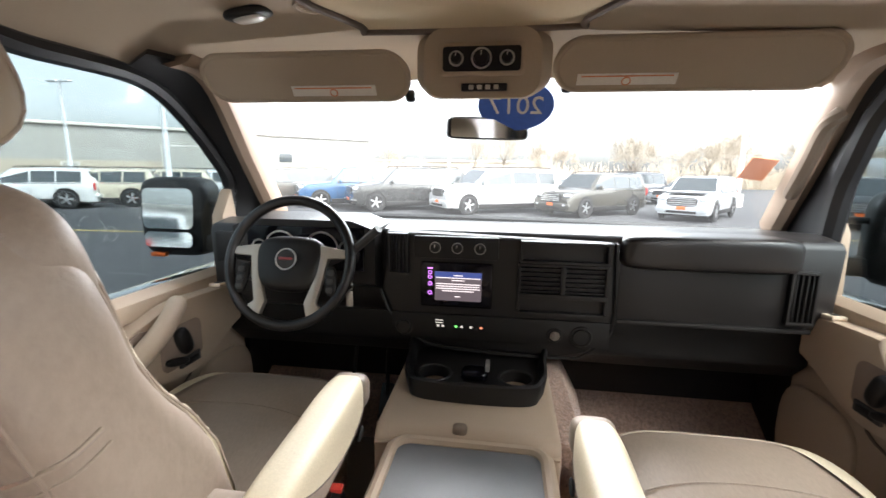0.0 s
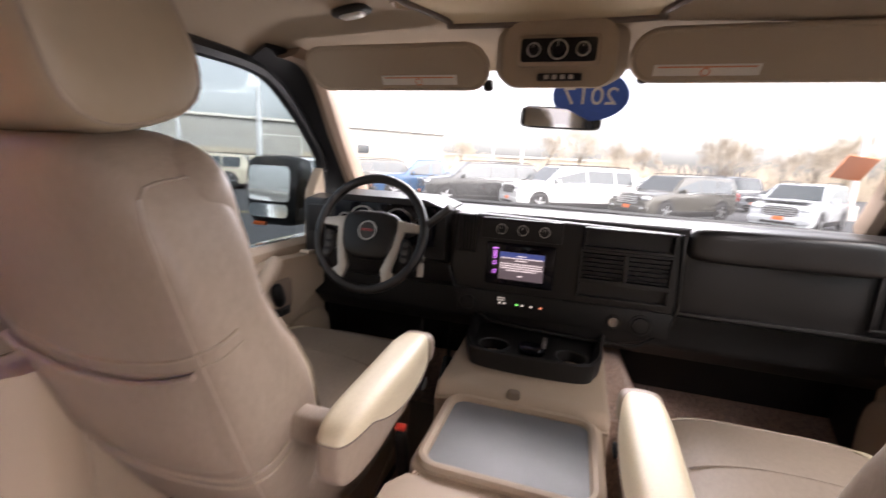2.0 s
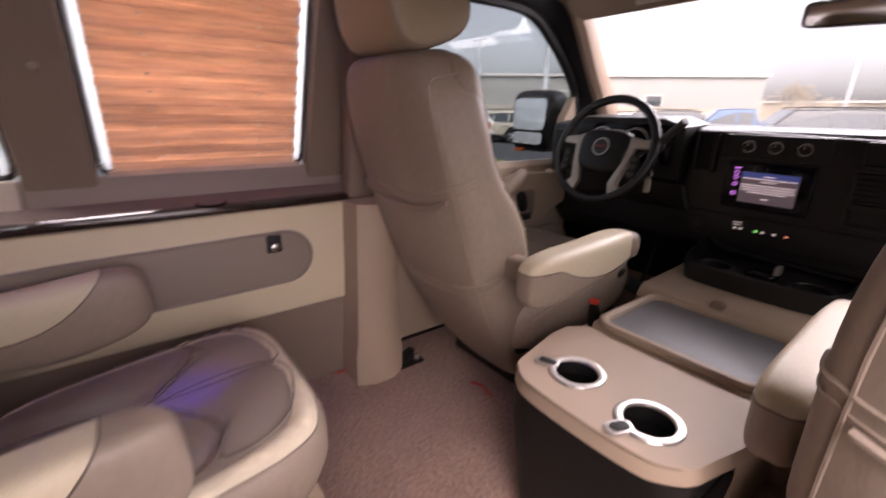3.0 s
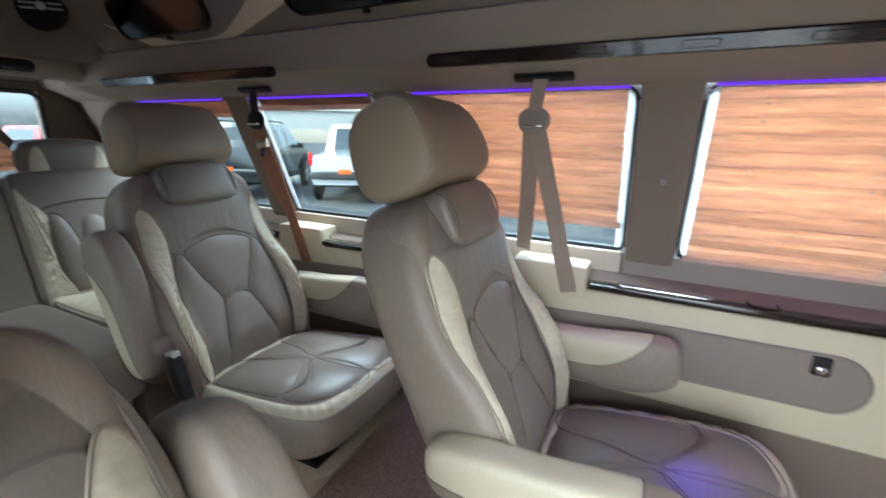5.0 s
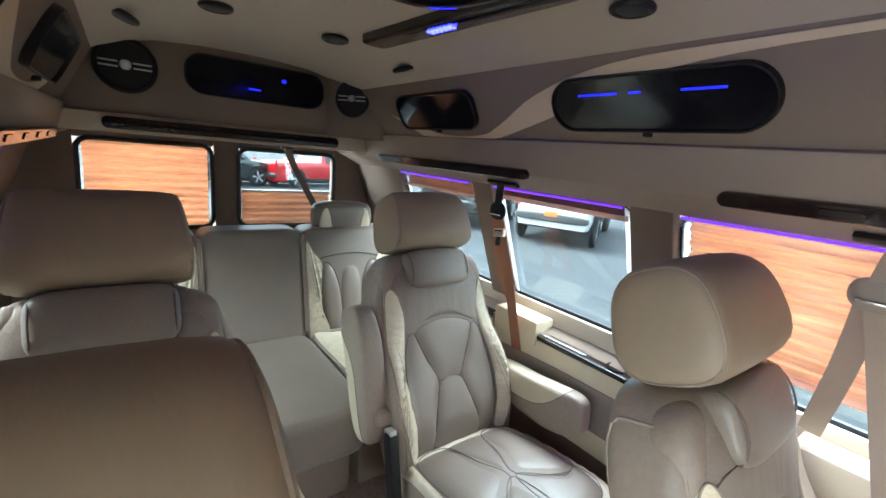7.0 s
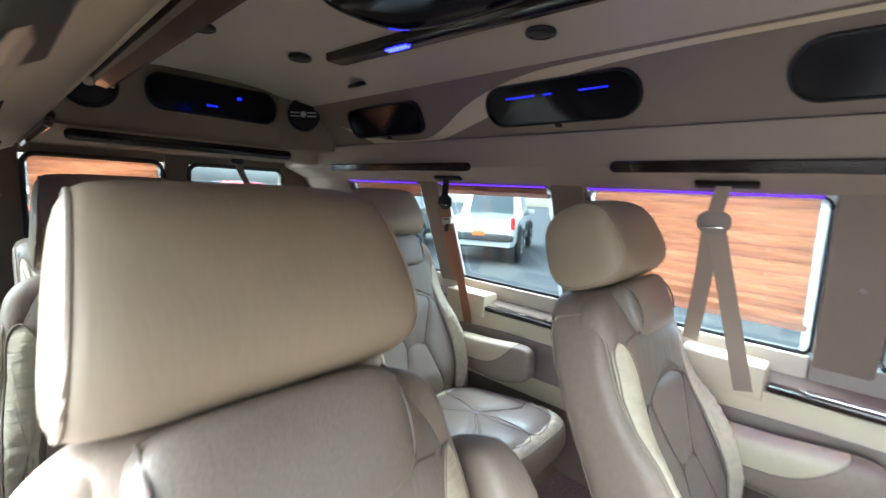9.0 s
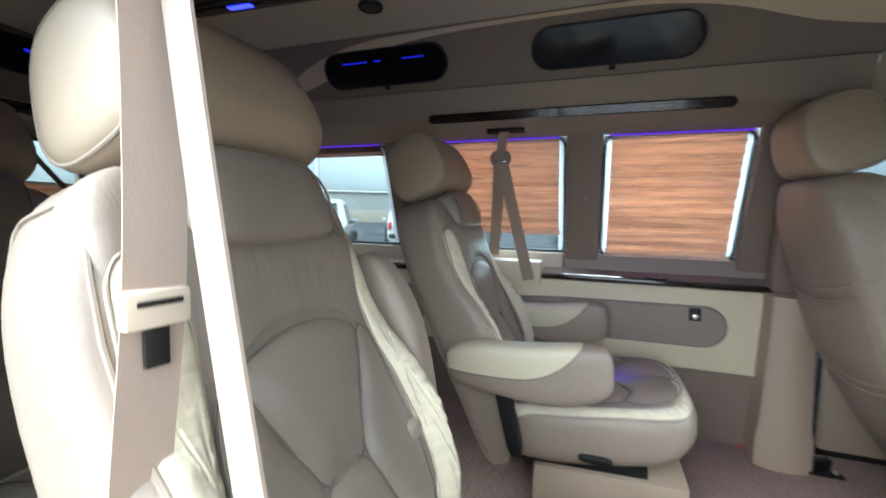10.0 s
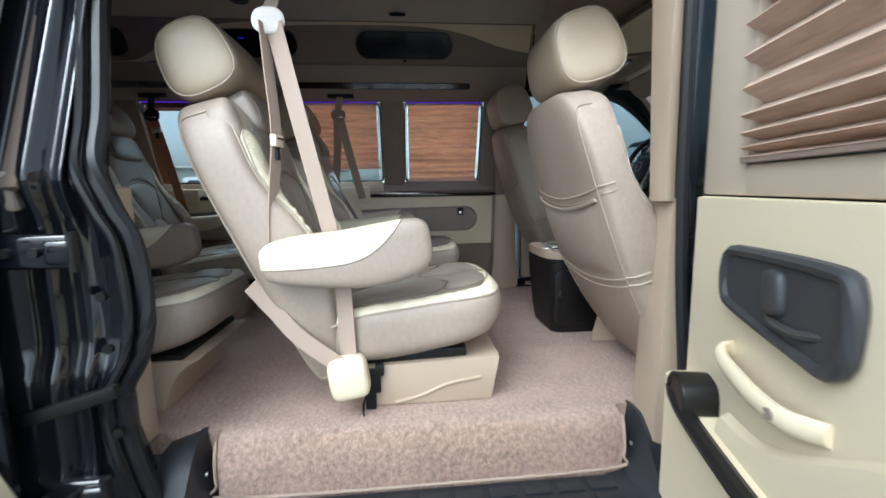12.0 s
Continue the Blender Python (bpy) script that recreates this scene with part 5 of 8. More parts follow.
    part("corner_panel", prism([(1.14, 0.655), (1.02, 0.655), (1.03, 0.84), (1.09, 0.93)], 0, s * 0.862, s * 0.905, 0.008), TRIM_TAN, d)
    part("tweeter", moved(pad(0.02, 0.045, 0.045, 2.2, 6), pose(s * 0.86, 1.065, 0.80)), CHARCOAL, d)
    pane = part("pane", loft([[(s * (0.905 - q + e), y, z) for y, z, q in ((0.14, 0.64, 0), (1.12, 0.64, 0), (1.15, 0.95, 0), (0.95, 1.17, 0.005), (0.73, 1.25, 0.012), (0.14, 1.235, 0.025))] for e in (0, 0.004)]), DOOR_TINT, d, smooth=False)
    pane.visible_shadow = False
    return d


front_door(-1, 1, "driver's door with tan panel, armrest pull and clear window")
right_door = front_door(1, 2, "front passenger door with tan panel, armrest pull and clear window")


right_door.matrix_basis = pose(0.15, 0, 0)


def wing_mirror(s, label):
    m = thing("wing_mirror", label, "mirror", group="wing mirrors")
    part("housing", moved(pad(0.27, 0.13, 0.29, 5, 8), pose(s * 1.11, 1.15, 0.82)), BLACK, m)
    part("upper_glass", loft([[(s * 1.112 + x, 1.075 + 0.08 * (z - 0.80), z) for x, z in rrect(0.20, 0.145, 0.025, 6, 0, 0.853)], [(s * 1.112 + x, 1.079 + 0.08 * (z - 0.80), z) for x, z in rrect(0.20, 0.145, 0.025, 6, 0, 0.853)]]), MIRROR, m, "flat mirror glass")
    part("lower_glass", loft([[(s * 1.112 + x, 1.075 + 0.08 * (z - 0.80), z) for x, z in rrect(0.19, 0.055, 0.02, 6, 0, 0.742)], [(s * 1.112 + x, 1.079 + 0.08 * (z - 0.80), z) for x, z in rrect(0.19, 0.055, 0.02, 6, 0, 0.742)]]), MIRROR, m, "small wide-angle mirror glass")
    part("arm", box(min(s * 0.91, s * 1.0), max(s * 0.91, s * 1.0), 1.10, 1.16, 0.70, 0.76, 0.015), BLACK, m)
    part("arm", box(min(s * 0.91, s * 1.0), max(s * 0.91, s * 1.0), 1.12, 1.15, 0.86, 0.88, 0.01), BLACK, m)
    part("marker_lamp", box(s * 1.17 - 0.03, s * 1.17 + 0.03, 1.08, 1.10, 0.675, 0.69, 0.004), ORANGE, m)
    if s > 0:
        m.matrix_basis = pose(1.30, 1.10, 0.0, 0, 0, -24) @ pose(-1.11, -1.15, 0.0)


wing_mirror(-1, "tall black wing mirror with two glasses outside the driver's door")
wing_mirror(1, "tall black wing mirror outside the passenger door")

# dashboard
DASH_TOP = mat("sheened_black_plastic", (0.014, 0.013, 0.0125), 0.34, var=0.15, scale=6, fine=700, bump=0.1, spec=0.5)
dash = thing("dashboard", "charcoal moulded dashboard with centre stack and vents", "dashboard")
part("upper_body", prism([(0.985, 0.56), (0.965, 0.62), (0.955, 0.800), (0.968, 0.822), (1.05, 0.835), (1.39, 0.808), (1.39, 0.5), (1.1, 0.5)], 0, -0.86, 1.0, 0.012), DASH_TOP, dash)
part("knee_panel", prism([(1.02, 0.57), (1.02, 0.44), (1.08, 0.38), (1.3, 0.36), (1.3, 0.57)], 0, -0.86, 1.0, 0.012), BLACK, dash)
stack = [(-0.265, 0.822), (0.40, 0.806), (0.412, 0.60), (0.395, 0.53), (0.34, 0.475), (0.26, 0.455), (-0.08, 0.465), (-0.17, 0.495), (-0.245, 0.555), (-0.28, 0.64)]
st = part("instrument_panel", prism(stack, 1, 0.925, 1.0, 0.015, 3), CHARCOAL, dash)
hv = part("climate_panel", box(-0.175, 0.075, 0.916, 0.93, 0.745, 0.812, 0.006), BLACK, st)
for x in (-0.11, -0.045, 0.021):
    k = part("knob", moved(disc(0.0140, 0.022, 1, 20, 0.0120), pose(x, 0.908, 0.779)), BLACK, hv)
    part("knob_ring", moved(ring(0.0155, 0.0011, 1, 28, 6), pose(x, 0.910, 0.779)), SILVER, k)
    part("knob_mark", box(x - 0.001, x + 0.001, 0.8965, 0.898, 0.781, 0.789, 0), WHITE_PRINT, k)
head_unit = part("head_unit", box(-0.155, 0.06, 0.912, 0.93, 0.598, 0.735, 0.008), GLOSS_BLACK, st)
part("screen", box(-0.110, 0.028, 0.909, 0.9125, 0.620, 0.708, 0.002), SCREEN_MAUVE, head_unit, "lit touch screen")
part("screen_header", box(-0.110, 0.028, 0.907, 0.9095, 0.690, 0.708, 0.001), SCREEN_BLUE, head_unit)
for z, x0, x1 in ((0.698, -0.055, -0.027), (0.6905, -0.106, 0.024), (0.683, -0.06, -0.022), (0.672, -0.106, 0.024), (0.665, -0.106, 0.021), (0.658, -0.106, 0.024), (0.651, -0.088, 0.006), (0.634, -0.05, -0.034)):
    part("text_bar", box(x0, x1, 0.905, 0.908, z - 0.0011, z + 0.0011, 0), SCREEN_TEXT, head_unit)
for i, z in enumerate((0.717, 0.704, 0.690, 0.670, 0.642)):
    part("key", moved(ring(0.0052, 0.001, 1, 16, 5), pose(-0.125, 0.911, z)) if i else box(-0.132, -0.117, 0.909, 0.912, z - 0.0016, z + 0.0016, 0), ICON_PURPLE, head_unit, "purple lit key")
sp = part("switch_strip", box(-0.245, 0.40, 0.917, 0.932, 0.495, 0.575, 0.02), BLACK, st)
for x, m_ in ((-0.045, ICON_GREEN), (-0.028, ICON_WHITE), (0.0, ICON_WHITE), (0.03, ICON_RED), (-0.10, ICON_WHITE), (-0.085, ICON_WHITE)):
    part("indicator_or_reflection", box(x - 0.004, x + 0.004, 0.914, 0.918, 0.535, 0.541, 0.001), m_, sp)
for z in (0.556, 0.548):
    part("label_bar", box(-0.108, -0.085, 0.914, 0.918, z - 0.001, z + 0.001, 0), ICON_WHITE, sp)
for x, r in ((-0.205, 0.024), (0.245, 0.018), (0.32, 0.028)):
    k = part("socket", moved(ring(r, 0.004, 1, 24, 6), pose(x, 0.916, 0.53)), CHARCOAL, sp)
    part("socket_cap", moved(disc(r * 0.8, 0.012, 1, 20), pose(x, 0.914, 0.53)), CHROME if r < 0.02 else BLACK, k)


def vent(x0, x1, z0, z1, y, count, upright=False):
    v = part("vent", join(box(x0 - 0.008, x1 + 0.008, y, y + 0.03, z1, z1 + 0.008, 0.002), box(x0 - 0.008, x1 + 0.008, y, y + 0.03, z0 - 0.008, z0, 0.002),
                          box(x0 - 0.008, x0, y, y + 0.03, z0, z1, 0.002), box(x1, x1 + 0.008, y, y + 0.03, z0, z1, 0.002)), CHARCOAL, dash)
    part("vent_back", box(x0, x1, y + 0.028, y + 0.034, z0, z1, 0), BLACK, v)
    for i in range(count):
        if upright:
            xx = x0 + (x1 - x0) * (i + 0.5) / count
            part("slat", box(xx - 0.0018, xx + 0.0018, y + 0.004, y + 0.024, z0, z1, 0.0008), CHARCOAL, v)
        else:
            zz = z0 + (z1 - z0) * (i + 0.5) / count
            part("slat", box(x0, x1, y + 0.004, y + 0.024, zz - 0.0018, zz + 0.0018, 0.0008), CHARCOAL, v)


vent(0.14, 0.375, 0.655, 0.735, 0.905, 6)
vent(-0.245, -0.20, 0.70, 0.81, 0.908, 4, True)
vent(0.875, 0.93, 0.60, 0.735, 0.94, 4, True)
vent(0.145, 0.375, 0.752, 0.80, 0.903, 0)
vent(0.14, 0.375, 0.600, 0.64, 0.905, 0)
part("vent_divider", box(0.252, 0.266, 0.906, 0.925, 0.655, 0.735, 0.003), CHARCOAL, dash)
part("stack_edge", tube(smooth_line([(x, 0.926, z) for x, z in stack[1:]], 5), 0.005, 6), CHARCOAL, dash)
part("passenger_pad", moved(pad(0.475, 0.13, 0.10, 6, 8), pose(0.655, 0.985, 0.782)), DASH_TOP, dash, "soft black pad")
part("glovebox", box(0.42, 0.93, 0.955, 0.99, 0.575, 0.745, 0.012), CHARCOAL, dash)
part("glovebox_lip", box(0.41, 0.94, 0.948, 0.985, 0.565, 0.577, 0.004), CHARCOAL, dash)
pod = part("instrument_hood", loft([[(x, y, z) for x, z in q] for y, q in ((0.90, [(-0.74, 0.66), (-0.74, 0.825), (-0.68, 0.85), (-0.36, 0.85), (-0.29, 0.825), (-0.29, 0.66)]), (1.05, [(-0.76, 0.60), (-0.76, 0.835), (-0.69, 0.86), (-0.35, 0.86), (-0.275, 0.835), (-0.275, 0.60)]))]), CHARCOAL, dash)
part("cluster_face", box(-0.69, -0.32, 0.892, 0.902, 0.70, 0.83, 0.01), GLOSS_BLACK, pod)
for x, r in ((-0.58, 0.05), (-0.45, 0.05), (-0.65, 0.022), (-0.37, 0.026), (-0.37, 0.026)):
    part("gauge_ring", moved(ring(r, 0.003, 1, 28, 6), pose(x, 0.89, 0.765)), SILVER, pod)
part("light_switch_panel", box(-0.83, -0.75, 0.935, 0.965, 0.70, 0.80, 0.008), BLACK, dash)
part("column", moved(disc(0.055, 0.30, 1, 20, 0.045), pose(-0.507, 0.93, 0.70, -18, 0, 0)), BLACK, dash)
part("shift_lever", tube(smooth_line([(-0.42, 0.84, 0.73), (-0.34, 0.83, 0.77), (-0.275, 0.80, 0.82), (-0.245, 0.79, 0.845)], 5), 0.012, 8), GREY_SOFT, dash, "dark grey column shift lever")
part("stalk", tube(smooth_line([(-0.58, 0.84, 0.73), (-0.68, 0.83, 0.745)], 4), 0.009, 8), BLACK, dash)
keys = part("key_bunch", join(box(-0.345, -0.325, 0.80, 0.806, 0.62, 0.665, 0.003), moved(ring(0.012, 0.0018, 1, 18, 5), pose(-0.337, 0.803, 0.68))), SILVER, dash)

# steering wheel
wheel = thing("steering_wheel", "black leather steering wheel with satin silver spokes", "steering wheel")
wm = pose(-0.505, 0.795, 0.744, -20, 0, 0) @ Matrix.Diagonal((1.02, 1, 1.02, 1))
WHEEL_HIDE = mat("polished_black_leather", (0.012, 0.011, 0.011), 0.32, var=0.15, scale=8, fine=500, bump=0.12)
part("rim", moved(ring(0.174, 0.0145, 1, 56, 12), wm), WHEEL_HIDE, wheel)
part("hub", moved(pad(0.19, 0.06, 0.155, 3.2, 10, lambda c: (c.x * (1 + 0.12 * c.z / 0.08), c.y, c.z)), wm @ pose(0, 0.012, -0.006)), CHARCOAL, wheel)
part("emblem_plate", moved(disc(0.028, 0.008, 1, 28, 0.026), wm @ pose(0, -0.018, 0.004)), GREY_SOFT, wheel)
part("emblem_ring", moved(ring(0.028, 0.0025, 1, 30, 6), wm @ pose(0, -0.021, 0.004)), SILVER, wheel)
EMBLEM_RED = mat("dull_red_enamel", (0.26, 0.05, 0.05), 0.4, fine=200, bump=0.0)
part("emblem_bar", moved(box(-0.019, 0.019, -0.026, -0.022, 0.001, 0.009, 0.002), wm), EMBLEM_RED, wheel, "plain red bar on the emblem")
for k in (-1, 1):
    sp1 = [(k * 0.085, 0.048), (k * 0.165, 0.036), (k * 0.168, 0.014), (k * 0.112, 0.012), (k * 0.103, -0.045), (k * 0.088, -0.11), (k * 0.118, -0.132), (k * 0.07, -0.16), (k * 0.055, -0.11), (k * 0.08, -0.04)]
    part("spoke", moved(prism([(x, z) for x, z in sp1], 1, -0.006, 0.014, 0.006), wm), SPOKE, wheel, "satin silver spoke")
    pod_ = part("thumb_pad", moved(pad(0.032, 0.02, 0.085, 3, 6), wm @ pose(k * 0.128, -0.004, -0.05, 0, -k * 8, 0)), BLACK, wheel)
    for q in range(3):
        part("button", moved(pad(0.02, 0.006, 0.016, 3, 4), wm @ pose(k * 0.128, -0.015, -0.075 + 0.024 * q)), GREY_SOFT, pod_)

# floor of the cab, engine cover, cup tray
solid("floor_cab", prism([(0.66, -0.03), (0.66, 0.0), (1.12, 0.0), (1.36, 0.16), (1.36, -0.1)], 0, -0.9, 1.06, 0), CARPET, "brown carpet in the front footwells", "floor", kind="structure")
solid("wall_fire", box(-0.95, 1.12, 1.34, 1.40, -0.2, 0.80, 0), BLACK, "dark bulkhead behind the dashboard", "wall", kind="structure")
for s, side in ((-1, "left"), (1, "right")):
    x0 = -0.97 if s < 0 else 1.045
    solid("wall_kick_" + side, box(x0, x0 + 0.06, 1.08, 1.345, -0.2, 0.62, 0.004), BLACK, "dark kick panel beside the footwell", "wall", kind="structure")
solid("floor_mat", box(-0.62, -0.22, 0.72, 1.10, 0.001, 0.012, 0.005), HEADLINER_DARK, "brown carpet mat in the driver's footwell", "mat")
pedals = thing("pedal_set", "black rubber brake and accelerator pedals", "pedals")
part("brake_pedal", moved(box(-0.05, 0.05, -0.01, 0.01, -0.03, 0.03, 0.006), pose(-0.45, 1.10, 0.17, -35, 0, 0)), RUBBER, pedals)
part("accelerator", moved(box(-0.025, 0.025, -0.01, 0.01, -0.07, 0.07, 0.006), pose(-0.33, 1.15, 0.13, -35, 0, 0)), RUBBER, pedals)
for x, y, z in ((-0.45, 1.10, 0.18), (-0.33, 1.15, 0.14)):
    part("pedal_arm", tube([(x, y + 0.01, z), (x, 1.2, 0.40)], 0.008, 6), CHARCOAL, pedals)
cover = thing("engine_cover", "tan moulded engine cover between the front footwells", "engine cover")
part("shell", prism([(0.585, 0.0), (0.585, 0.375), (0.61, 0.398), (0.80, 0.405), (1.20, 0.43), (1.20, 0.0)], 0, -0.205, 0.235, 0.025, 3), TRIM_TAN, cover)
part("rear_lip", tube(smooth_line([(-0.20, 0.59, 0.36), (-0.10, 0.586, 0.372), (0.12, 0.586, 0.372), (0.23, 0.59, 0.36)], 5), 0.007, 6), TRIM_TAN, cover)
part("side_seam", tube([(0.237, 0.66, 0.30), (0.237, 1.0, 0.31)], 0.003, 6), SEAM, cover)
solid("tunnel_carpet", loft([[(0.225, y, 0.0), (0.225, y, 0.36), (0.30, y, 0.34), (0.345 + 0.04 * k, y, 0.18), (0.375 + 0.05 * k, y, 0.0)] for y, k in ((0.66, 0), (0.9, 0.5), (1.25, 1))]), CARPET, "carpet beside the engine cover", "carpet", kind="structure")
cup = thing("cup_tray", "black plastic cup tray on the engine cover", "cup tray")
CUPX = (-0.092, 0.135)


def deck(outline, holes, z, drop):
    """A flat top with round holes (x, y, r) and a skirt that hangs down by drop."""
    bm = bmesh.new()
    loops = [outline] + [[(x + r * math.cos(2 * math.pi * i / 32), y + r * math.sin(2 * math.pi * i / 32)) for i in range(32)] for x, y, r in holes]
    edges = []
    for k, lp in enumerate(loops):
        vs = [bm.verts.new((x, y, z)) for x, y in lp]
        edges += [bm.edges.new((vs[i], vs[(i + 1) % len(vs)])) for i in range(len(vs))]
        lo = [bm.verts.new((x, y, z - drop)) for x, y in lp]
        for i in range(len(vs)):
            n_ = (i + 1) % len(vs)
            bm.faces.new((vs[i], vs[n_], lo[n_], lo[i]))
    bmesh.ops.triangle_fill(bm, use_beauty=True, edges=edges)
    return bm


def well(x, y, r, z, depth):
    ring_at = lambda q, zz: [(x + q * math.cos(2 * math.pi * i / 28), y + q * math.sin(2 * math.pi * i / 28), zz) for i in range(28)]
    return loft([ring_at(r * 1.02, z), ring_at(r * 0.97, z - depth * 0.5), ring_at(r * 0.88, z - depth), ring_at(0.002, z - depth)], caps=False)


tray_ol = [(-0.150, 1.0), (-0.175, 0.86), (-0.160, 0.775), (-0.105, 0.725), (0.145, 0.725), (0.200, 0.775), (0.215, 0.86), (0.190, 1.0)]
tray_rim = smooth_loop(tray_ol, 5)


def tray_ring(f, lift, fixed=None):
    """The tray's outline shrunk to f; its rim climbs towards the dashboard."""
    return [(0.02 + (x - 0.02) * f, 0.86 + (y - 0.86) * f, fixed if fixed is not None else 0.455 + 0.20 * max(0.0, y - 0.80) + lift) for x, y in tray_rim]


part("bucket", loft([tray_ring(1.0, 0, 0.402), tray_ring(1.03, -0.012), tray_ring(1.025, 0.0), tray_ring(0.985, 0.004), tray_ring(0.95, -0.006), tray_ring(0.90, 0, 0.4395)], caps=False), CHARCOAL, cup)
part("deck", deck([(x, y) for x, y, z in tray_ring(0.905, 0, 0.44)], [(x, 0.805, 0.047) for x in CUPX] + [(0.0215, 0.80, 0.04)], 0.440, 0.03), BLACK, cup)
for x in CUPX:
    part("cup_ring", moved(ring(0.047, 0.004, 2, 32, 8), pose(x, 0.805, 0.441)), CHARCOAL, cup)
    part("cup_well", well(x, 0.805, 0.047, 0.440, 0.055), BLACK, cup)
part("coin_well", well(0.0215, 0.80, 0.04, 0.440, 0.025), BLACK, cup)
part("coin_holder", moved(pad(0.075, 0.06, 0.03, 3, 8), pose(0.02, 0.82, 0.441)), GLOSS_BLACK, cup)
part("tag", box(0.05, 0.062, 0.80, 0.835, 0.455, 0.478, 0.002), SILVER, cup)
# cooler console behind the engine cover
con = thing("centre_console", "tan console with black cooler body and two chrome cup holders", "console", at=(0, 0.028, 0))
part("cooler_body", loft([[(0.0235 + x * f, 0.116 + y * f, z) for x, y in rrect(0.362, 0.29, 0.06, 6)] for z, f in ((0.0, 0.80), (0.02, 0.825), (0.10, 0.90), (0.26, 0.99), (0.335, 1.0))]), BLACK, con)
drawer_h = lambda z: 0.180 * lerp([(0.0, 0.80), (0.02, 0.825), (0.10, 0.90), (0.26, 0.99), (0.335, 1.0)], z)
drawer = part("cooler_door", loft([[(0.0235 + drawer_h(z) + h, 0.09 + y * (0.84 + 0.5 * z), z) for y, z in rrect(0.20 - q, 0.25 - q, 0.03, 5, 0, 0.165)] for h, q in ((-0.01, 0), (0.005, 0), (0.009, 0.016))]), CHARCOAL, con)
part("pull", moved(pad(0.012, 0.012, 0.035, 3, 6), pose(0.0235 + 0.184, 0.015, 0.19)), GREY_SOFT, drawer)
part("front_body", box(-0.15, 0.20, 0.26, 0.585, 0.0, 0.335, 0.02), TRIM_TAN, con)
plate = [(-0.165, 0.26), (-0.165, 0.05), (-0.13, -0.018), (-0.06, -0.038), (0.105, -0.038), (0.175, -0.018), (0.212, 0.05), (0.212, 0.26)]
plate_top = [(0.0235 + (x - 0.0235) * 0.985, y + (0.004 if y < 0 else 0)) for x, y in smooth_loop(plate, 4)]
part("top_plate", join(deck(plate_top, [(-0.055, 0.075, 0.046), (0.105, 0.055, 0.046)], 0.3685, 0.004), loft([[(0.0235 + (x - 0.0235) * f, y, z) for x, y in smooth_loop(plate, 4)] for f, z in ((0.985, 0.366), (1.0, 0.358), (1.0, 0.338), (0.98, 0.335))], caps=False)), TRIM_TAN, con)
lid = part("lid", prism(rrect(0.385, 0.315, 0.04, 6, 0.0235, 0.425), 2, 0.335, 0.372, 0.012, 3), TRIM_TAN, con)
part("lid_rim", tube([(x, y, 0.376) for x, y in rrect(0.345, 0.275, 0.04, 6, 0.0235, 0.42)], 0.013, 8, True), TRIM_TAN, lid)
part("tray_mat", prism(rrect(0.325, 0.255, 0.035, 6, 0.0235, 0.42), 2, 0.370, 0.376, 0.002), TRAY_MAT, lid, "dark grey rubber tray mat")
for i in range(38):
    part("hinge_knuckle", box(-0.15 + i * 0.0092, -0.1435 + i * 0.0092, 0.263, 0.271, 0.362, 0.3712, 0.001), TRIM_TAN, lid)
part("latch", moved(pad(0.036, 0.03, 0.045, 4, 6), pose(0.0, 0.588, 0.385)), HEADLINER_DARK, lid)
for x, y, rz_ in ((-0.055, 0.075, 200), (0.105, 0.055, 250)):
    cm_ = pose(x, y, 0.369, 0, 0, rz_)
    cring = part("cup_ring", moved(ring(0.049, 0.0085, 2, 32, 8), cm_ @ Matrix.Diagonal((1, 1, 0.5, 1))), SILVER, con, "chrome cup holder ring")
    part("cup_well", well(x, y, 0.047, 0.3685, 0.07), BLACK, cring)
    part("handle_slot", moved(prism(rrect(0.05, 0.032, 0.014, 5, 0.062, 0), 2, -0.002, 0.004, 0.001), cm_), SILVER, cring)
    # No hole is cut: a flat black inset gives the slot's dark inside.
    part("slot_inset", moved(prism(rrect(0.036, 0.02, 0.009, 5, 0.06, 0), 2, 0.0, 0.0055, 0.001), cm_), BLACK, cring)

# sun visors, overhead controls, mirror, lamps
for s, x0, x1 in ((-1, -0.765, -0.18), (1, 0.20, 0.850)):
    vis = thing("sun_visor", "folded tan cloth sun visor with a printed warning label", "sun visor", group="sun visors")
    vm = pose((x0 + x1) / 2, 0.875, 1.252 if s < 0 else 1.272, 38, 0, 0)
    part("board", moved(loft([[(x * f, y - 0.008 * (x / 0.3) ** 2, z * f) for x, z in rrect(x1 - x0, 0.130, 0.063, 10)] for y, f in ((-0.0135, 0.86), (-0.0125, 0.95), (-0.008, 1.0), (0.008, 1.0), (0.0125, 0.95))]), vm), HEADLINER, vis)
    part("piping", tube([vm @ Vector((x, -0.007 - 0.008 * (x / 0.3) ** 2, z)) for x, z in rrect(x1 - x0 - 0.002, 0.128, 0.062, 10)], 0.0085, 8, True), HEADLINER, vis)
    lx = 0.08 if s < 0 else -0.15
    lab = part("label", moved(box(lx - 0.12, lx + 0.12, -0.0235, -0.0205, -0.048, -0.018, 0.001), vm), WHITE_PRINT, vis, "white printed label")
    part("label_print", moved(box(lx - 0.11, lx + 0.11, -0.0245, -0.0230, -0.026, -0.023, 0), vm), PAPER, lab)
    part("label_print", moved(ring(0.010, 0.0015, 1, 18, 5), vm @ pose(lx, -0.024, -0.038)), PAPER, lab)
    part("clip", moved(pad(0.03, 0.03, 0.03, 3, 5), vm @ pose((0.29 if s < 0 else -0.29), -0.005, -0.06)), BLACK, vis)
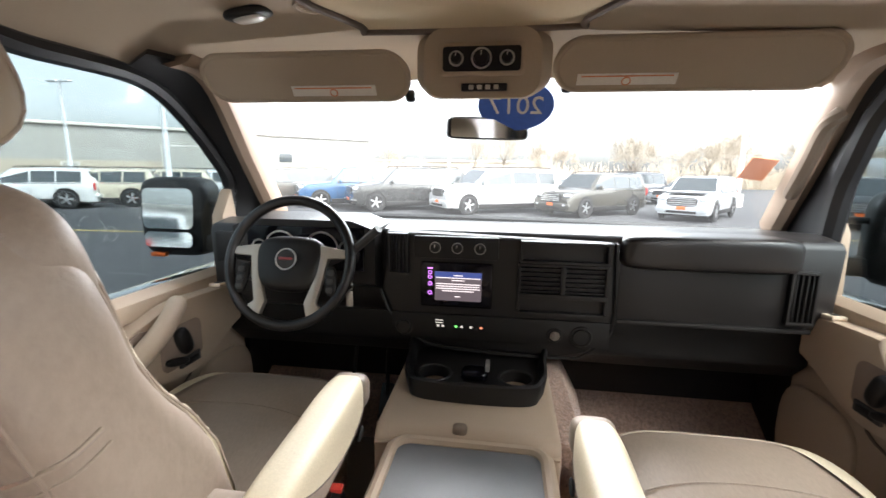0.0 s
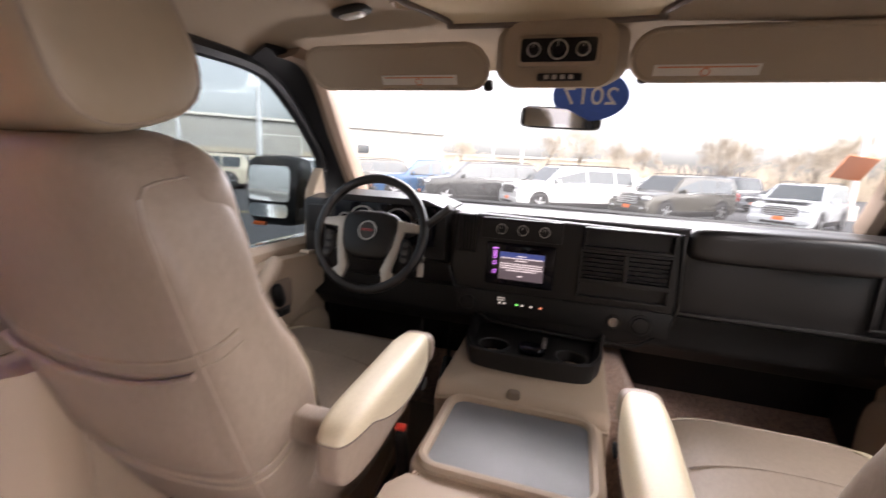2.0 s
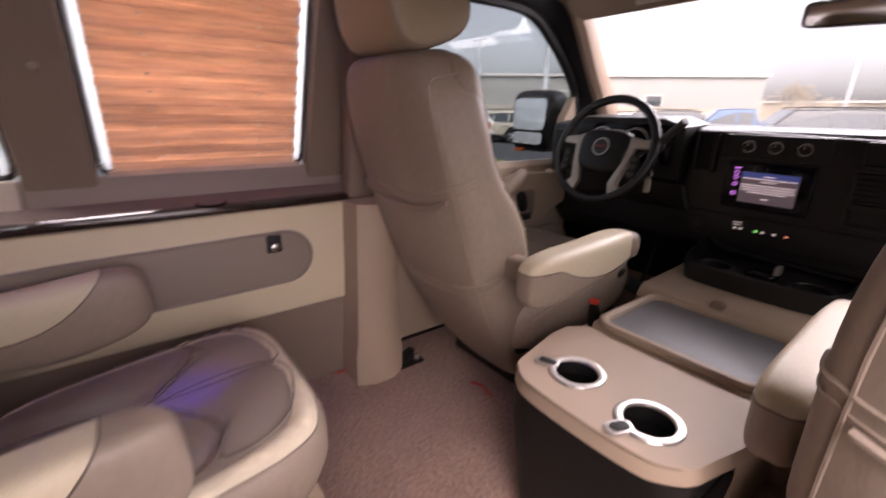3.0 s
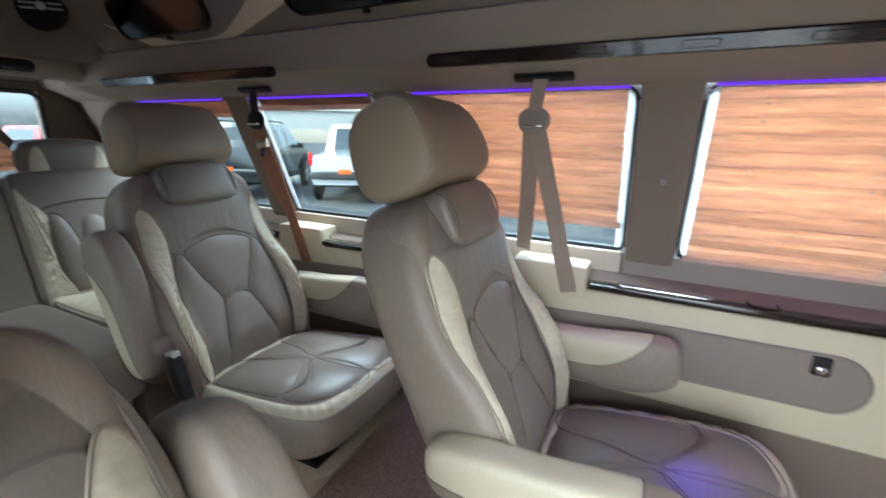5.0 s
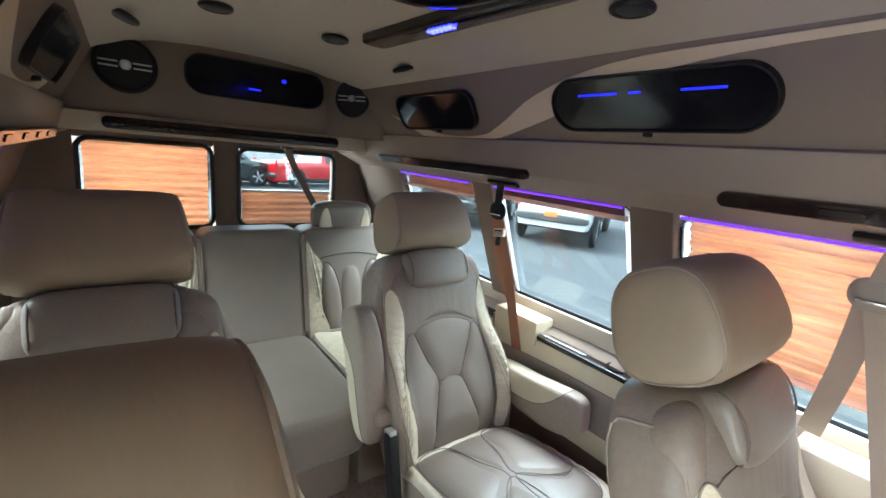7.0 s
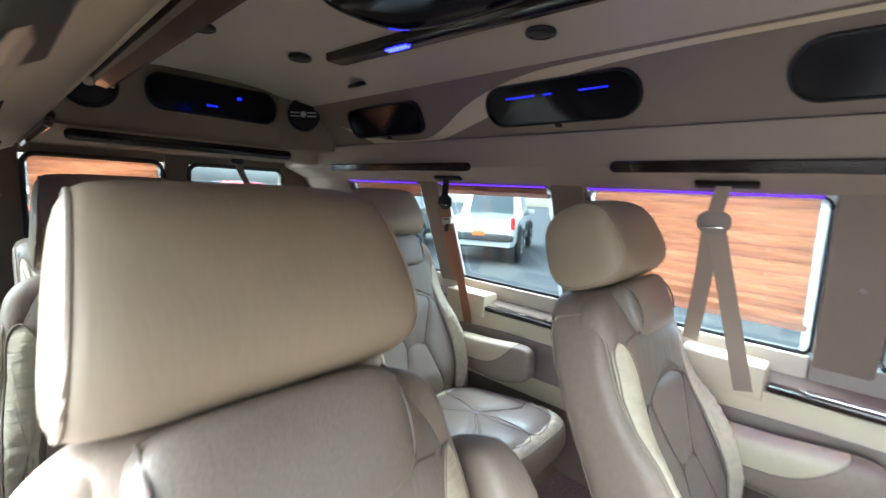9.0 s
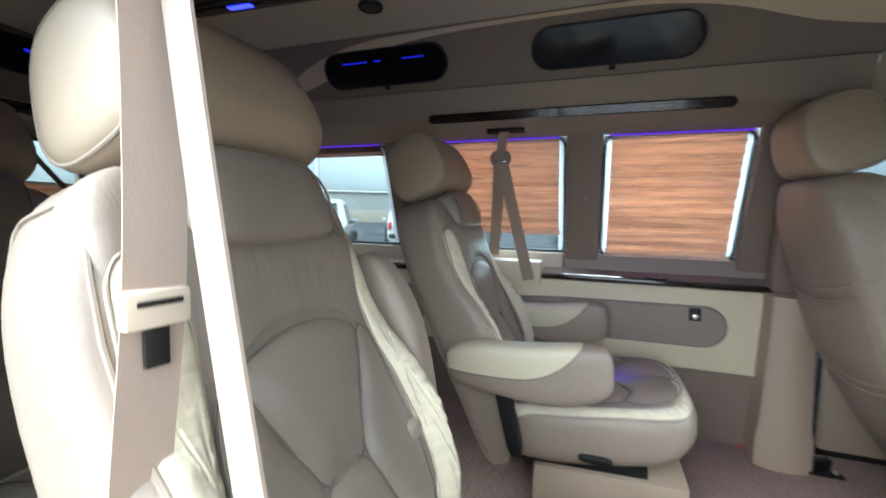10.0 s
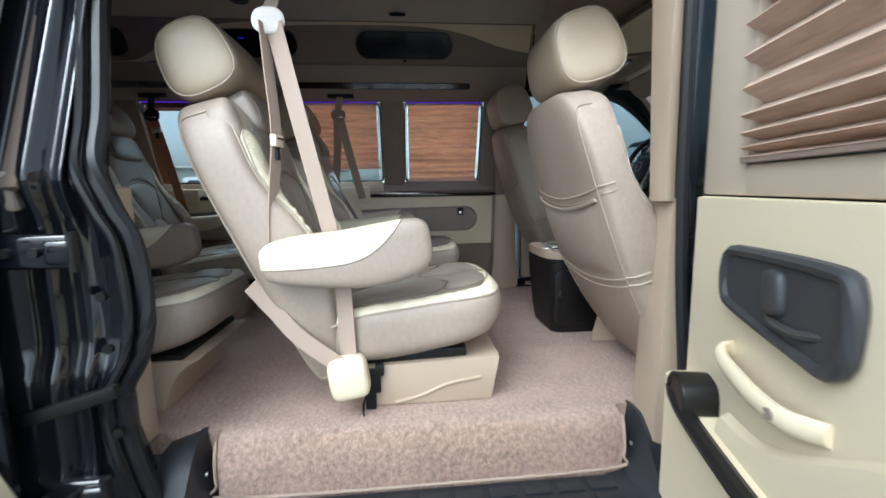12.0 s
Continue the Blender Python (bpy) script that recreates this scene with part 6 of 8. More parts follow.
ohc = thing("overhead_controls", "tan overhead pod with rear air controls and a roof switch", "control panel")
part("pod", loft([[(0.0175 + x * f, y, z + dz) for x, z in rrect(0.30, 0.16, 0.05, 6, 0, 1.255)] for y, f, dz in ((0.86, 1.15, 0.02), (0.80, 1.0, 0.0), (0.785, 0.94, 0.0))]), HEADLINER, ohc)
pl = part("faceplate", loft([[(0.0175 + x, y, z) for x, z in rrect(0.205 - q, 0.074 - q, 0.012, 5, 0, 1.262)] for y, q in ((0.79, 0), (0.778, 0.0), (0.774, 0.008))]), TRIM_TAN, ohc)
part("panel", loft([[(0.0175 + x, y, z) for x, z in rrect(0.185, 0.056, 0.008, 5, 0, 1.262)] for y in (0.776, 0.772)]), BLACK, pl)
for x, r in ((-0.06, 0.014), (0.0, 0.02), (0.06, 0.014)):
    k = part("knob", moved(disc(r * 0.9, 0.02, 1, 20, r * 0.8), pose(0.0175 + x, 0.764, 1.262)), BLACK, pl)
    part("knob_ring", moved(ring(r * 1.12, 0.0024, 1, 28, 6), pose(0.0175 + x, 0.768, 1.262)), SILVER, k)
    part("knob_mark", box(0.0175 + x - 0.0012, 0.0175 + x + 0.0012, 0.7525, 0.7545, 1.262 + r * 0.2, 1.262 + r * 0.75, 0), WHITE_PRINT, k)
part("switch_plate", box(-0.03, 0.08, 0.776, 0.80, 1.19, 1.208, 0.004), CHARCOAL, ohc)
for k in range(4):
    part("switch", box(-0.012 + k * 0.02, 0.0 + k * 0.02, 0.77, 0.78, 1.193, 1.203, 0.002), SILVER, ohc)
rvm = thing("rear_view_mirror", "wide black rear-view mirror on the windscreen", "mirror")
rm = pose(0.025, 1.09, 1.132, 4, 0, 19)
part("housing", moved(pad(0.262, 0.040, 0.068, 7, 8), rm), BLACK, rvm)
part("glass", moved(loft([[(x, -0.0225, z) for x, z in rrect(0.246, 0.056, 0.010, 6)], [(x, -0.0185, z) for x, z in rrect(0.246, 0.056, 0.010, 6)]]), rm), MIRROR, rvm)
part("stalk", tube([(0.03, 1.11, 1.15), (0.035, 1.10, 1.19), (0.035, 1.06, 1.225)], 0.010, 8), BLACK, rvm)
dome = thing("dome_lamp", "oval dome lamp with clear lens in the headliner", "lamp")
part("bezel", moved(pad(0.105, 0.075, 0.024, 3, 8), pose(-0.50, 0.66, 1.338, 8, -8, 0)), CHARCOAL, dome)
part("lens", moved(pad(0.07, 0.045, 0.022, 3, 8), pose(-0.495, 0.655, 1.330, 8, -8, 0)), SILVER, dome)
grille = thing("roof_speaker", "small round tan speaker grille in the headliner", "speaker")
part("rim", moved(ring(0.034, 0.005, 2, 28, 6), pose(-0.35, 0.655, 1.347)), TRIM_TAN, grille)
for k in range(5):
    part("slat", box(-0.374, -0.326, 0.633 + k * 0.011 - 0.002, 0.633 + k * 0.011 + 0.002, 1.344, 1.349, 0.001), TRIM_TAN, grille)


# ---- cabin side fittings ----
def side_panel(y0, y1, label, handle):
    """A cream door-style panel on the left wall with a taupe recess, a dark tray along its top and a chrome-faced handle."""
    p = thing("side_panel", label, "wall panel", group="left wall panels")
    ol = rrect(y1 - y0, 0.312, 0.02, 5, (y0 + y1) / 2, 0.438)
    part("board", prism([(y, z) for y, z in ol], 0, -0.853, -0.836, 0.006), TRIM_CREAM, p)
    rec = [(y1 - 0.215 + 0.076 * math.cos(radians(a)), 0.452 + 0.076 * math.sin(radians(a))) for a in range(90, -91, -15)] + [(y0 + 0.35, 0.372), (y0 + 0.02, 0.362), (y0 + 0.02, 0.508), (y0 + 0.35, 0.522)]
    part("recess", prism(rec, 0, -0.838, -0.832, 0.002), TRIM_TAUPE, p)
    part("recess_edge", tube([(-0.832, a, b) for a, b in rec], 0.004, 6, True), TRIM_TAUPE, p)
    tr = part("tray", box(-0.925, -0.826, y0 + 0.24, y1 - 0.003, 0.598, 0.618, 0.007), WOOD_DARK, p)
    part("tray_well", prism(rrect(0.05, 0.26, 0.02, 6, -0.872, y1 - 0.62), 2, 0.617, 0.6205, 0.001), CHROME, tr, "polished oval tray well")
    part("cup_well", moved(ring(0.034, 0.005, 2, 28, 6), pose(-0.872, y1 - 0.38, 0.618)), GLOSS_BLACK, tr)
    part("ledge_cap", box(-0.935, -0.826, y0, y0 + 0.235, 0.56, 0.665, 0.015), TRIM_CREAM, p)
    if handle:
        h = part("handle", box(-0.836, -0.822, y1 - 0.265, y1 - 0.225, 0.472, 0.522, 0.006), BLACK, p)
        part("handle_flap", moved(pad(0.014, 0.026, 0.022, 3, 5), pose(-0.82, y1 - 0.245, 0.49)), CHROME, h)
    return p


side_panel(-1.06, 0.0, "cream vinyl side panel with taupe recess, handle and dark wood tray", True)
side_panel(-2.10, -1.16, "cream vinyl side panel beside the third-row chair with dark tray", False)
side_panel(-2.95, -2.12, "cream vinyl side panel beside the rear bench", False)


def seat_belt(s, y, label, strands, material, tongue=None, reel=None, out=0.0, fixings=None):
    """A shoulder belt hung from the window header: slot, swivel ring and webbing strands."""
    b = thing("seat_belt", label, "seat belt", group="seat belts")
    part("header_slot", moved(box(-0.012, 0.012, -0.075, 0.075, -0.006, 0.006, 0.003), pose(s * 0.682, y + 0.02, 1.186, 0, s * 28, 0)), BLACK, b)
    part("hanger", ribbon([(s * 0.678, y + 0.015, 1.185), (s * (0.688 + 0.7 * out), y + 0.003, 1.12), (s * (0.69 + out), y, 1.09)], 0.036, (0, 1, 0.1)), fixings or material, b)
    rg = part("swivel_ring", moved(pad(0.014, 0.085, 0.068, 2.3, 8), pose(s * (0.692 + out), y, 1.082)), fixings or (TRIM_TAUPE if s < 0 else WHITE_PRINT), b)
    part("ring_slot", box(s * (0.681 + out) - 0.005, s * (0.681 + out) + 0.005, y - 0.026, y + 0.026, 1.066, 1.072, 0.002), CHROME, rg)
    for pts, across in strands:
        part("strap", ribbon(smooth_line(pts, 5), 0.047, across), material, b)
    if tongue:
        t = part("tongue", moved(box(-0.009, 0.009, -0.026, 0.026, -0.016, 0.016, 0.005), tongue), SILL_TAN, b)
        part("tongue_slot", moved(box(-0.0105, 0.0105, -0.018, 0.018, 0.003, 0.008, 0.001), tongue), CHARCOAL, t)
        part("tongue_blade", moved(box(-0.003, 0.003, -0.010, 0.010, -0.05, -0.015, 0.002), tongue), CHARCOAL, t)
    if reel:
        part("reel_cover", reel, TRIM_CREAM, b, "cream plastic belt end cover")
    return b


seat_belt(-1, -0.981, "tan seat belt hanging beside the half-open blind", [
    ([(-0.69, -0.985, 1.075), (-0.77, -1.005, 0.90), (-0.90, -1.045, 0.68)], (0, 1, -0.1)),
    ([(-0.688, -0.975, 1.075), (-0.76, -0.93, 0.85), (-0.80, -0.87, 0.59)], (0, 1, 0.3))], BELT_TAN)
seat_belt(-1, -2.015, "rust seat belt on a black hanger beside the third-row chair", [
    ([(-0.69, -2.02, 1.075), (-0.76, -2.035, 0.86), (-0.86, -2.05, 0.70)], (0, 1, 0.3)),
    ([(-0.688, -2.01, 1.075), (-0.77, -1.985, 0.80), (-0.83, -1.955, 0.515)], (0, 1, 0.3))], BELT_RUST,
    tongue=pose(-0.705, -2.005, 1.0, 10, -15, 0), fixings=CHARCOAL)
seat_belt(1, -0.955, "tan seat belt across the captain chair at the side door", [
    ([(0.730, -0.966, 1.075), (0.733, -0.960, 0.95), (0.745, -0.950, 0.79), (0.752, -0.968, 0.60), (0.757, -0.975, 0.44)], (1, -0.3, 0)),
    ([(0.735, -1.05, 0.385), (0.752, -0.985, 0.315), (0.772, -0.92, 0.245), (0.785, -0.83, 0.175), (0.775, -0.79, 0.14)], (0, 0.5, 1)),
    ([(0.730, -0.942, 1.075), (0.745, -0.888, 0.83), (0.757, -0.825, 0.55), (0.762, -0.795, 0.40), (0.768, -0.785, 0.17)], (0.3, 1, 0.25))], BELT_TAN,
    tongue=pose(0.747, -0.948, 0.775, 0, 0, -98), reel=moved(pad(0.07, 0.11, 0.12, 4.5, 10), pose(0.780, -0.785, 0.122, 8, 0, 0)), out=0.038)
seat_belt(1, -2.17, "rust seat belt beside the third-row chair", [
    ([(0.69, -2.17, 1.075), (0.78, -2.09, 0.80), (0.83, -2.02, 0.56)], (0, 1, 0.3))], BELT_TAN,
    tongue=pose(0.72, -2.15, 0.98, 10, 15, 0))
hang = thing("rear_belt", "dark seat belt hanging across the rear window", "seat belt")
part("strap", ribbon(smooth_line([(-0.30, -3.30, 1.235), (-0.34, -3.28, 1.12), (-0.42, -3.05, 0.86)], 5), 0.045, (1, 0.2, 0.2)), HEADLINER_DARK, hang)
part("guide", moved(pad(0.07, 0.03, 0.04, 3, 6), pose(-0.30, -3.31, 1.24)), CHARCOAL, hang)

# ---- side doorway on the right ----
jamb = tagged(new("door_frame"), "black painted side doorway with rubber seal and hinge straps", "door frame", kind="structure")


def lean_in(z):
    """How far the body side has leaned inwards at a height."""
    return 0.37 * max(0.0, z - 0.68)


SEAL_FRONT = [(-0.25, 0.125), (0.11, 0.104), (0.39, 0.080), (0.63, 0.068), (0.85, 0.064), (1.05, 0.062), (1.30, 0.060)]
part("seal", tube(smooth_line([(0.942, y, z) for z, y in SEAL_FRONT], 6), 0.0145, 8), RUBBER, jamb)
SEAL_REAR = [(-0.30, -1.17), (-0.086, -1.245), (0.067, -1.281), (0.182, -1.282), (0.278, -1.234), (0.386, -1.214), (0.532, -1.225), (0.609, -1.259), (0.697, -1.29), (0.817, -1.297), (1.046, -1.325), (1.30, -1.35)]
part("seal", tube(smooth_line([(0.93 - lean_in(z), y, z) for z, y in SEAL_REAR], 6), 0.019, 8), RUBBER, jamb)
part("seal_lip", tube(smooth_line([(0.958 - lean_in(z), y - 0.022, z) for z, y in SEAL_REAR], 6), 0.009, 6), RUBBER, jamb)
part("front_jamb", loft([[(0.90, y + 0.006, z), (0.934, y - 0.002, z), (0.938, y + 0.04, z), (0.925, y + 0.05, z), (0.930, 0.26, z), (0.86, 0.26, z)] for z, y in SEAL_FRONT]), BLACK_PAINT, jamb)


def jamb_profile(z):
    """Depth lines of the rear jamb: pressed ribs that follow the seal near it and run straight further out."""
    lean = lean_in(z)
    y = lerp(SEAL_REAR, z) - 0.012
    far = -1.265
    line = [(0.87, y), (0.945, y - 0.004), (0.955, y - 0.022), (0.945, y - 0.034), (0.955, 0.5 * (y + far) - 0.055), (0.978, far - 0.07), (0.972, far - 0.085), (0.965, far - 0.10), (0.985, far - 0.112), (1.0, far - 0.125), (0.995, far - 0.145), (0.988, far - 0.165), (1.005, far - 0.18), (1.005, far - 0.30), (0.87, far - 0.30)]
    shelf = 0.016 * math.tanh((0.27 - z) / 0.035) + 0.014 * math.tanh((z - 0.62) / 0.04) - 0.010 * math.tanh((z - 0.02) / 0.03)
    line = [(x + (shelf if 3 < i < 13 else 0.0), q) for i, (x, q) in enumerate(line)]
    return [(v.x - lean, v.y) for v in smooth_line([(x, q, 0) for x, q in line], 4)]


zs = [-0.38 + 0.015 * i for i in range(113)]
part("rear_jamb", loft([[(x, y, z) for x, y in jamb_profile(z)] for z in zs]), BLACK_PAINT, jamb)
part("rear_post", box(0.80, 0.875, -1.36, -1.29, 0.0, 0.66, 0.012), TRIM_TAN, jamb, "tan trim behind the seal")
part("roof_rail", box(0.70, 0.80, -1.30, 0.20, 1.20, 1.28, 0.02), BLACK_PAINT, jamb)
for z in (0.527, -0.02):
    hg = part("hinge", join(box(0.985, 1.012, -1.47, -1.30, z - 0.036, z + 0.036, 0.010, 3), box(0.990, 1.026, -1.345, -1.290, z - 0.026, z + 0.026, 0.012, 3)), BLACK_PAINT, jamb)
    for q in (-1.42, -1.365):
        part("hinge_bolt", moved(disc(0.010, 0.010, 0, 10), pose(1.016, q, z)), CHARCOAL, hg)
    part("hinge_pin", moved(disc(0.011, 0.082, 2, 14), pose(1.014, -1.292, z)), CHARCOAL, hg)
part("door_check", moved(box(-0.012, 0.012, -0.19, 0.03, -0.014, 0.014, 0.003), pose(1.0, -1.28, 0.21, 16, 0, 0)), CHARCOAL, jamb)
for z in (0.42, 0.10, 0.30):
    part("bolt", moved(disc(0.011, 0.012, 0, 10), pose(0.962, -1.285, z)), CHARCOAL, jamb)
# entrance step
# Lighter, bluish black: skylight on the tread is mixed into the colour.
STEP_BLACK = mat("black_step_plastic", (0.020, 0.022, 0.026), 0.33, var=0.15, scale=6, fine=500, bump=0.15)
step = tagged(new("doorstep"), "black ribbed plastic step well below the carpet edge", "step", kind="structure")
part("riser", prism([(0.76, -0.19), (0.860, -0.19), (0.864, -0.10), (0.863, -0.055), (0.858, -0.030), (0.848, -0.014), (0.832, -0.004), (0.81, 0.001), (0.76, 0.002)], 1, -1.128, -0.012, 0.003), CARPET, step, "carpeted riser")
part("carpet_binding", tube(smooth_line([(0.850, -1.128, -0.006), (0.866, -1.128, -0.05), (0.868, -1.128, -0.12), (0.868, -1.10, -0.158), (0.868, -0.55, -0.164), (0.868, -0.05, -0.158), (0.868, -0.012, -0.12), (0.866, -0.012, -0.05), (0.850, -0.012, -0.006)], 6), 0.0045, 6), BELT_TAN, step)
part("tread", box(0.86, 1.0, -1.22, 0.10, -0.22, -0.178, 0.01), STEP_BLACK, step)
for i in range(11):
    for k in range(2):
        part("rib", box(0.885 + k * 0.055, 0.925 + k * 0.055, -1.06 + i * 0.093, -0.985 + i * 0.093, -0.180, -0.172, 0.003), STEP_BLACK, step)


for y0, y1, k in ((-1.262, -1.125, -1), (-0.015, 0.095, 1)):
    flank, brim = (y0, y1) if k < 0 else (y1, y0)
    outline = lambda x, top: [(x, flank, -0.24), (x, brim + k * -0.045, -0.24), (x, brim + k * -0.045, -0.178), (x, brim + k * 0.006, -0.168), (x, brim + k * 0.030, -0.168 + 0.35 * (top + 0.168)), (x, brim + k * 0.045, top), (x, flank, top - 0.03)]
    part("corner", loft([outline(x, top) for x, top in ((0.79, 0.006), (0.845, 0.004), (0.865, -0.006), (0.90, -0.035), (0.94, -0.085), (1.0, -0.16))]), STEP_BLACK, step)
    part("corner_screw", moved(disc(0.006, 0.004, 1, 10), pose(0.86, brim + k * 0.028, -0.09)), SILVER, step)

# the opened side door
door = tagged(new("door_3"), "open black side door with cream lining, pleated blind and grab handle", "door", kind="structure")
DY = 0.135
part("shell", join(box(0.955, 1.74, DY + 0.03, DY + 0.085, -0.35, 0.66, 0.015), box(0.955, 1.05, DY + 0.03, DY + 0.085, 0.66, 1.25, 0.01), box(1.64, 1.74, DY + 0.03, DY + 0.085, 0.66, 1.25, 0.01), box(0.955, 1.74, DY + 0.03, DY + 0.085, 1.21, 1.30, 0.01)), BLACK_PAINT, door)
part("hinge_edge", box(0.868, 0.890, DY + 0.004, DY + 0.07, -0.33, 1.22, 0.008), RUBBER, door)
for ins in (box(0.880, 1.055, DY, DY + 0.032, 0.615, 1.24, 0.012), box(1.62, 1.73, DY, DY + 0.032, 0.615, 1.24, 0.012), box(1.05, 1.63, DY, DY + 0.032, 0.615, 0.688, 0.012), box(1.05, 1.63, DY, DY + 0.032, 1.20, 1.24, 0.012)):
    part("window_surround", ins, SILL_TAN, door)
part("lining", box(0.878, 1.73, DY - 0.012, DY + 0.03, -0.30, 0.612, 0.01), TRIM_CREAM, door)
rec = [(1.077, 0.487), (1.122, 0.496), (1.322, 0.501), (1.362, 0.481), (1.364, 0.378), (1.337, 0.338), (1.292, 0.339), (1.102, 0.369), (1.067, 0.394), (1.062, 0.454)]
rim_ol = smooth_loop(rec, 5)
HANDLE_GREY = mat("slate_grey_plastic", (0.040, 0.042, 0.046), 0.42, var=0.1, scale=6, fine=600, bump=0.15)
bz = part("handle_bezel", join(tube([(x, DY - 0.024, z) for x, z in rim_ol], 0.0145, 8, True), prism(rim_ol, 1, DY - 0.013, DY - 0.010, 0)), HANDLE_GREY, door)
cx_, cz_ = 1.217, 0.416
part("recess_pan", loft([[(cx_ + (x - cx_) * f, DY - 0.014 + h, cz_ + (z - cz_) * f) for x, z in rim_ol] for f, h in ((0.97, -0.016), (0.88, -0.010), (0.80, 0.0005), (0.6, 0.001))]), HANDLE_GREY, bz)
cup_ol = smooth_loop([(1.177, 0.456), (1.222, 0.474), (1.297, 0.472), (1.327, 0.439), (1.317, 0.382), (1.272, 0.37), (1.212, 0.386), (1.182, 0.409)], 5)
part("finger_cup", tube([(x, DY - 0.016, z) for x, z in cup_ol], 0.007, 8, True), HANDLE_GREY, bz)
part("lever", moved(pad(0.052, 0.034, 0.090, 3.4, 8), pose(1.222, DY - 0.028, 0.436, 0, -8, 0)), HANDLE_GREY, bz)
part("lever", tube(smooth_line([(1.207, DY - 0.026, 0.387), (1.232, DY - 0.036, 0.379), (1.282, DY - 0.036, 0.379), (1.322, DY - 0.022, 0.389)], 5), 0.009, 8), GREY_SOFT, bz)
part("lock_slot", box(1.134, 1.156, DY - 0.020, DY - 0.012, 0.392, 0.448, 0.004), BLACK, bz)
part("lock_slide", box(1.137, 1.153, DY - 0.030, DY - 0.018, 0.414, 0.432, 0.004), HANDLE_GREY, bz)
grip = smooth_line([(1.085, DY - 0.010, 0.264), (1.089, DY - 0.036, 0.259), (1.115, DY - 0.046, 0.246), (1.175, DY - 0.050, 0.234), (1.235, DY - 0.050, 0.225), (1.295, DY - 0.044, 0.224), (1.34, DY - 0.010, 0.23)], 6)
gh = part("grab_handle", loft([[p + Vector((0, 0.013 * math.cos(a), 0.021 * (0.8 + 0.25 * min(1.0, i / 20)) * math.sin(a))) for a in [2 * math.pi * k / 14 for k in range(14)]] for i, p in enumerate(grip)]), TRIM_CREAM, door)
# Thin disc on the surface; its darker colour stands for the hole's shade.
part("screw_cup", moved(disc(0.011, 0.004, 1, 16), pose(1.277, DY - 0.0595, 0.225)), TRIM_TAUPE, gh, "flat taupe disc in place of a shaded screw hole")
pk = part("map_pocket", loft([[(x, DY - d, z) for x, z in ((0.885, -0.30), (0.885, zt), (0.97, zt), (1.03, zt - 0.032), (1.10, zt - 0.044), (1.28, zt - 0.052), (1.70, zt - 0.06), (1.70, -0.30))] for d, zt in ((0.0, 0.100), (0.052, 0.096), (0.062, 0.086))]), TRIM_CREAM, door)
part("pocket_rim", tube(smooth_line([(0.975, DY - 0.070, 0.122), (0.968, DY - 0.073, 0.090), (1.01, DY - 0.075, 0.064), (1.10, DY - 0.075, 0.050), (1.28, DY - 0.075, 0.040), (1.68, DY - 0.075, 0.03)], 6), 0.020, 8), CHARCOAL, pk, "black rubber pocket edge")
hook = [(0.955, 0.065), (0.958, 0.115), (0.983, 0.147), (1.026, 0.141), (1.047, 0.115), (1.048, 0.055), (1.021, 0.043), (1.014, 0.08), (0.996, 0.093), (0.983, 0.063)]
part("pocket_end", prism(smooth_loop(hook, 4), 1, DY - 0.088, DY - 0.006, 0.012, 3), CHARCOAL, pk)
bulge = smooth_line([(1.09, DY, 0.105), (1.20, DY, 0.115), (1.32, DY, 0.18), (1.45, DY, 0.27), (1.72, DY, 0.42)], 6)
part("lining_bulge", loft([[(p.x, DY - 0.014 - d, p.z - q) for d, q in ((0.0, 0.0), (0.018, 0.012), (0.026, 0.05), (0.026, p.z + 0.28), (0.0, p.z + 0.28))] for p in bulge]), TRIM_CREAM, door)
zig = []
for i in range(19):
    k = i / 18
    zig.append((0.004 if i % 2 else -0.034 - 0.004 * k, 0.702 + 0.50 * (0.35 * k + 0.65 * k * k) if k < 0.35 else 0.702 + 0.0945 + 0.405 * (k - 0.35) / 0.65))
zz = zig + [(d + 0.002, h) for d, h in reversed(zig)]
part("blind", loft([[(x, DY + 0.02 + d, h) for d, h in zz] for x in (1.045, 1.63)]), BLIND, door, smooth=False)
part("blind_bottom_rail", box(1.05, 1.62, DY - 0.012, DY + 0.02, 0.690, 0.703, 0.003), BELT_TAN, door)
pane = part("pane", box(1.04, 1.65, DY + 0.05, DY + 0.054, 0.66, 1.22, 0), TINT, door, smooth=False)
pane.visible_shadow = False
# the leaf hangs on outside hinges and stands a little short of square to the body
swing = Matrix.Translation((1.11, -0.005, 0.642)) @ Matrix.Rotation(radians(-14), 4, "Z") @ Matrix.Diagonal((0.93, 0.85, 0.755, 1)) @ Matrix.Translation((-0.907, -0.123, -0.642))
for piece in door.children_recursive:
    piece.data.transform(swing)
for z in (0.42, 0.06):
    hg = part("hinge", join(box(0.925, 0.955, 0.12, 0.20, z - 0.045, z + 0.045, 0.01, 3), moved(box(-0.02, 0.17, -0.010, 0.010, -0.03, 0.03, 0.008, 3), pose(0.955, 0.150, z, 0, 0, -42))), BLACK_PAINT, jamb)
    for q in (-0.022, 0.022):
        part("hinge_bolt", moved(disc(0.009, 0.012, 0, 8), pose(0.956, 0.150, z + q)), BRASS, hg, "zinc-yellow bolt head")
door4 = tagged(new("door_4"), "opened rear half of the side door, folded back along the body", "door", kind="structure")
fold = [(1.03, -2.0), (1.03, -1.455), (1.04, -1.440), (1.058, -1.438), (1.066, -1.450), (1.060, -1.468), (1.068, -1.485), (1.088, -1.488), (1.094, -1.505), (1.09, -2.0)]
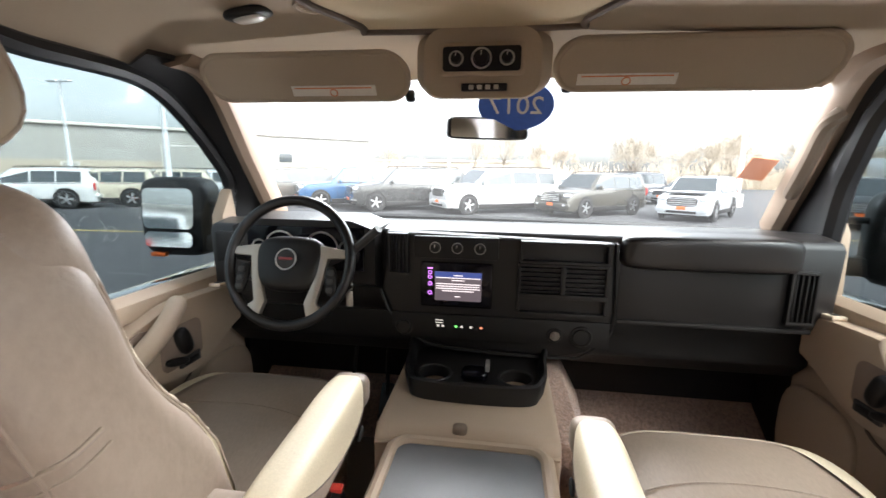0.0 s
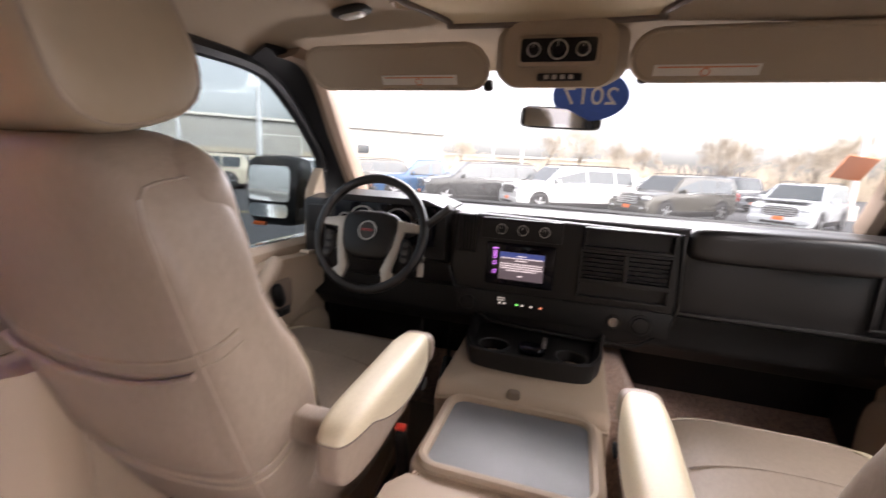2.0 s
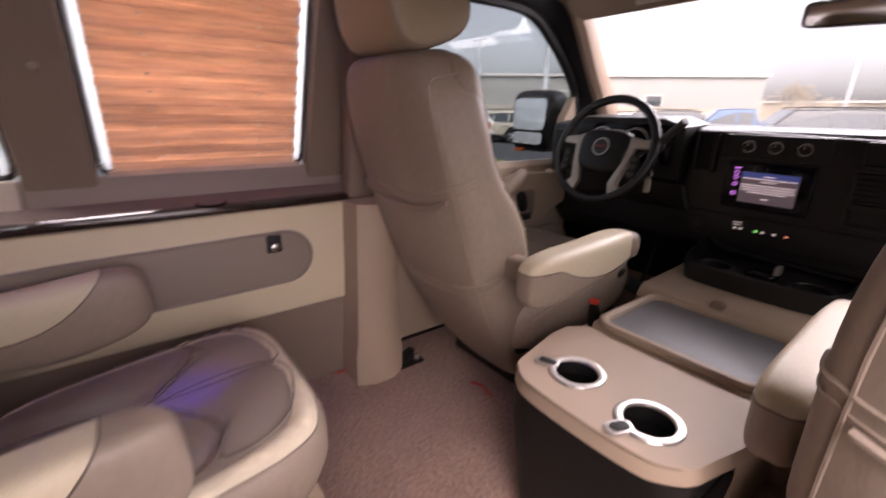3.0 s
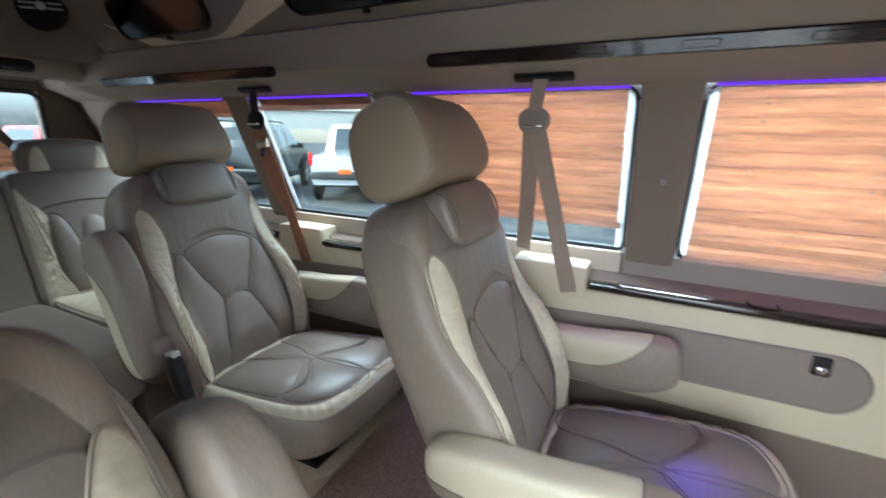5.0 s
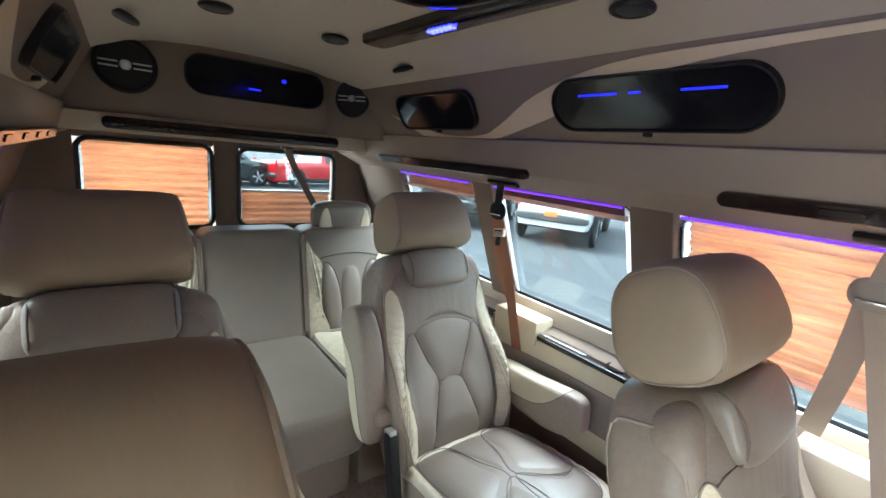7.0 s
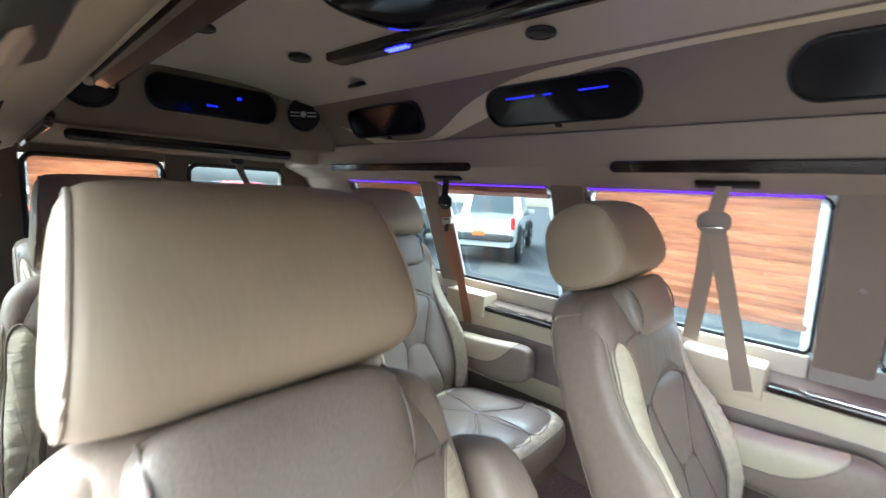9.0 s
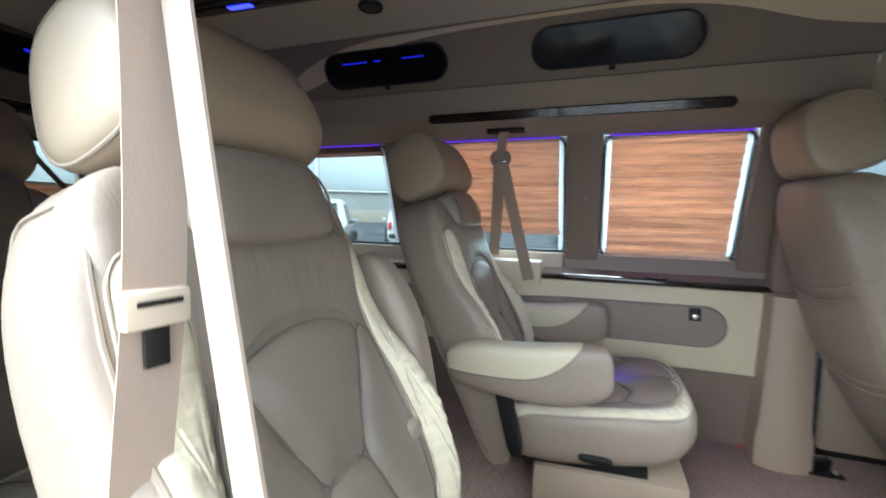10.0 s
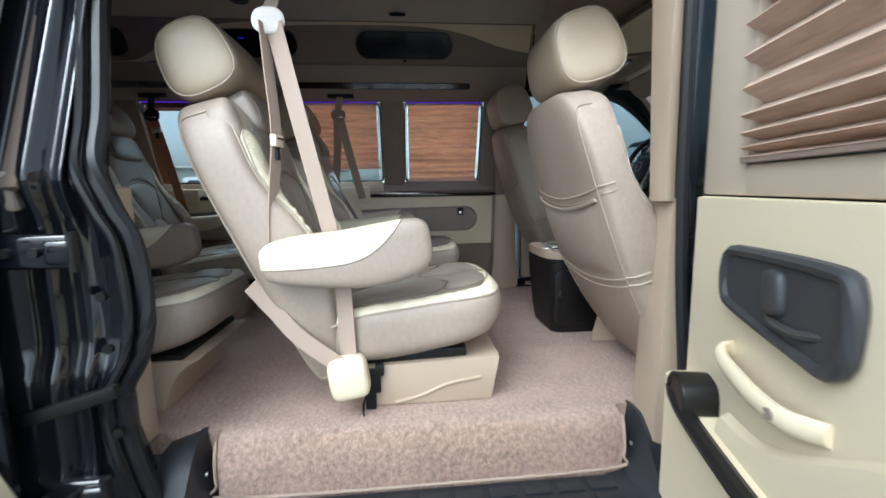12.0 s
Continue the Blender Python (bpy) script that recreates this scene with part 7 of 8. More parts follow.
part("shell", loft([[(x - lean_in(z), y, z) for x, y in fold] for z in (-0.33, 0.0, 0.4, 0.68, 0.9, 1.15, 1.4)]), BLACK_PAINT, door4)
part("lining", loft([[(x, -1.99, -0.32), (x, q, -0.32), (x, q, 0.02), (x, q - 0.05, 0.13), (x, q - 0.16, 0.19), (x, -1.99, 0.20)] for x, q in ((1.085, -1.40), (1.11, -1.40), (1.118, -1.42))]), TRIM_CREAM, door4)

sb = thing("seat_bracket", "tan triangular floor bracket beside the front passenger seat", "bracket")
part("plate", prism([(0.150, 0.0), (0.315, 0.0), (0.300, 0.05), (0.245, 0.11), (0.222, 0.155), (0.215, 0.205), (0.203, 0.212)], 0, 0.278, 0.292, 0.004), TRIM_TAN, sb)
part("bolt", moved(disc(0.010, 0.010, 0, 10), pose(0.297, 0.221, 0.145)), BLACK, sb)
bb = thing("belt_bracket", "black metal belt bracket with a loose wire beside the chair's base", "bracket")
part("plate", join(box(0.733, 0.745, -0.745, -0.700, 0.050, 0.125, 0.004), box(0.733, 0.752, -0.715, -0.690, 0.105, 0.140, 0.004)), BLACK, bb)
part("foot", box(0.722, 0.745, -0.745, -0.715, 0.0, 0.052, 0.003), BLACK, bb)
part("wire", tube(smooth_line([(0.748, -0.730, 0.070), (0.755, -0.748, 0.035), (0.762, -0.752, 0.006), (0.785, -0.748, 0.005)], 5), 0.003, 6), BLACK, bb)
fb = thing("floor_bracket", "black metal floor bracket at the foot of the door pillar", "bracket")
part("plate", box(-0.785, -0.735, 0.10, 0.205, 0.0, 0.010, 0.003), BLACK, fb)
part("upright", moved(box(-0.012, 0.012, -0.03, 0.03, 0.0, 0.05, 0.004), pose(-0.762, 0.14, 0.006, 0, 12, 20)), BLACK, fb)
part("bolt", moved(disc(0.009, 0.012, 2, 8), pose(-0.755, 0.185, 0.014)), SILVER, fb)
for pts in ([(-0.835, -0.085, 0.010), (-0.825, -0.03, 0.016), (-0.83, 0.02, 0.010)], [(-0.53, 0.25, 0.010), (-0.49, 0.262, 0.016), (-0.44, 0.255, 0.010)]):
    w_ = thing("loose_wire", "thin red wire lying at the carpet's edge", "wire", group="loose wires")
    part("cable", tube(smooth_line(pts, 5), 0.004, 6), RED_PLASTIC, w_)
db = thing("seat_buckle", "black seat belt buckle with a red button beside the driver's seat", "buckle")
part("stalk", moved(pad(0.03, 0.02, 0.16, 4, 6), pose(-0.225, 0.425, 0.295, 10, 0, 0)), BLACK, db)
part("button", moved(box(-0.012, 0.012, -0.008, 0.008, 0.078, 0.088, 0.002), pose(-0.225, 0.425, 0.295, 10, 0, 0)), RED_PLASTIC, db, "red release button")


# ---- outside ----
GROUND = -0.74
ground = bmesh.new()
bmesh.ops.create_grid(ground, x_segments=60, y_segments=60, size=400)
solid("ground", moved(ground, pose(0, 0, GROUND)), ASPHALT, "worn dark asphalt of a car dealer's lot", "ground", kind="structure")
LINE = mat("faded_yellow_paint", (0.55, 0.42, 0.12), 0.8, var=0.3, scale=4, fine=80)
for x0, y0, x1, y1 in ((-30, 8.6, -1, 10.6), (-20, -14.0, -6, -13.4), (4, 12.5, 30, 14.0), (-14, -4.5, -7, -4.2)):
    d = Vector((x1 - x0, y1 - y0, 0)).normalized()
    w = Vector((-d.y, d.x, 0)) * 0.06
    a, b = Vector((x0, y0, GROUND + 0.004)), Vector((x1, y1, GROUND + 0.004))
    solid("lot_line", loft([[a + w, a - w, a - w + Vector((0, 0, 0.003)), a + w + Vector((0, 0, 0.003))], [b + w, b - w, b - w + Vector((0, 0, 0.003)), b + w + Vector((0, 0, 0.003))]]), LINE, "faded yellow painted parking line", "marking", kind="structure")
PAINTS = {}


def paint(name, color, rough=0.2, metal=0.2):
    if name not in PAINTS:
        PAINTS[name] = mat(name + "_car_paint", color, rough, metal=metal, var=0.06, scale=1.5, fine=30, bump=0.0, coat=1.0)
    return PAINTS[name]


CAR_GLASS = mat("dark_car_glass", (0.035, 0.045, 0.05), 0.05, var=0.1, fine=10, bump=0.0, coat=0.5)
TYRE = mat("tyre_rubber", (0.02, 0.02, 0.021), 0.85, fine=100, bump=0.3)
RIM = mat("alloy_rim", (0.55, 0.55, 0.56), 0.3, metal=0.9, fine=60, bump=0.0)
LAMP_CLEAR = mat("clear_lamp", (0.7, 0.72, 0.74), 0.1, metal=0.3, fine=60, bump=0.0)
LAMP_RED = mat("red_lamp", (0.5, 0.02, 0.02), 0.2, fine=60, bump=0.0)


def car(name, label, color, at, rz, length=5.0, width=1.95, height=1.8, hood=1.05, belt=1.05, style="suv", plate=True, group="parked cars", lift=0.0):
    """A parked vehicle, front to +y, origin on the ground at its middle."""
    c = thing(name, label, "car", at=(*at, GROUND + lift), rz=rz, group=group)
    L, W = length / 2, width / 2
    cowl, roof_f, roof_r, tail = {"suv": (L - 1.25, L - 1.95, -L + 0.35, -L + 0.08), "pickup": (L - 1.45, L - 2.1, L - 3.35, L - 3.55), "van": (L - 0.95, L - 1.9, -L + 0.3, -L + 0.08), "sedan": (L - 1.3, L - 2.1, -L + 1.5, -L + 0.9)}[style]

    def top(y):
        bed = belt + 0.05 if style in ("pickup", "sedan") else belt + 0.1
        keys_ = [(-L, bed - 0.1 if style != "sedan" else belt - 0.05), (tail if style in ("pickup", "sedan") else -L + 0.05, bed), (roof_r, height - 0.03), ((roof_f + roof_r) / 2, height), (roof_f, height - 0.05), (cowl, hood + 0.04), (L - 0.25, hood - 0.09), (L, hood - 0.35)]
        keys_.sort()
        for (ya, za), (yb, zb) in zip(keys_, keys_[1:]):
            if ya <= y <= yb:
                t = (y - ya) / max(1e-6, yb - ya)
                return za + (zb - za) * t
        return keys_[0][1]

    def sec(y):
        e = 1 - 0.10 * max(0, (abs(y) - (L - 0.35)) / 0.35) ** 2
        t = top(y)
        b = min(belt, t - 0.06)
        k = max(0.0, (t - b) / (height - belt))
        wr = W * e * (1 - 0.20 * min(1, k))
        return [(-W * e * 0.94, y, 0.28), (-W * e, y, 0.45), (-W * e, y, b - 0.15), (-W * e * 0.985, y, b), (-wr, y, t - 0.05), (-wr * 0.9, y, t), (0, y, t + 0.015),
                (wr * 0.9, y, t), (wr, y, t - 0.05), (W * e * 0.985, y, b), (W * e, y, b - 0.15), (W * e, y, 0.45), (W * e * 0.94, y, 0.28)]

    ys = sorted(set([-L, -L + 0.05, -L + 0.2, tail, roof_r, roof_f, cowl, L - 0.25, L - 0.1, L] + [-L + length * i / 14 for i in range(1, 14)]))
    part("body", loft([sec(y) for y in ys]), color, c)

    def side_glass(k, ya, yb):
        pts = []
        for y, f0, f1 in ((ya, 0.08, 0.86), (yb, 0.08, 0.86)):
            s_ = sec(y)
            lo, hi = Vector(s_[9 if k > 0 else 3]), Vector(s_[8 if k > 0 else 4])
            off = Vector((k * 0.008, 0, 0.002))
            pts.append((lo.lerp(hi, f0) + off, lo.lerp(hi, f1) + off))
        inn = Vector((-k * 0.02, 0, 0))
        return loft([[pts[0][0], pts[1][0], pts[1][1], pts[0][1]], [p + inn for p in (pts[0][0], pts[1][0], pts[1][1], pts[0][1])]])

    nose = roof_f + 0.62 * (cowl - roof_f)
    mid_y = (roof_r + 1.0 + roof_f) / 2 + 0.08
    spans = {"suv": [(roof_r + 0.10, roof_r + 0.92), (roof_r + 0.98, mid_y - 0.03), (mid_y + 0.03, nose)], "pickup": [(roof_r + 0.05, (roof_r + roof_f) / 2 - 0.03), ((roof_r + roof_f) / 2 + 0.03, nose)],
             "van": [(roof_r + 0.15, roof_r + 0.95), (roof_r + 1.0, mid_y - 0.03), (mid_y + 0.03, nose)], "sedan": [(roof_r - 0.2, (roof_r + roof_f) / 2), ((roof_r + roof_f) / 2 + 0.06, nose)]}[style]
    r = (0.39 if style in ("suv", "pickup") else 0.34) + 0.5 * lift
    wheels_y = (L - 0.95, -L + 1.0)
    for k in (-1, 1):
        for ya, yb in spans:
            part("side_window", side_glass(k, ya, yb), CAR_GLASS, c)
        ya, yb = spans[0][0], spans[-1][1]
        part("window_trim", loft([[Vector(sec(y)[9 if k > 0 else 3]) + Vector((k * dx_, 0, dz_)) for dx_, dz_ in ((-0.02, 0.03), (0.012, 0.03), (0.012, -0.005), (-0.02, -0.005))] for y in (ya, (ya + yb) / 2, yb)]), CHROME if style != "pickup" else BLACK, c)
        mz = belt + 0.08
        part("door_mirror", moved(pad(0.22, 0.12, 0.17, 3.5, 5), pose(k * (W + 0.10), nose - 0.15, mz)), color, c)
        part("headlight", moved(pad(0.36, 0.34, 0.15, 3.0, 8), pose(k * (W * 0.74), L - 0.19, hood - 0.21, 0, 0, -k * 18)), LAMP_CLEAR, c)
        part("fog_lamp", moved(pad(0.16, 0.08, 0.07, 3.0, 5), pose(k * (W * 0.72), L + 0.01, 0.50)), LAMP_CLEAR, c)
        part("tail_light", moved(pad(0.12, 0.08, 0.34, 4, 5), pose(k * (W * 0.90), -L + 0.03, belt - 0.12)), LAMP_RED, c)
        for yd in [spans[i][0] - 0.03 for i in range(1, len(spans))] + [nose - 0.02]:
            part("door_gap", box(min(k * (W - 0.012), k * (W + 0.003)), max(k * (W - 0.012), k * (W + 0.003)), yd - 0.006, yd + 0.006, 0.45, belt - 0.16, 0), BLACK, c)
        for yd in [spans[i][0] + 0.08 for i in range(max(0, len(spans) - 2), len(spans))]:
            part("door_handle", moved(pad(0.04, 0.20, 0.035, 3, 4), pose(k * (W + 0.005), yd + 0.06, belt - 0.17)), color, c)
        part("sill_cladding", box(min(k * (W - 0.04), k * (W + 0.012)), max(k * (W - 0.04), k * (W + 0.012)), wheels_y[1] + r + 0.08, wheels_y[0] - r - 0.08, 0.26, 0.43, 0.02), CHARCOAL, c)
        if style == "suv":
            part("roof_rail", tube(smooth_line([(k * W * 0.70, roof_r + 0.25, height - 0.02), (k * W * 0.70, roof_r + 0.4, height + 0.045), (k * W * 0.70, roof_f - 0.25, height + 0.035), (k * W * 0.70, roof_f - 0.1, height - 0.03)], 4), 0.02, 6), CHARCOAL, c)
        for yy in wheels_y:
            part("wheel_arch", moved(disc(r + 0.06, 0.04, 0, 28), pose(k * (W - 0.018), yy, r + 0.02 - lift)), BLACK, c)
            xw = W - 0.045 + 0.3 * lift
            w = part("wheel", moved(ring(r - 0.085, 0.085, 0, 28, 8), pose(k * xw, yy, r - lift)), TYRE, c)
            part("dish", moved(disc(r - 0.13, 0.09, 0, 20), pose(k * (xw - 0.005), yy, r - lift)), CHARCOAL, w)
            spokes = [moved(ring(r - 0.135, 0.016, 0, 24, 6), pose(0, 0, 0)), disc(0.075, 0.04, 0, 12)]
            spokes += [moved(box(-0.015, 0.02, -0.035, 0.035, 0.05, r - 0.13, 0), pose(0, 0, 0, 72 * q + 10, 0, 0)) for q in range(5)]
            part("rim", moved(join(*spokes), pose(k * (xw + 0.045), yy, r - lift)), RIM, w)
    yw0, yw1 = cowl - 0.03, roof_f + 0.05
    s0, s1 = sec(yw0), sec(yw1)
    part("windscreen", loft([[(s0[5][0] * 0.96, yw0, top(yw0) + 0.018), (s0[7][0] * 0.96, yw0, top(yw0) + 0.018), (s1[7][0] * 0.95, yw1, top(yw1) + 0.018), (s1[5][0] * 0.95, yw1, top(yw1) + 0.018)], [(s0[5][0] * 0.96, yw0, top(yw0)), (s0[7][0] * 0.96, yw0, top(yw0)), (s1[7][0] * 0.95, yw1, top(yw1)), (s1[5][0] * 0.95, yw1, top(yw1))]]), CAR_GLASS, c)
    zr0, zr1 = belt + 0.02, height - 0.14
    yr = (roof_r, tail) if style in ("pickup", "sedan") else (-L + 0.27, -L + 0.075)
    part("rear_window", loft([[(-W * 0.72, yr[1] - 0.02, zr0), (W * 0.72, yr[1] - 0.02, zr0), (W * 0.64, yr[0] - 0.05, zr1), (-W * 0.64, yr[0] - 0.05, zr1)], [(-W * 0.72, yr[1] + 0.04, zr0), (W * 0.72, yr[1] + 0.04, zr0), (W * 0.64, yr[0] + 0.02, zr1), (-W * 0.64, yr[0] + 0.02, zr1)]]), CAR_GLASS, c)
    gr = part("grille", moved(pad(W * 1.10, 0.10, 0.34, 5, 6), pose(0, L - 0.03, hood - 0.30)), CHARCOAL, c)
    part("lower_intake", box(-W * 0.55, W * 0.55, L + 0.0, L + 0.045, 0.33, 0.42, 0.01), BLACK, c)
    for q in range(4):
        part("grille_bar", box(-W * 0.50, W * 0.50, L + 0.012, L + 0.035, hood - 0.43 + q * 0.075, hood - 0.40 + q * 0.075, 0.003), CHROME, gr)
    part("front_bumper", moved(pad(width * 0.97, 0.20, 0.26, 5, 8), pose(0, L - 0.06, 0.46)), color if style != "pickup" else GREY_SOFT, c)
    part("rear_bumper", moved(pad(width * 0.95, 0.22, 0.20, 5, 8), pose(0, -L + 0.0, 0.52)), GREY_SOFT if style == "pickup" else color, c)
    part("under_body", box(-W * 0.86, W * 0.86, -L + 0.3, L - 0.3, 0.20, 0.40, 0.02), BLACK, c)
    if plate:
        part("dealer_plate", box(-0.16, 0.16, L + 0.03, L + 0.05, 0.46, 0.58, 0.01), ORANGE, c, "orange dealer plate")
        part("dealer_plate", box(-0.16, 0.16, -L - 0.12, -L - 0.10, 0.56, 0.68, 0.01), ORANGE, c, "orange dealer plate")
    return c


WHITE = paint("white", (0.75, 0.75, 0.74))
ROW = 122
car("suv", "long white full-size sport utility vehicle parked in the front row", WHITE, (-0.2, 19.0), ROW, 5.7, 2.04, 1.90, 1.18, 1.18)
car("suv", "charcoal full-size sport utility vehicle parked in the front row", paint("charcoal", (0.035, 0.036, 0.035)), (-4.3, 19.3), ROW, 5.5, 2.04, 1.90, 1.18, 1.18)
car("pickup", "blue crew-cab pickup truck parked in the front row", paint("blue", (0.025, 0.085, 0.19)), (-7.0, 20.3), ROW, 5.9, 2.0, 1.90, 1.15, 1.15, "pickup")
car("suv", "dark grey sport utility vehicle parked in the front row", paint("dark_grey", (0.06, 0.058, 0.052)), (-11.0, 20.6), ROW, 5.0, 1.95, 1.8, 1.08, 1.1)
car("suv", "olive brown sport utility vehicle parked in the front row", paint("olive_brown", (0.075, 0.07, 0.058)), (3.9, 18.9), ROW + 8, 5.0, 1.98, 1.76, 1.08, 1.1)
jour = car("crossover", "white crossover with a black bonnet parked in the front row", paint("pearl_white", (0.62, 0.64, 0.66)), (8.1, 18.6), ROW + 22, 4.9, 1.88, 1.70, 1.05, 1.06)
part("bonnet_panel", box(-0.66, 0.66, 1.25, 2.2, 1.03, 1.09, 0.03), BLACK_PAINT, jour, "black bonnet")
car("suv", "dark blue sport utility vehicle parked behind the front row", paint("night_blue", (0.02, 0.025, 0.035)), (7.6, 27.0), ROW, 4.6, 1.9, 1.85, 1.1, 1.1)
car("sedan", "silver car parked far back in the lot", paint("silver", (0.45, 0.46, 0.47)), (11.0, 27.0), ROW, 4.8, 1.85, 1.5, 0.95, 0.95, "sedan")
car("suv", "black sport utility vehicle beside the lot's edge", paint("black", (0.015, 0.016, 0.018)), (12.9, 17.2), ROW + 25, 4.8, 1.95, 1.75, 1.05, 1.08)
car("suv", "white sport utility vehicle in the second row", WHITE, (-1.2, 28.0), ROW, 4.8, 1.95, 1.75, 1.05, 1.08)
car("sedan", "pale car in the second row", paint("silver", (0.45, 0.46, 0.47)), (3.5, 30.0), ROW, 4.8, 1.85, 1.5, 0.95, 0.95, "sedan")
GOLD = paint("pale_gold", (0.58, 0.52, 0.40))
for i, (x, y, p_, word) in enumerate(((-21.5, 12.6, WHITE, "white"), (-19.3, 15.2, WHITE, "white"), (-17.6, 16.6, GOLD, "pale gold"), (-16.4, 18.6, GOLD, "pale gold"), (-15.0, 20.2, paint("pearl_white", (0.62, 0.64, 0.66)), "pearl white"), (-13.4, 22.4, WHITE, "white"))):
    car("crossover", word + " crossover parked in a row before the grey building", p_, (x, y), ROW - 4, 4.7, 1.88, 1.68, 1.02, 1.04)
# vehicles behind the van
car("pickup", "white off-road pickup truck seen from behind", WHITE, (-10.4, -8.9), 118, 5.4, 1.90, 1.80, 1.10, 1.02, "pickup", lift=0.22)
car("suv", "black off-road vehicle beside the white pickup", paint("black", (0.015, 0.016, 0.018)), (-9.0, -11.7), 118, 4.4, 1.9, 1.80, 1.12, 1.08, lift=0.2)
car("pickup", "white off-road pickup with large wheels further along the row", WHITE, (-16.5, -8.6), 118, 5.4, 1.92, 1.80, 1.10, 1.02, "pickup", lift=0.22)
car("pickup", "bright red pickup truck parked behind the van", paint("red", (0.55, 0.012, 0.015)), (-7.4, -21.6), 105, 5.8, 2.0, 1.85, 1.12, 1.14, "pickup")
car("suv", "dark green sport utility vehicle parked behind the van", paint("dark_green", (0.025, 0.035, 0.035)), (-2.6, -21.0), 105, 4.8, 1.95, 1.8, 1.08, 1.1)
car("suv", "dark sport utility vehicle parked along the fence", paint("dark_grey", (0.06, 0.058, 0.052)), (-16.0, 2.5), 100, 4.8, 1.95, 1.8, 1.08, 1.1)
car("suv", "white sport utility vehicle parked along the fence", WHITE, (-16.5, -1.0), 100, 4.8, 1.95, 1.8, 1.08, 1.1)
car("suv", "grey sport utility vehicle parked along the fence", paint("silver", (0.45, 0.46, 0.47)), (-17.0, 5.8), 100, 4.8, 1.95, 1.8, 1.08, 1.1)
car("suv", "white sport utility vehicle on the door side of the lot", WHITE, (12.0, -12.0), 200, 4.8, 1.95, 1.8, 1.08, 1.1)

# buildings
SIDING = mat("grey_beige_siding", (0.36, 0.35, 0.32), 0.8, var=0.06, scale=0.6, fine=20, bump=0.4, stretch=(0.05, 0.05, 3))
SIDING2 = mat("tan_siding", (0.42, 0.36, 0.28), 0.8, var=0.06, scale=0.6, fine=20, bump=0.4, stretch=(0.05, 0.05, 3))


def shed(label, at, rz, w, d, h, m_, openings):
    b = thing("warehouse", label, "building", at=(*at, GROUND), rz=rz, group="warehouses")
    part("wall", box(-w / 2, w / 2, -d / 2, d / 2, 0, h, 0.05), m_, b)
    part("wainscot", box(-w / 2 - 0.03, w / 2 + 0.03, -d / 2 - 0.06, d / 2 + 0.06, 0, h * 0.42, 0.02), SIDING2, b)
    part("roof", box(-w / 2 - 0.3, w / 2 + 0.3, -d / 2 - 0.3, d / 2 + 0.3, h, h + 0.3, 0.04), WHITE_PRINT, b)
    for x, ww, z0, z1, dark in openings:
        o = part("window" if dark else "roller_door", box(x - ww / 2, x + ww / 2, -d / 2 - 0.12, -d / 2 - 0.02, z0, z1, 0.02), CAR_GLASS if dark else SIDING, b)
        part("frame", join(box(x - ww / 2 - 0.1, x - ww / 2, -d / 2 - 0.14, -d / 2, z0, z1 + 0.1, 0), box(x + ww / 2, x + ww / 2 + 0.1, -d / 2 - 0.14, -d / 2, z0, z1 + 0.1, 0), box(x - ww / 2, x + ww / 2, -d / 2 - 0.14, -d / 2, z1, z1 + 0.1, 0)), WHITE_PRINT, o)


shed("long grey and tan metal warehouse beyond the parked cars", (-50, 40), 42, 70, 18, 5.6, SIDING, [(-18, 2.2, 0.0, 2.2, True), (-8, 5.0, 0.0, 4.0, False), (4, 1.2, 0.0, 2.1, False), (14, 5.0, 0.0, 4.0, False), (24, 1.6, 2.6, 3.6, True), (-26, 2, 2.4, 3.4, True)])
shed("low tan shed along the far edge of the lot", (-16, 88), 4, 46, 12, 3.6, SIDING2, [(-14, 4, 0, 3, False), (0, 4, 0, 3, False), (14, 4, 0, 3, False)])
shed("grey warehouse on the far side behind the van", (-70, -40), 120, 60, 16, 5.0, SIDING, [(-10, 4, 0, 3, False), (10, 4, 0, 3, False)])
trailer = thing("box_trailer", "white box trailer at the lot's edge", "trailer", at=(37, 43, GROUND), rz=20)
part("box", box(-1.25, 1.25, -4, 4, 0.9, 3.5, 0.06), WHITE, trailer)
for k in (-1, 1):
    for y in (-2.6, -1.6):
        part("wheel", moved(ring(0.38, 0.12, 0, 24, 8), pose(k * 1.1, y, 0.5)), TYRE, trailer)
part("under_frame", box(-1.0, 1.0, -3.8, 3.8, 0.6, 0.92, 0.03), BLACK, trailer)

# light poles
POLE = mat("white_painted_steel", (0.72, 0.73, 0.74), 0.4, fine=40, bump=0.0)
for x, y, h in ((-15.0, 17.5, 9.0), (-28.0, 24.5, 7.0), (-5.0, 40.0, 9.0), (13.2, 26.0, 10.0), (-10, 52, 8.0), (-20, -16, 9)):
    p = thing("light_pole", "tall white steel lot light with a flat lamp head", "lamp post", at=(x, y, GROUND), group="lot lights")
    part("pole", moved(disc(0.13, h, 2, 14, 0.09), pose(0, 0, h / 2)), POLE, p)
    part("base", moved(disc(0.3, 0.7, 2, 16), pose(0, 0, 0.35)), WHITE_PRINT, p)
    for k in (-1, 1):
        part("lamp_head", box(min(k * 0.1, k * 0.8), max(k * 0.1, k * 0.8), -0.18, 0.18, h - 0.02, h + 0.10, 0.03), POLE, p)

# bare trees and scrub at the lot's edge
BARK = mat("grey_brown_bark", (0.20, 0.16, 0.12), 0.9, var=0.25, scale=4, fine=40, bump=0.4)
TWIG = mat("pale_brown_twigs", (0.47, 0.40, 0.31), 0.9, var=0.25, scale=1, fine=10, bump=0.0)


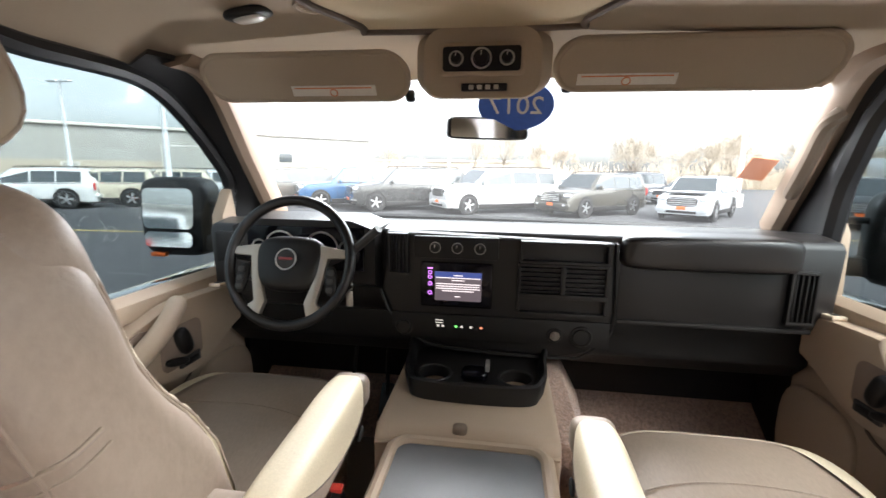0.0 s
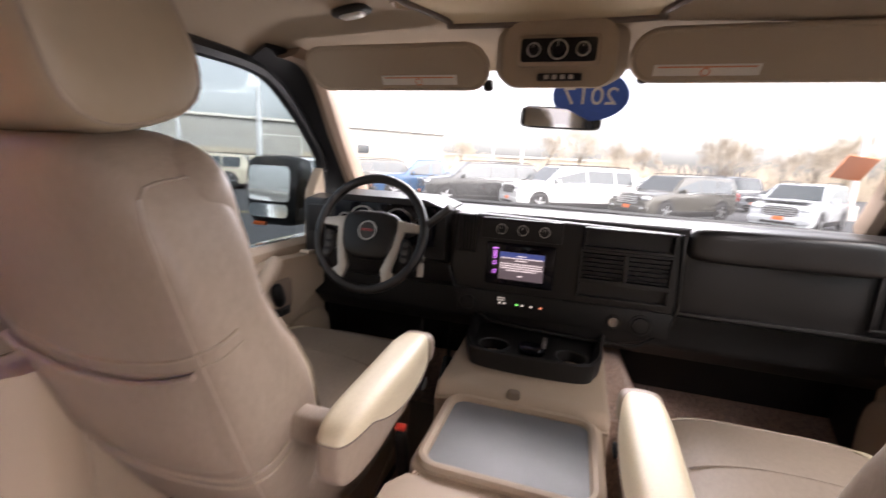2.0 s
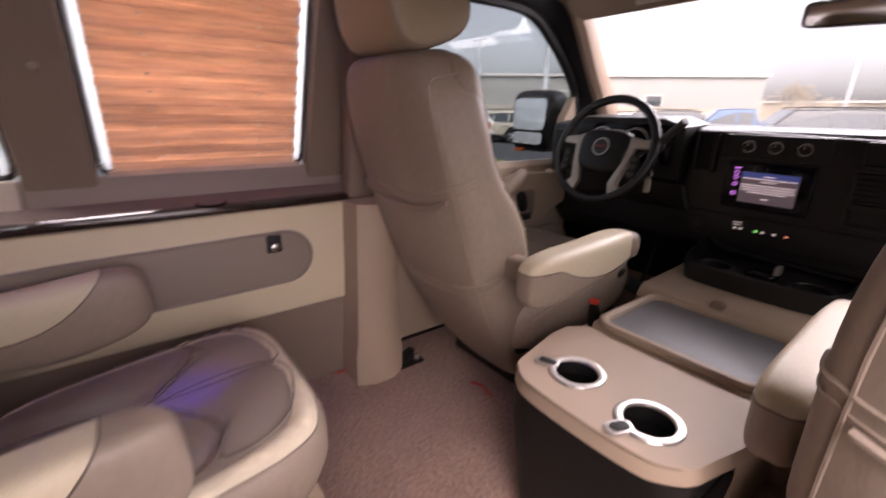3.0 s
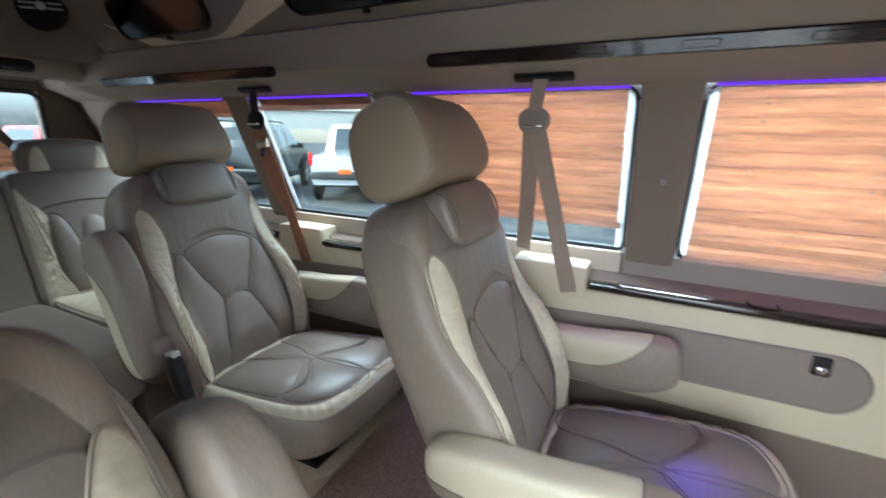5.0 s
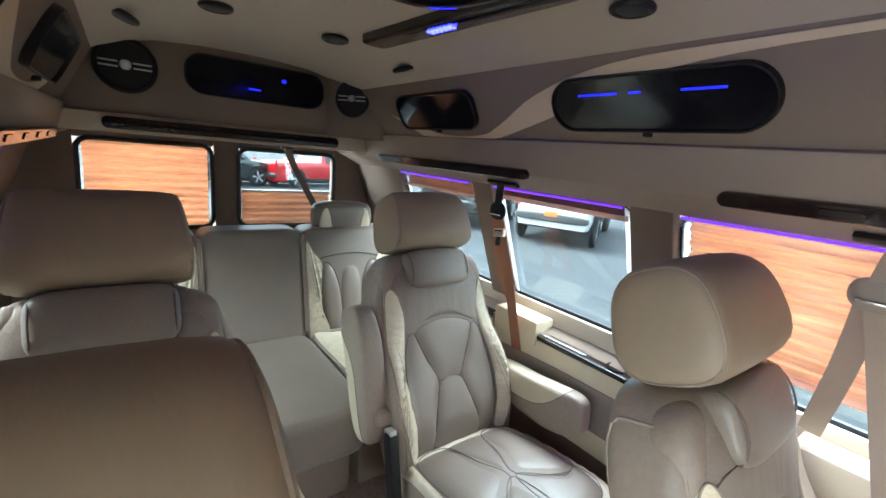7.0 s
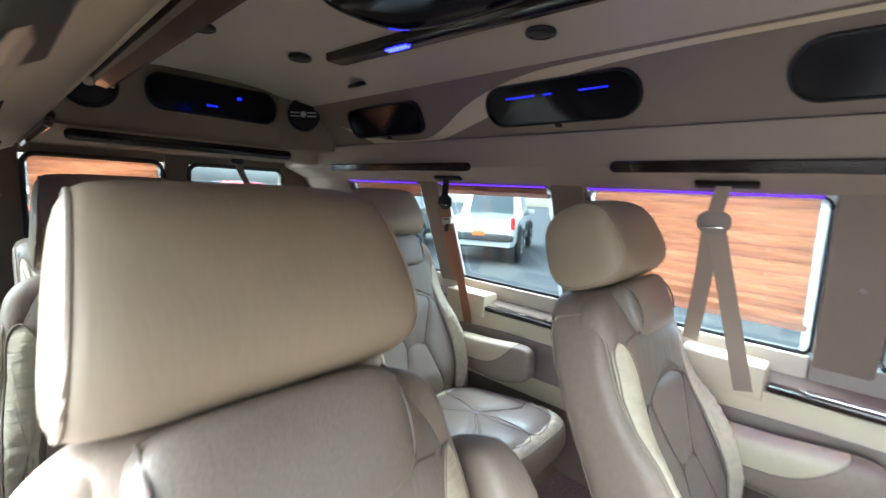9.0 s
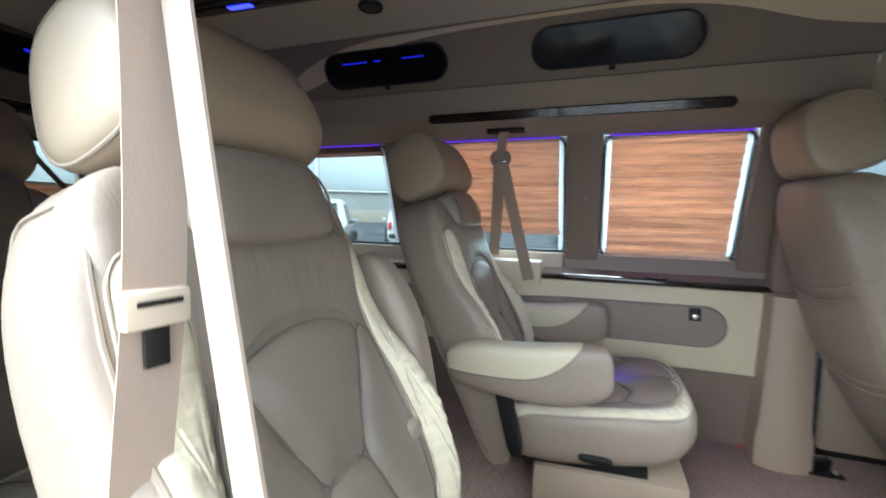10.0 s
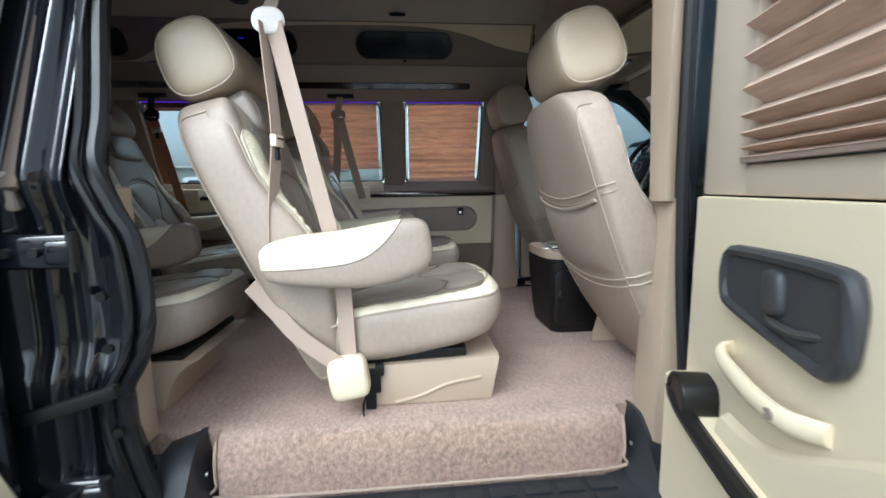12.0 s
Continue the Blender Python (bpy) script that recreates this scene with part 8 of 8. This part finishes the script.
def bare_tree(at, h, seed, label):
    """A leafless tree: tapered limbs, then many thin twigs that make an airy crown."""
    rng = random.Random(seed)
    t = thing("bare_tree", label, "tree", at=(*at, GROUND), group="bare trees")
    lists = {"trunk": ([], []), "crown": ([], [])}

    def stick(kind, p, q, r0, r1, n):
        v, f = lists[kind]
        d = (q - p).normalized()
        u = d.orthogonal().normalized()
        w = d.cross(u)
        n0 = len(v)
        for c, r in ((p, r0), (q, r1)):
            v.extend(tuple(c + r * (math.cos(2 * math.pi * k / n) * u + math.sin(2 * math.pi * k / n) * w)) for k in range(n))
        f.extend((n0 + k, n0 + (k + 1) % n, n0 + n + (k + 1) % n, n0 + n + k) for k in range(n))

    def grow(p, d, length, r, depth):
        q = p + d * length
        mid = p.lerp(q, 0.5) + Vector((rng.uniform(-1, 1), rng.uniform(-1, 1), 0)) * length * 0.07
        kind = "trunk" if depth < 2 else "crown"
        n = 6 if depth < 2 else 3
        stick(kind, p, mid, r, r * 0.8, n)
        stick(kind, mid, q, r * 0.8, r * 0.6, n)
        if depth >= 6:
            return
        for k in range(rng.choice((2, 3, 3, 4)) if depth else 7):
            a = rng.uniform(0, 2 * math.pi)
            tilt = rng.uniform(0.25, 0.8)
            u = d.orthogonal().normalized()
            w = d.cross(u)
            nd = (d * math.cos(tilt) + (u * math.cos(a) + w * math.sin(a)) * math.sin(tilt) + Vector((0, 0, 0.12))).normalized()
            grow(p.lerp(q, rng.uniform(0.5, 1.0)), nd, length * rng.uniform(0.6, 0.8), max(0.014, r * 0.55), depth + 1)
    grow(Vector((0, 0, 0)), Vector((0.02, 0.0, 1)).normalized(), h * 0.28, h * 0.014, 0)
    for kind, material in (("trunk", BARK), ("crown", TWIG)):
        me = bpy.data.meshes.new(kind)
        me.from_pydata(lists[kind][0], [], lists[kind][1])
        me.materials.append(material)
        ob = new(kind, me)
        ob.parent = t
        tagged(ob)
    return t


kinds = [bare_tree(p, h, 11 + i, "bare leafless tree at the far edge of the lot") for i, (p, h) in enumerate((((14.0, 50.0), 9.0), ((24.0, 55.0), 8.5), ((38.0, 38.0), 11.0), ((5.0, 62.0), 8.0)))]
for i, (x, y, k) in enumerate(((33, 52, 0.95), (42, 58, 1.0), (-4, 60, 0.8), (46, 44, 1.2), (-20, 75, 1.0), (-30, 72, 0.9), (0, 75, 1.1), (9, 70, 1.0), (19, 66, 1.1), (28, 70, 1.0), (52, 50, 1.3), (55, 35, 1.2), (48, 28, 1.1), (60, 62, 1.2), (36, 75, 1.1), (30, 62, 1.2), (66, 45, 1.3))):
    copy_thing(kinds[i % 4], pose(x, y, GROUND, 0, 0, 67 * i) @ Matrix.Scale(k, 4))
scrub = []
rng = random.Random(5)
for i in range(7000):
    x, y = rng.uniform(-60, 75), rng.uniform(58, 72)
    h = rng.uniform(1.0, 4.2) * (0.5 + 0.3 * math.sin(x * 0.35) ** 2 + 0.3 * math.sin(x * 0.13 + 1.0) ** 2)
    scrub.append(((x, y, GROUND), (x + rng.uniform(-1.0, 1.0), y + rng.uniform(-0.6, 0.6), GROUND + h), rng.uniform(0.015, 0.04)))
sv, sf = [], []
for a, b, r in scrub:
    n0 = len(sv)
    a, b = Vector(a), Vector(b)
    for k in range(3):
        o = Vector((math.cos(k * 2.1), math.sin(k * 2.1), 0)) * r
        sv += [tuple(a + o * 3), tuple(b + o)]
    for k in range(3):
        j = (k + 1) % 3
        sf.append((n0 + 2 * k, n0 + 2 * j, n0 + 2 * j + 1, n0 + 2 * k + 1))
me = bpy.data.meshes.new("scrub")
me.from_pydata(sv, [], sf)
me.materials.append(TWIG)
tagged(new("scrub", me), "dry brown scrub along the far edge", "scrub", kind="stuff")
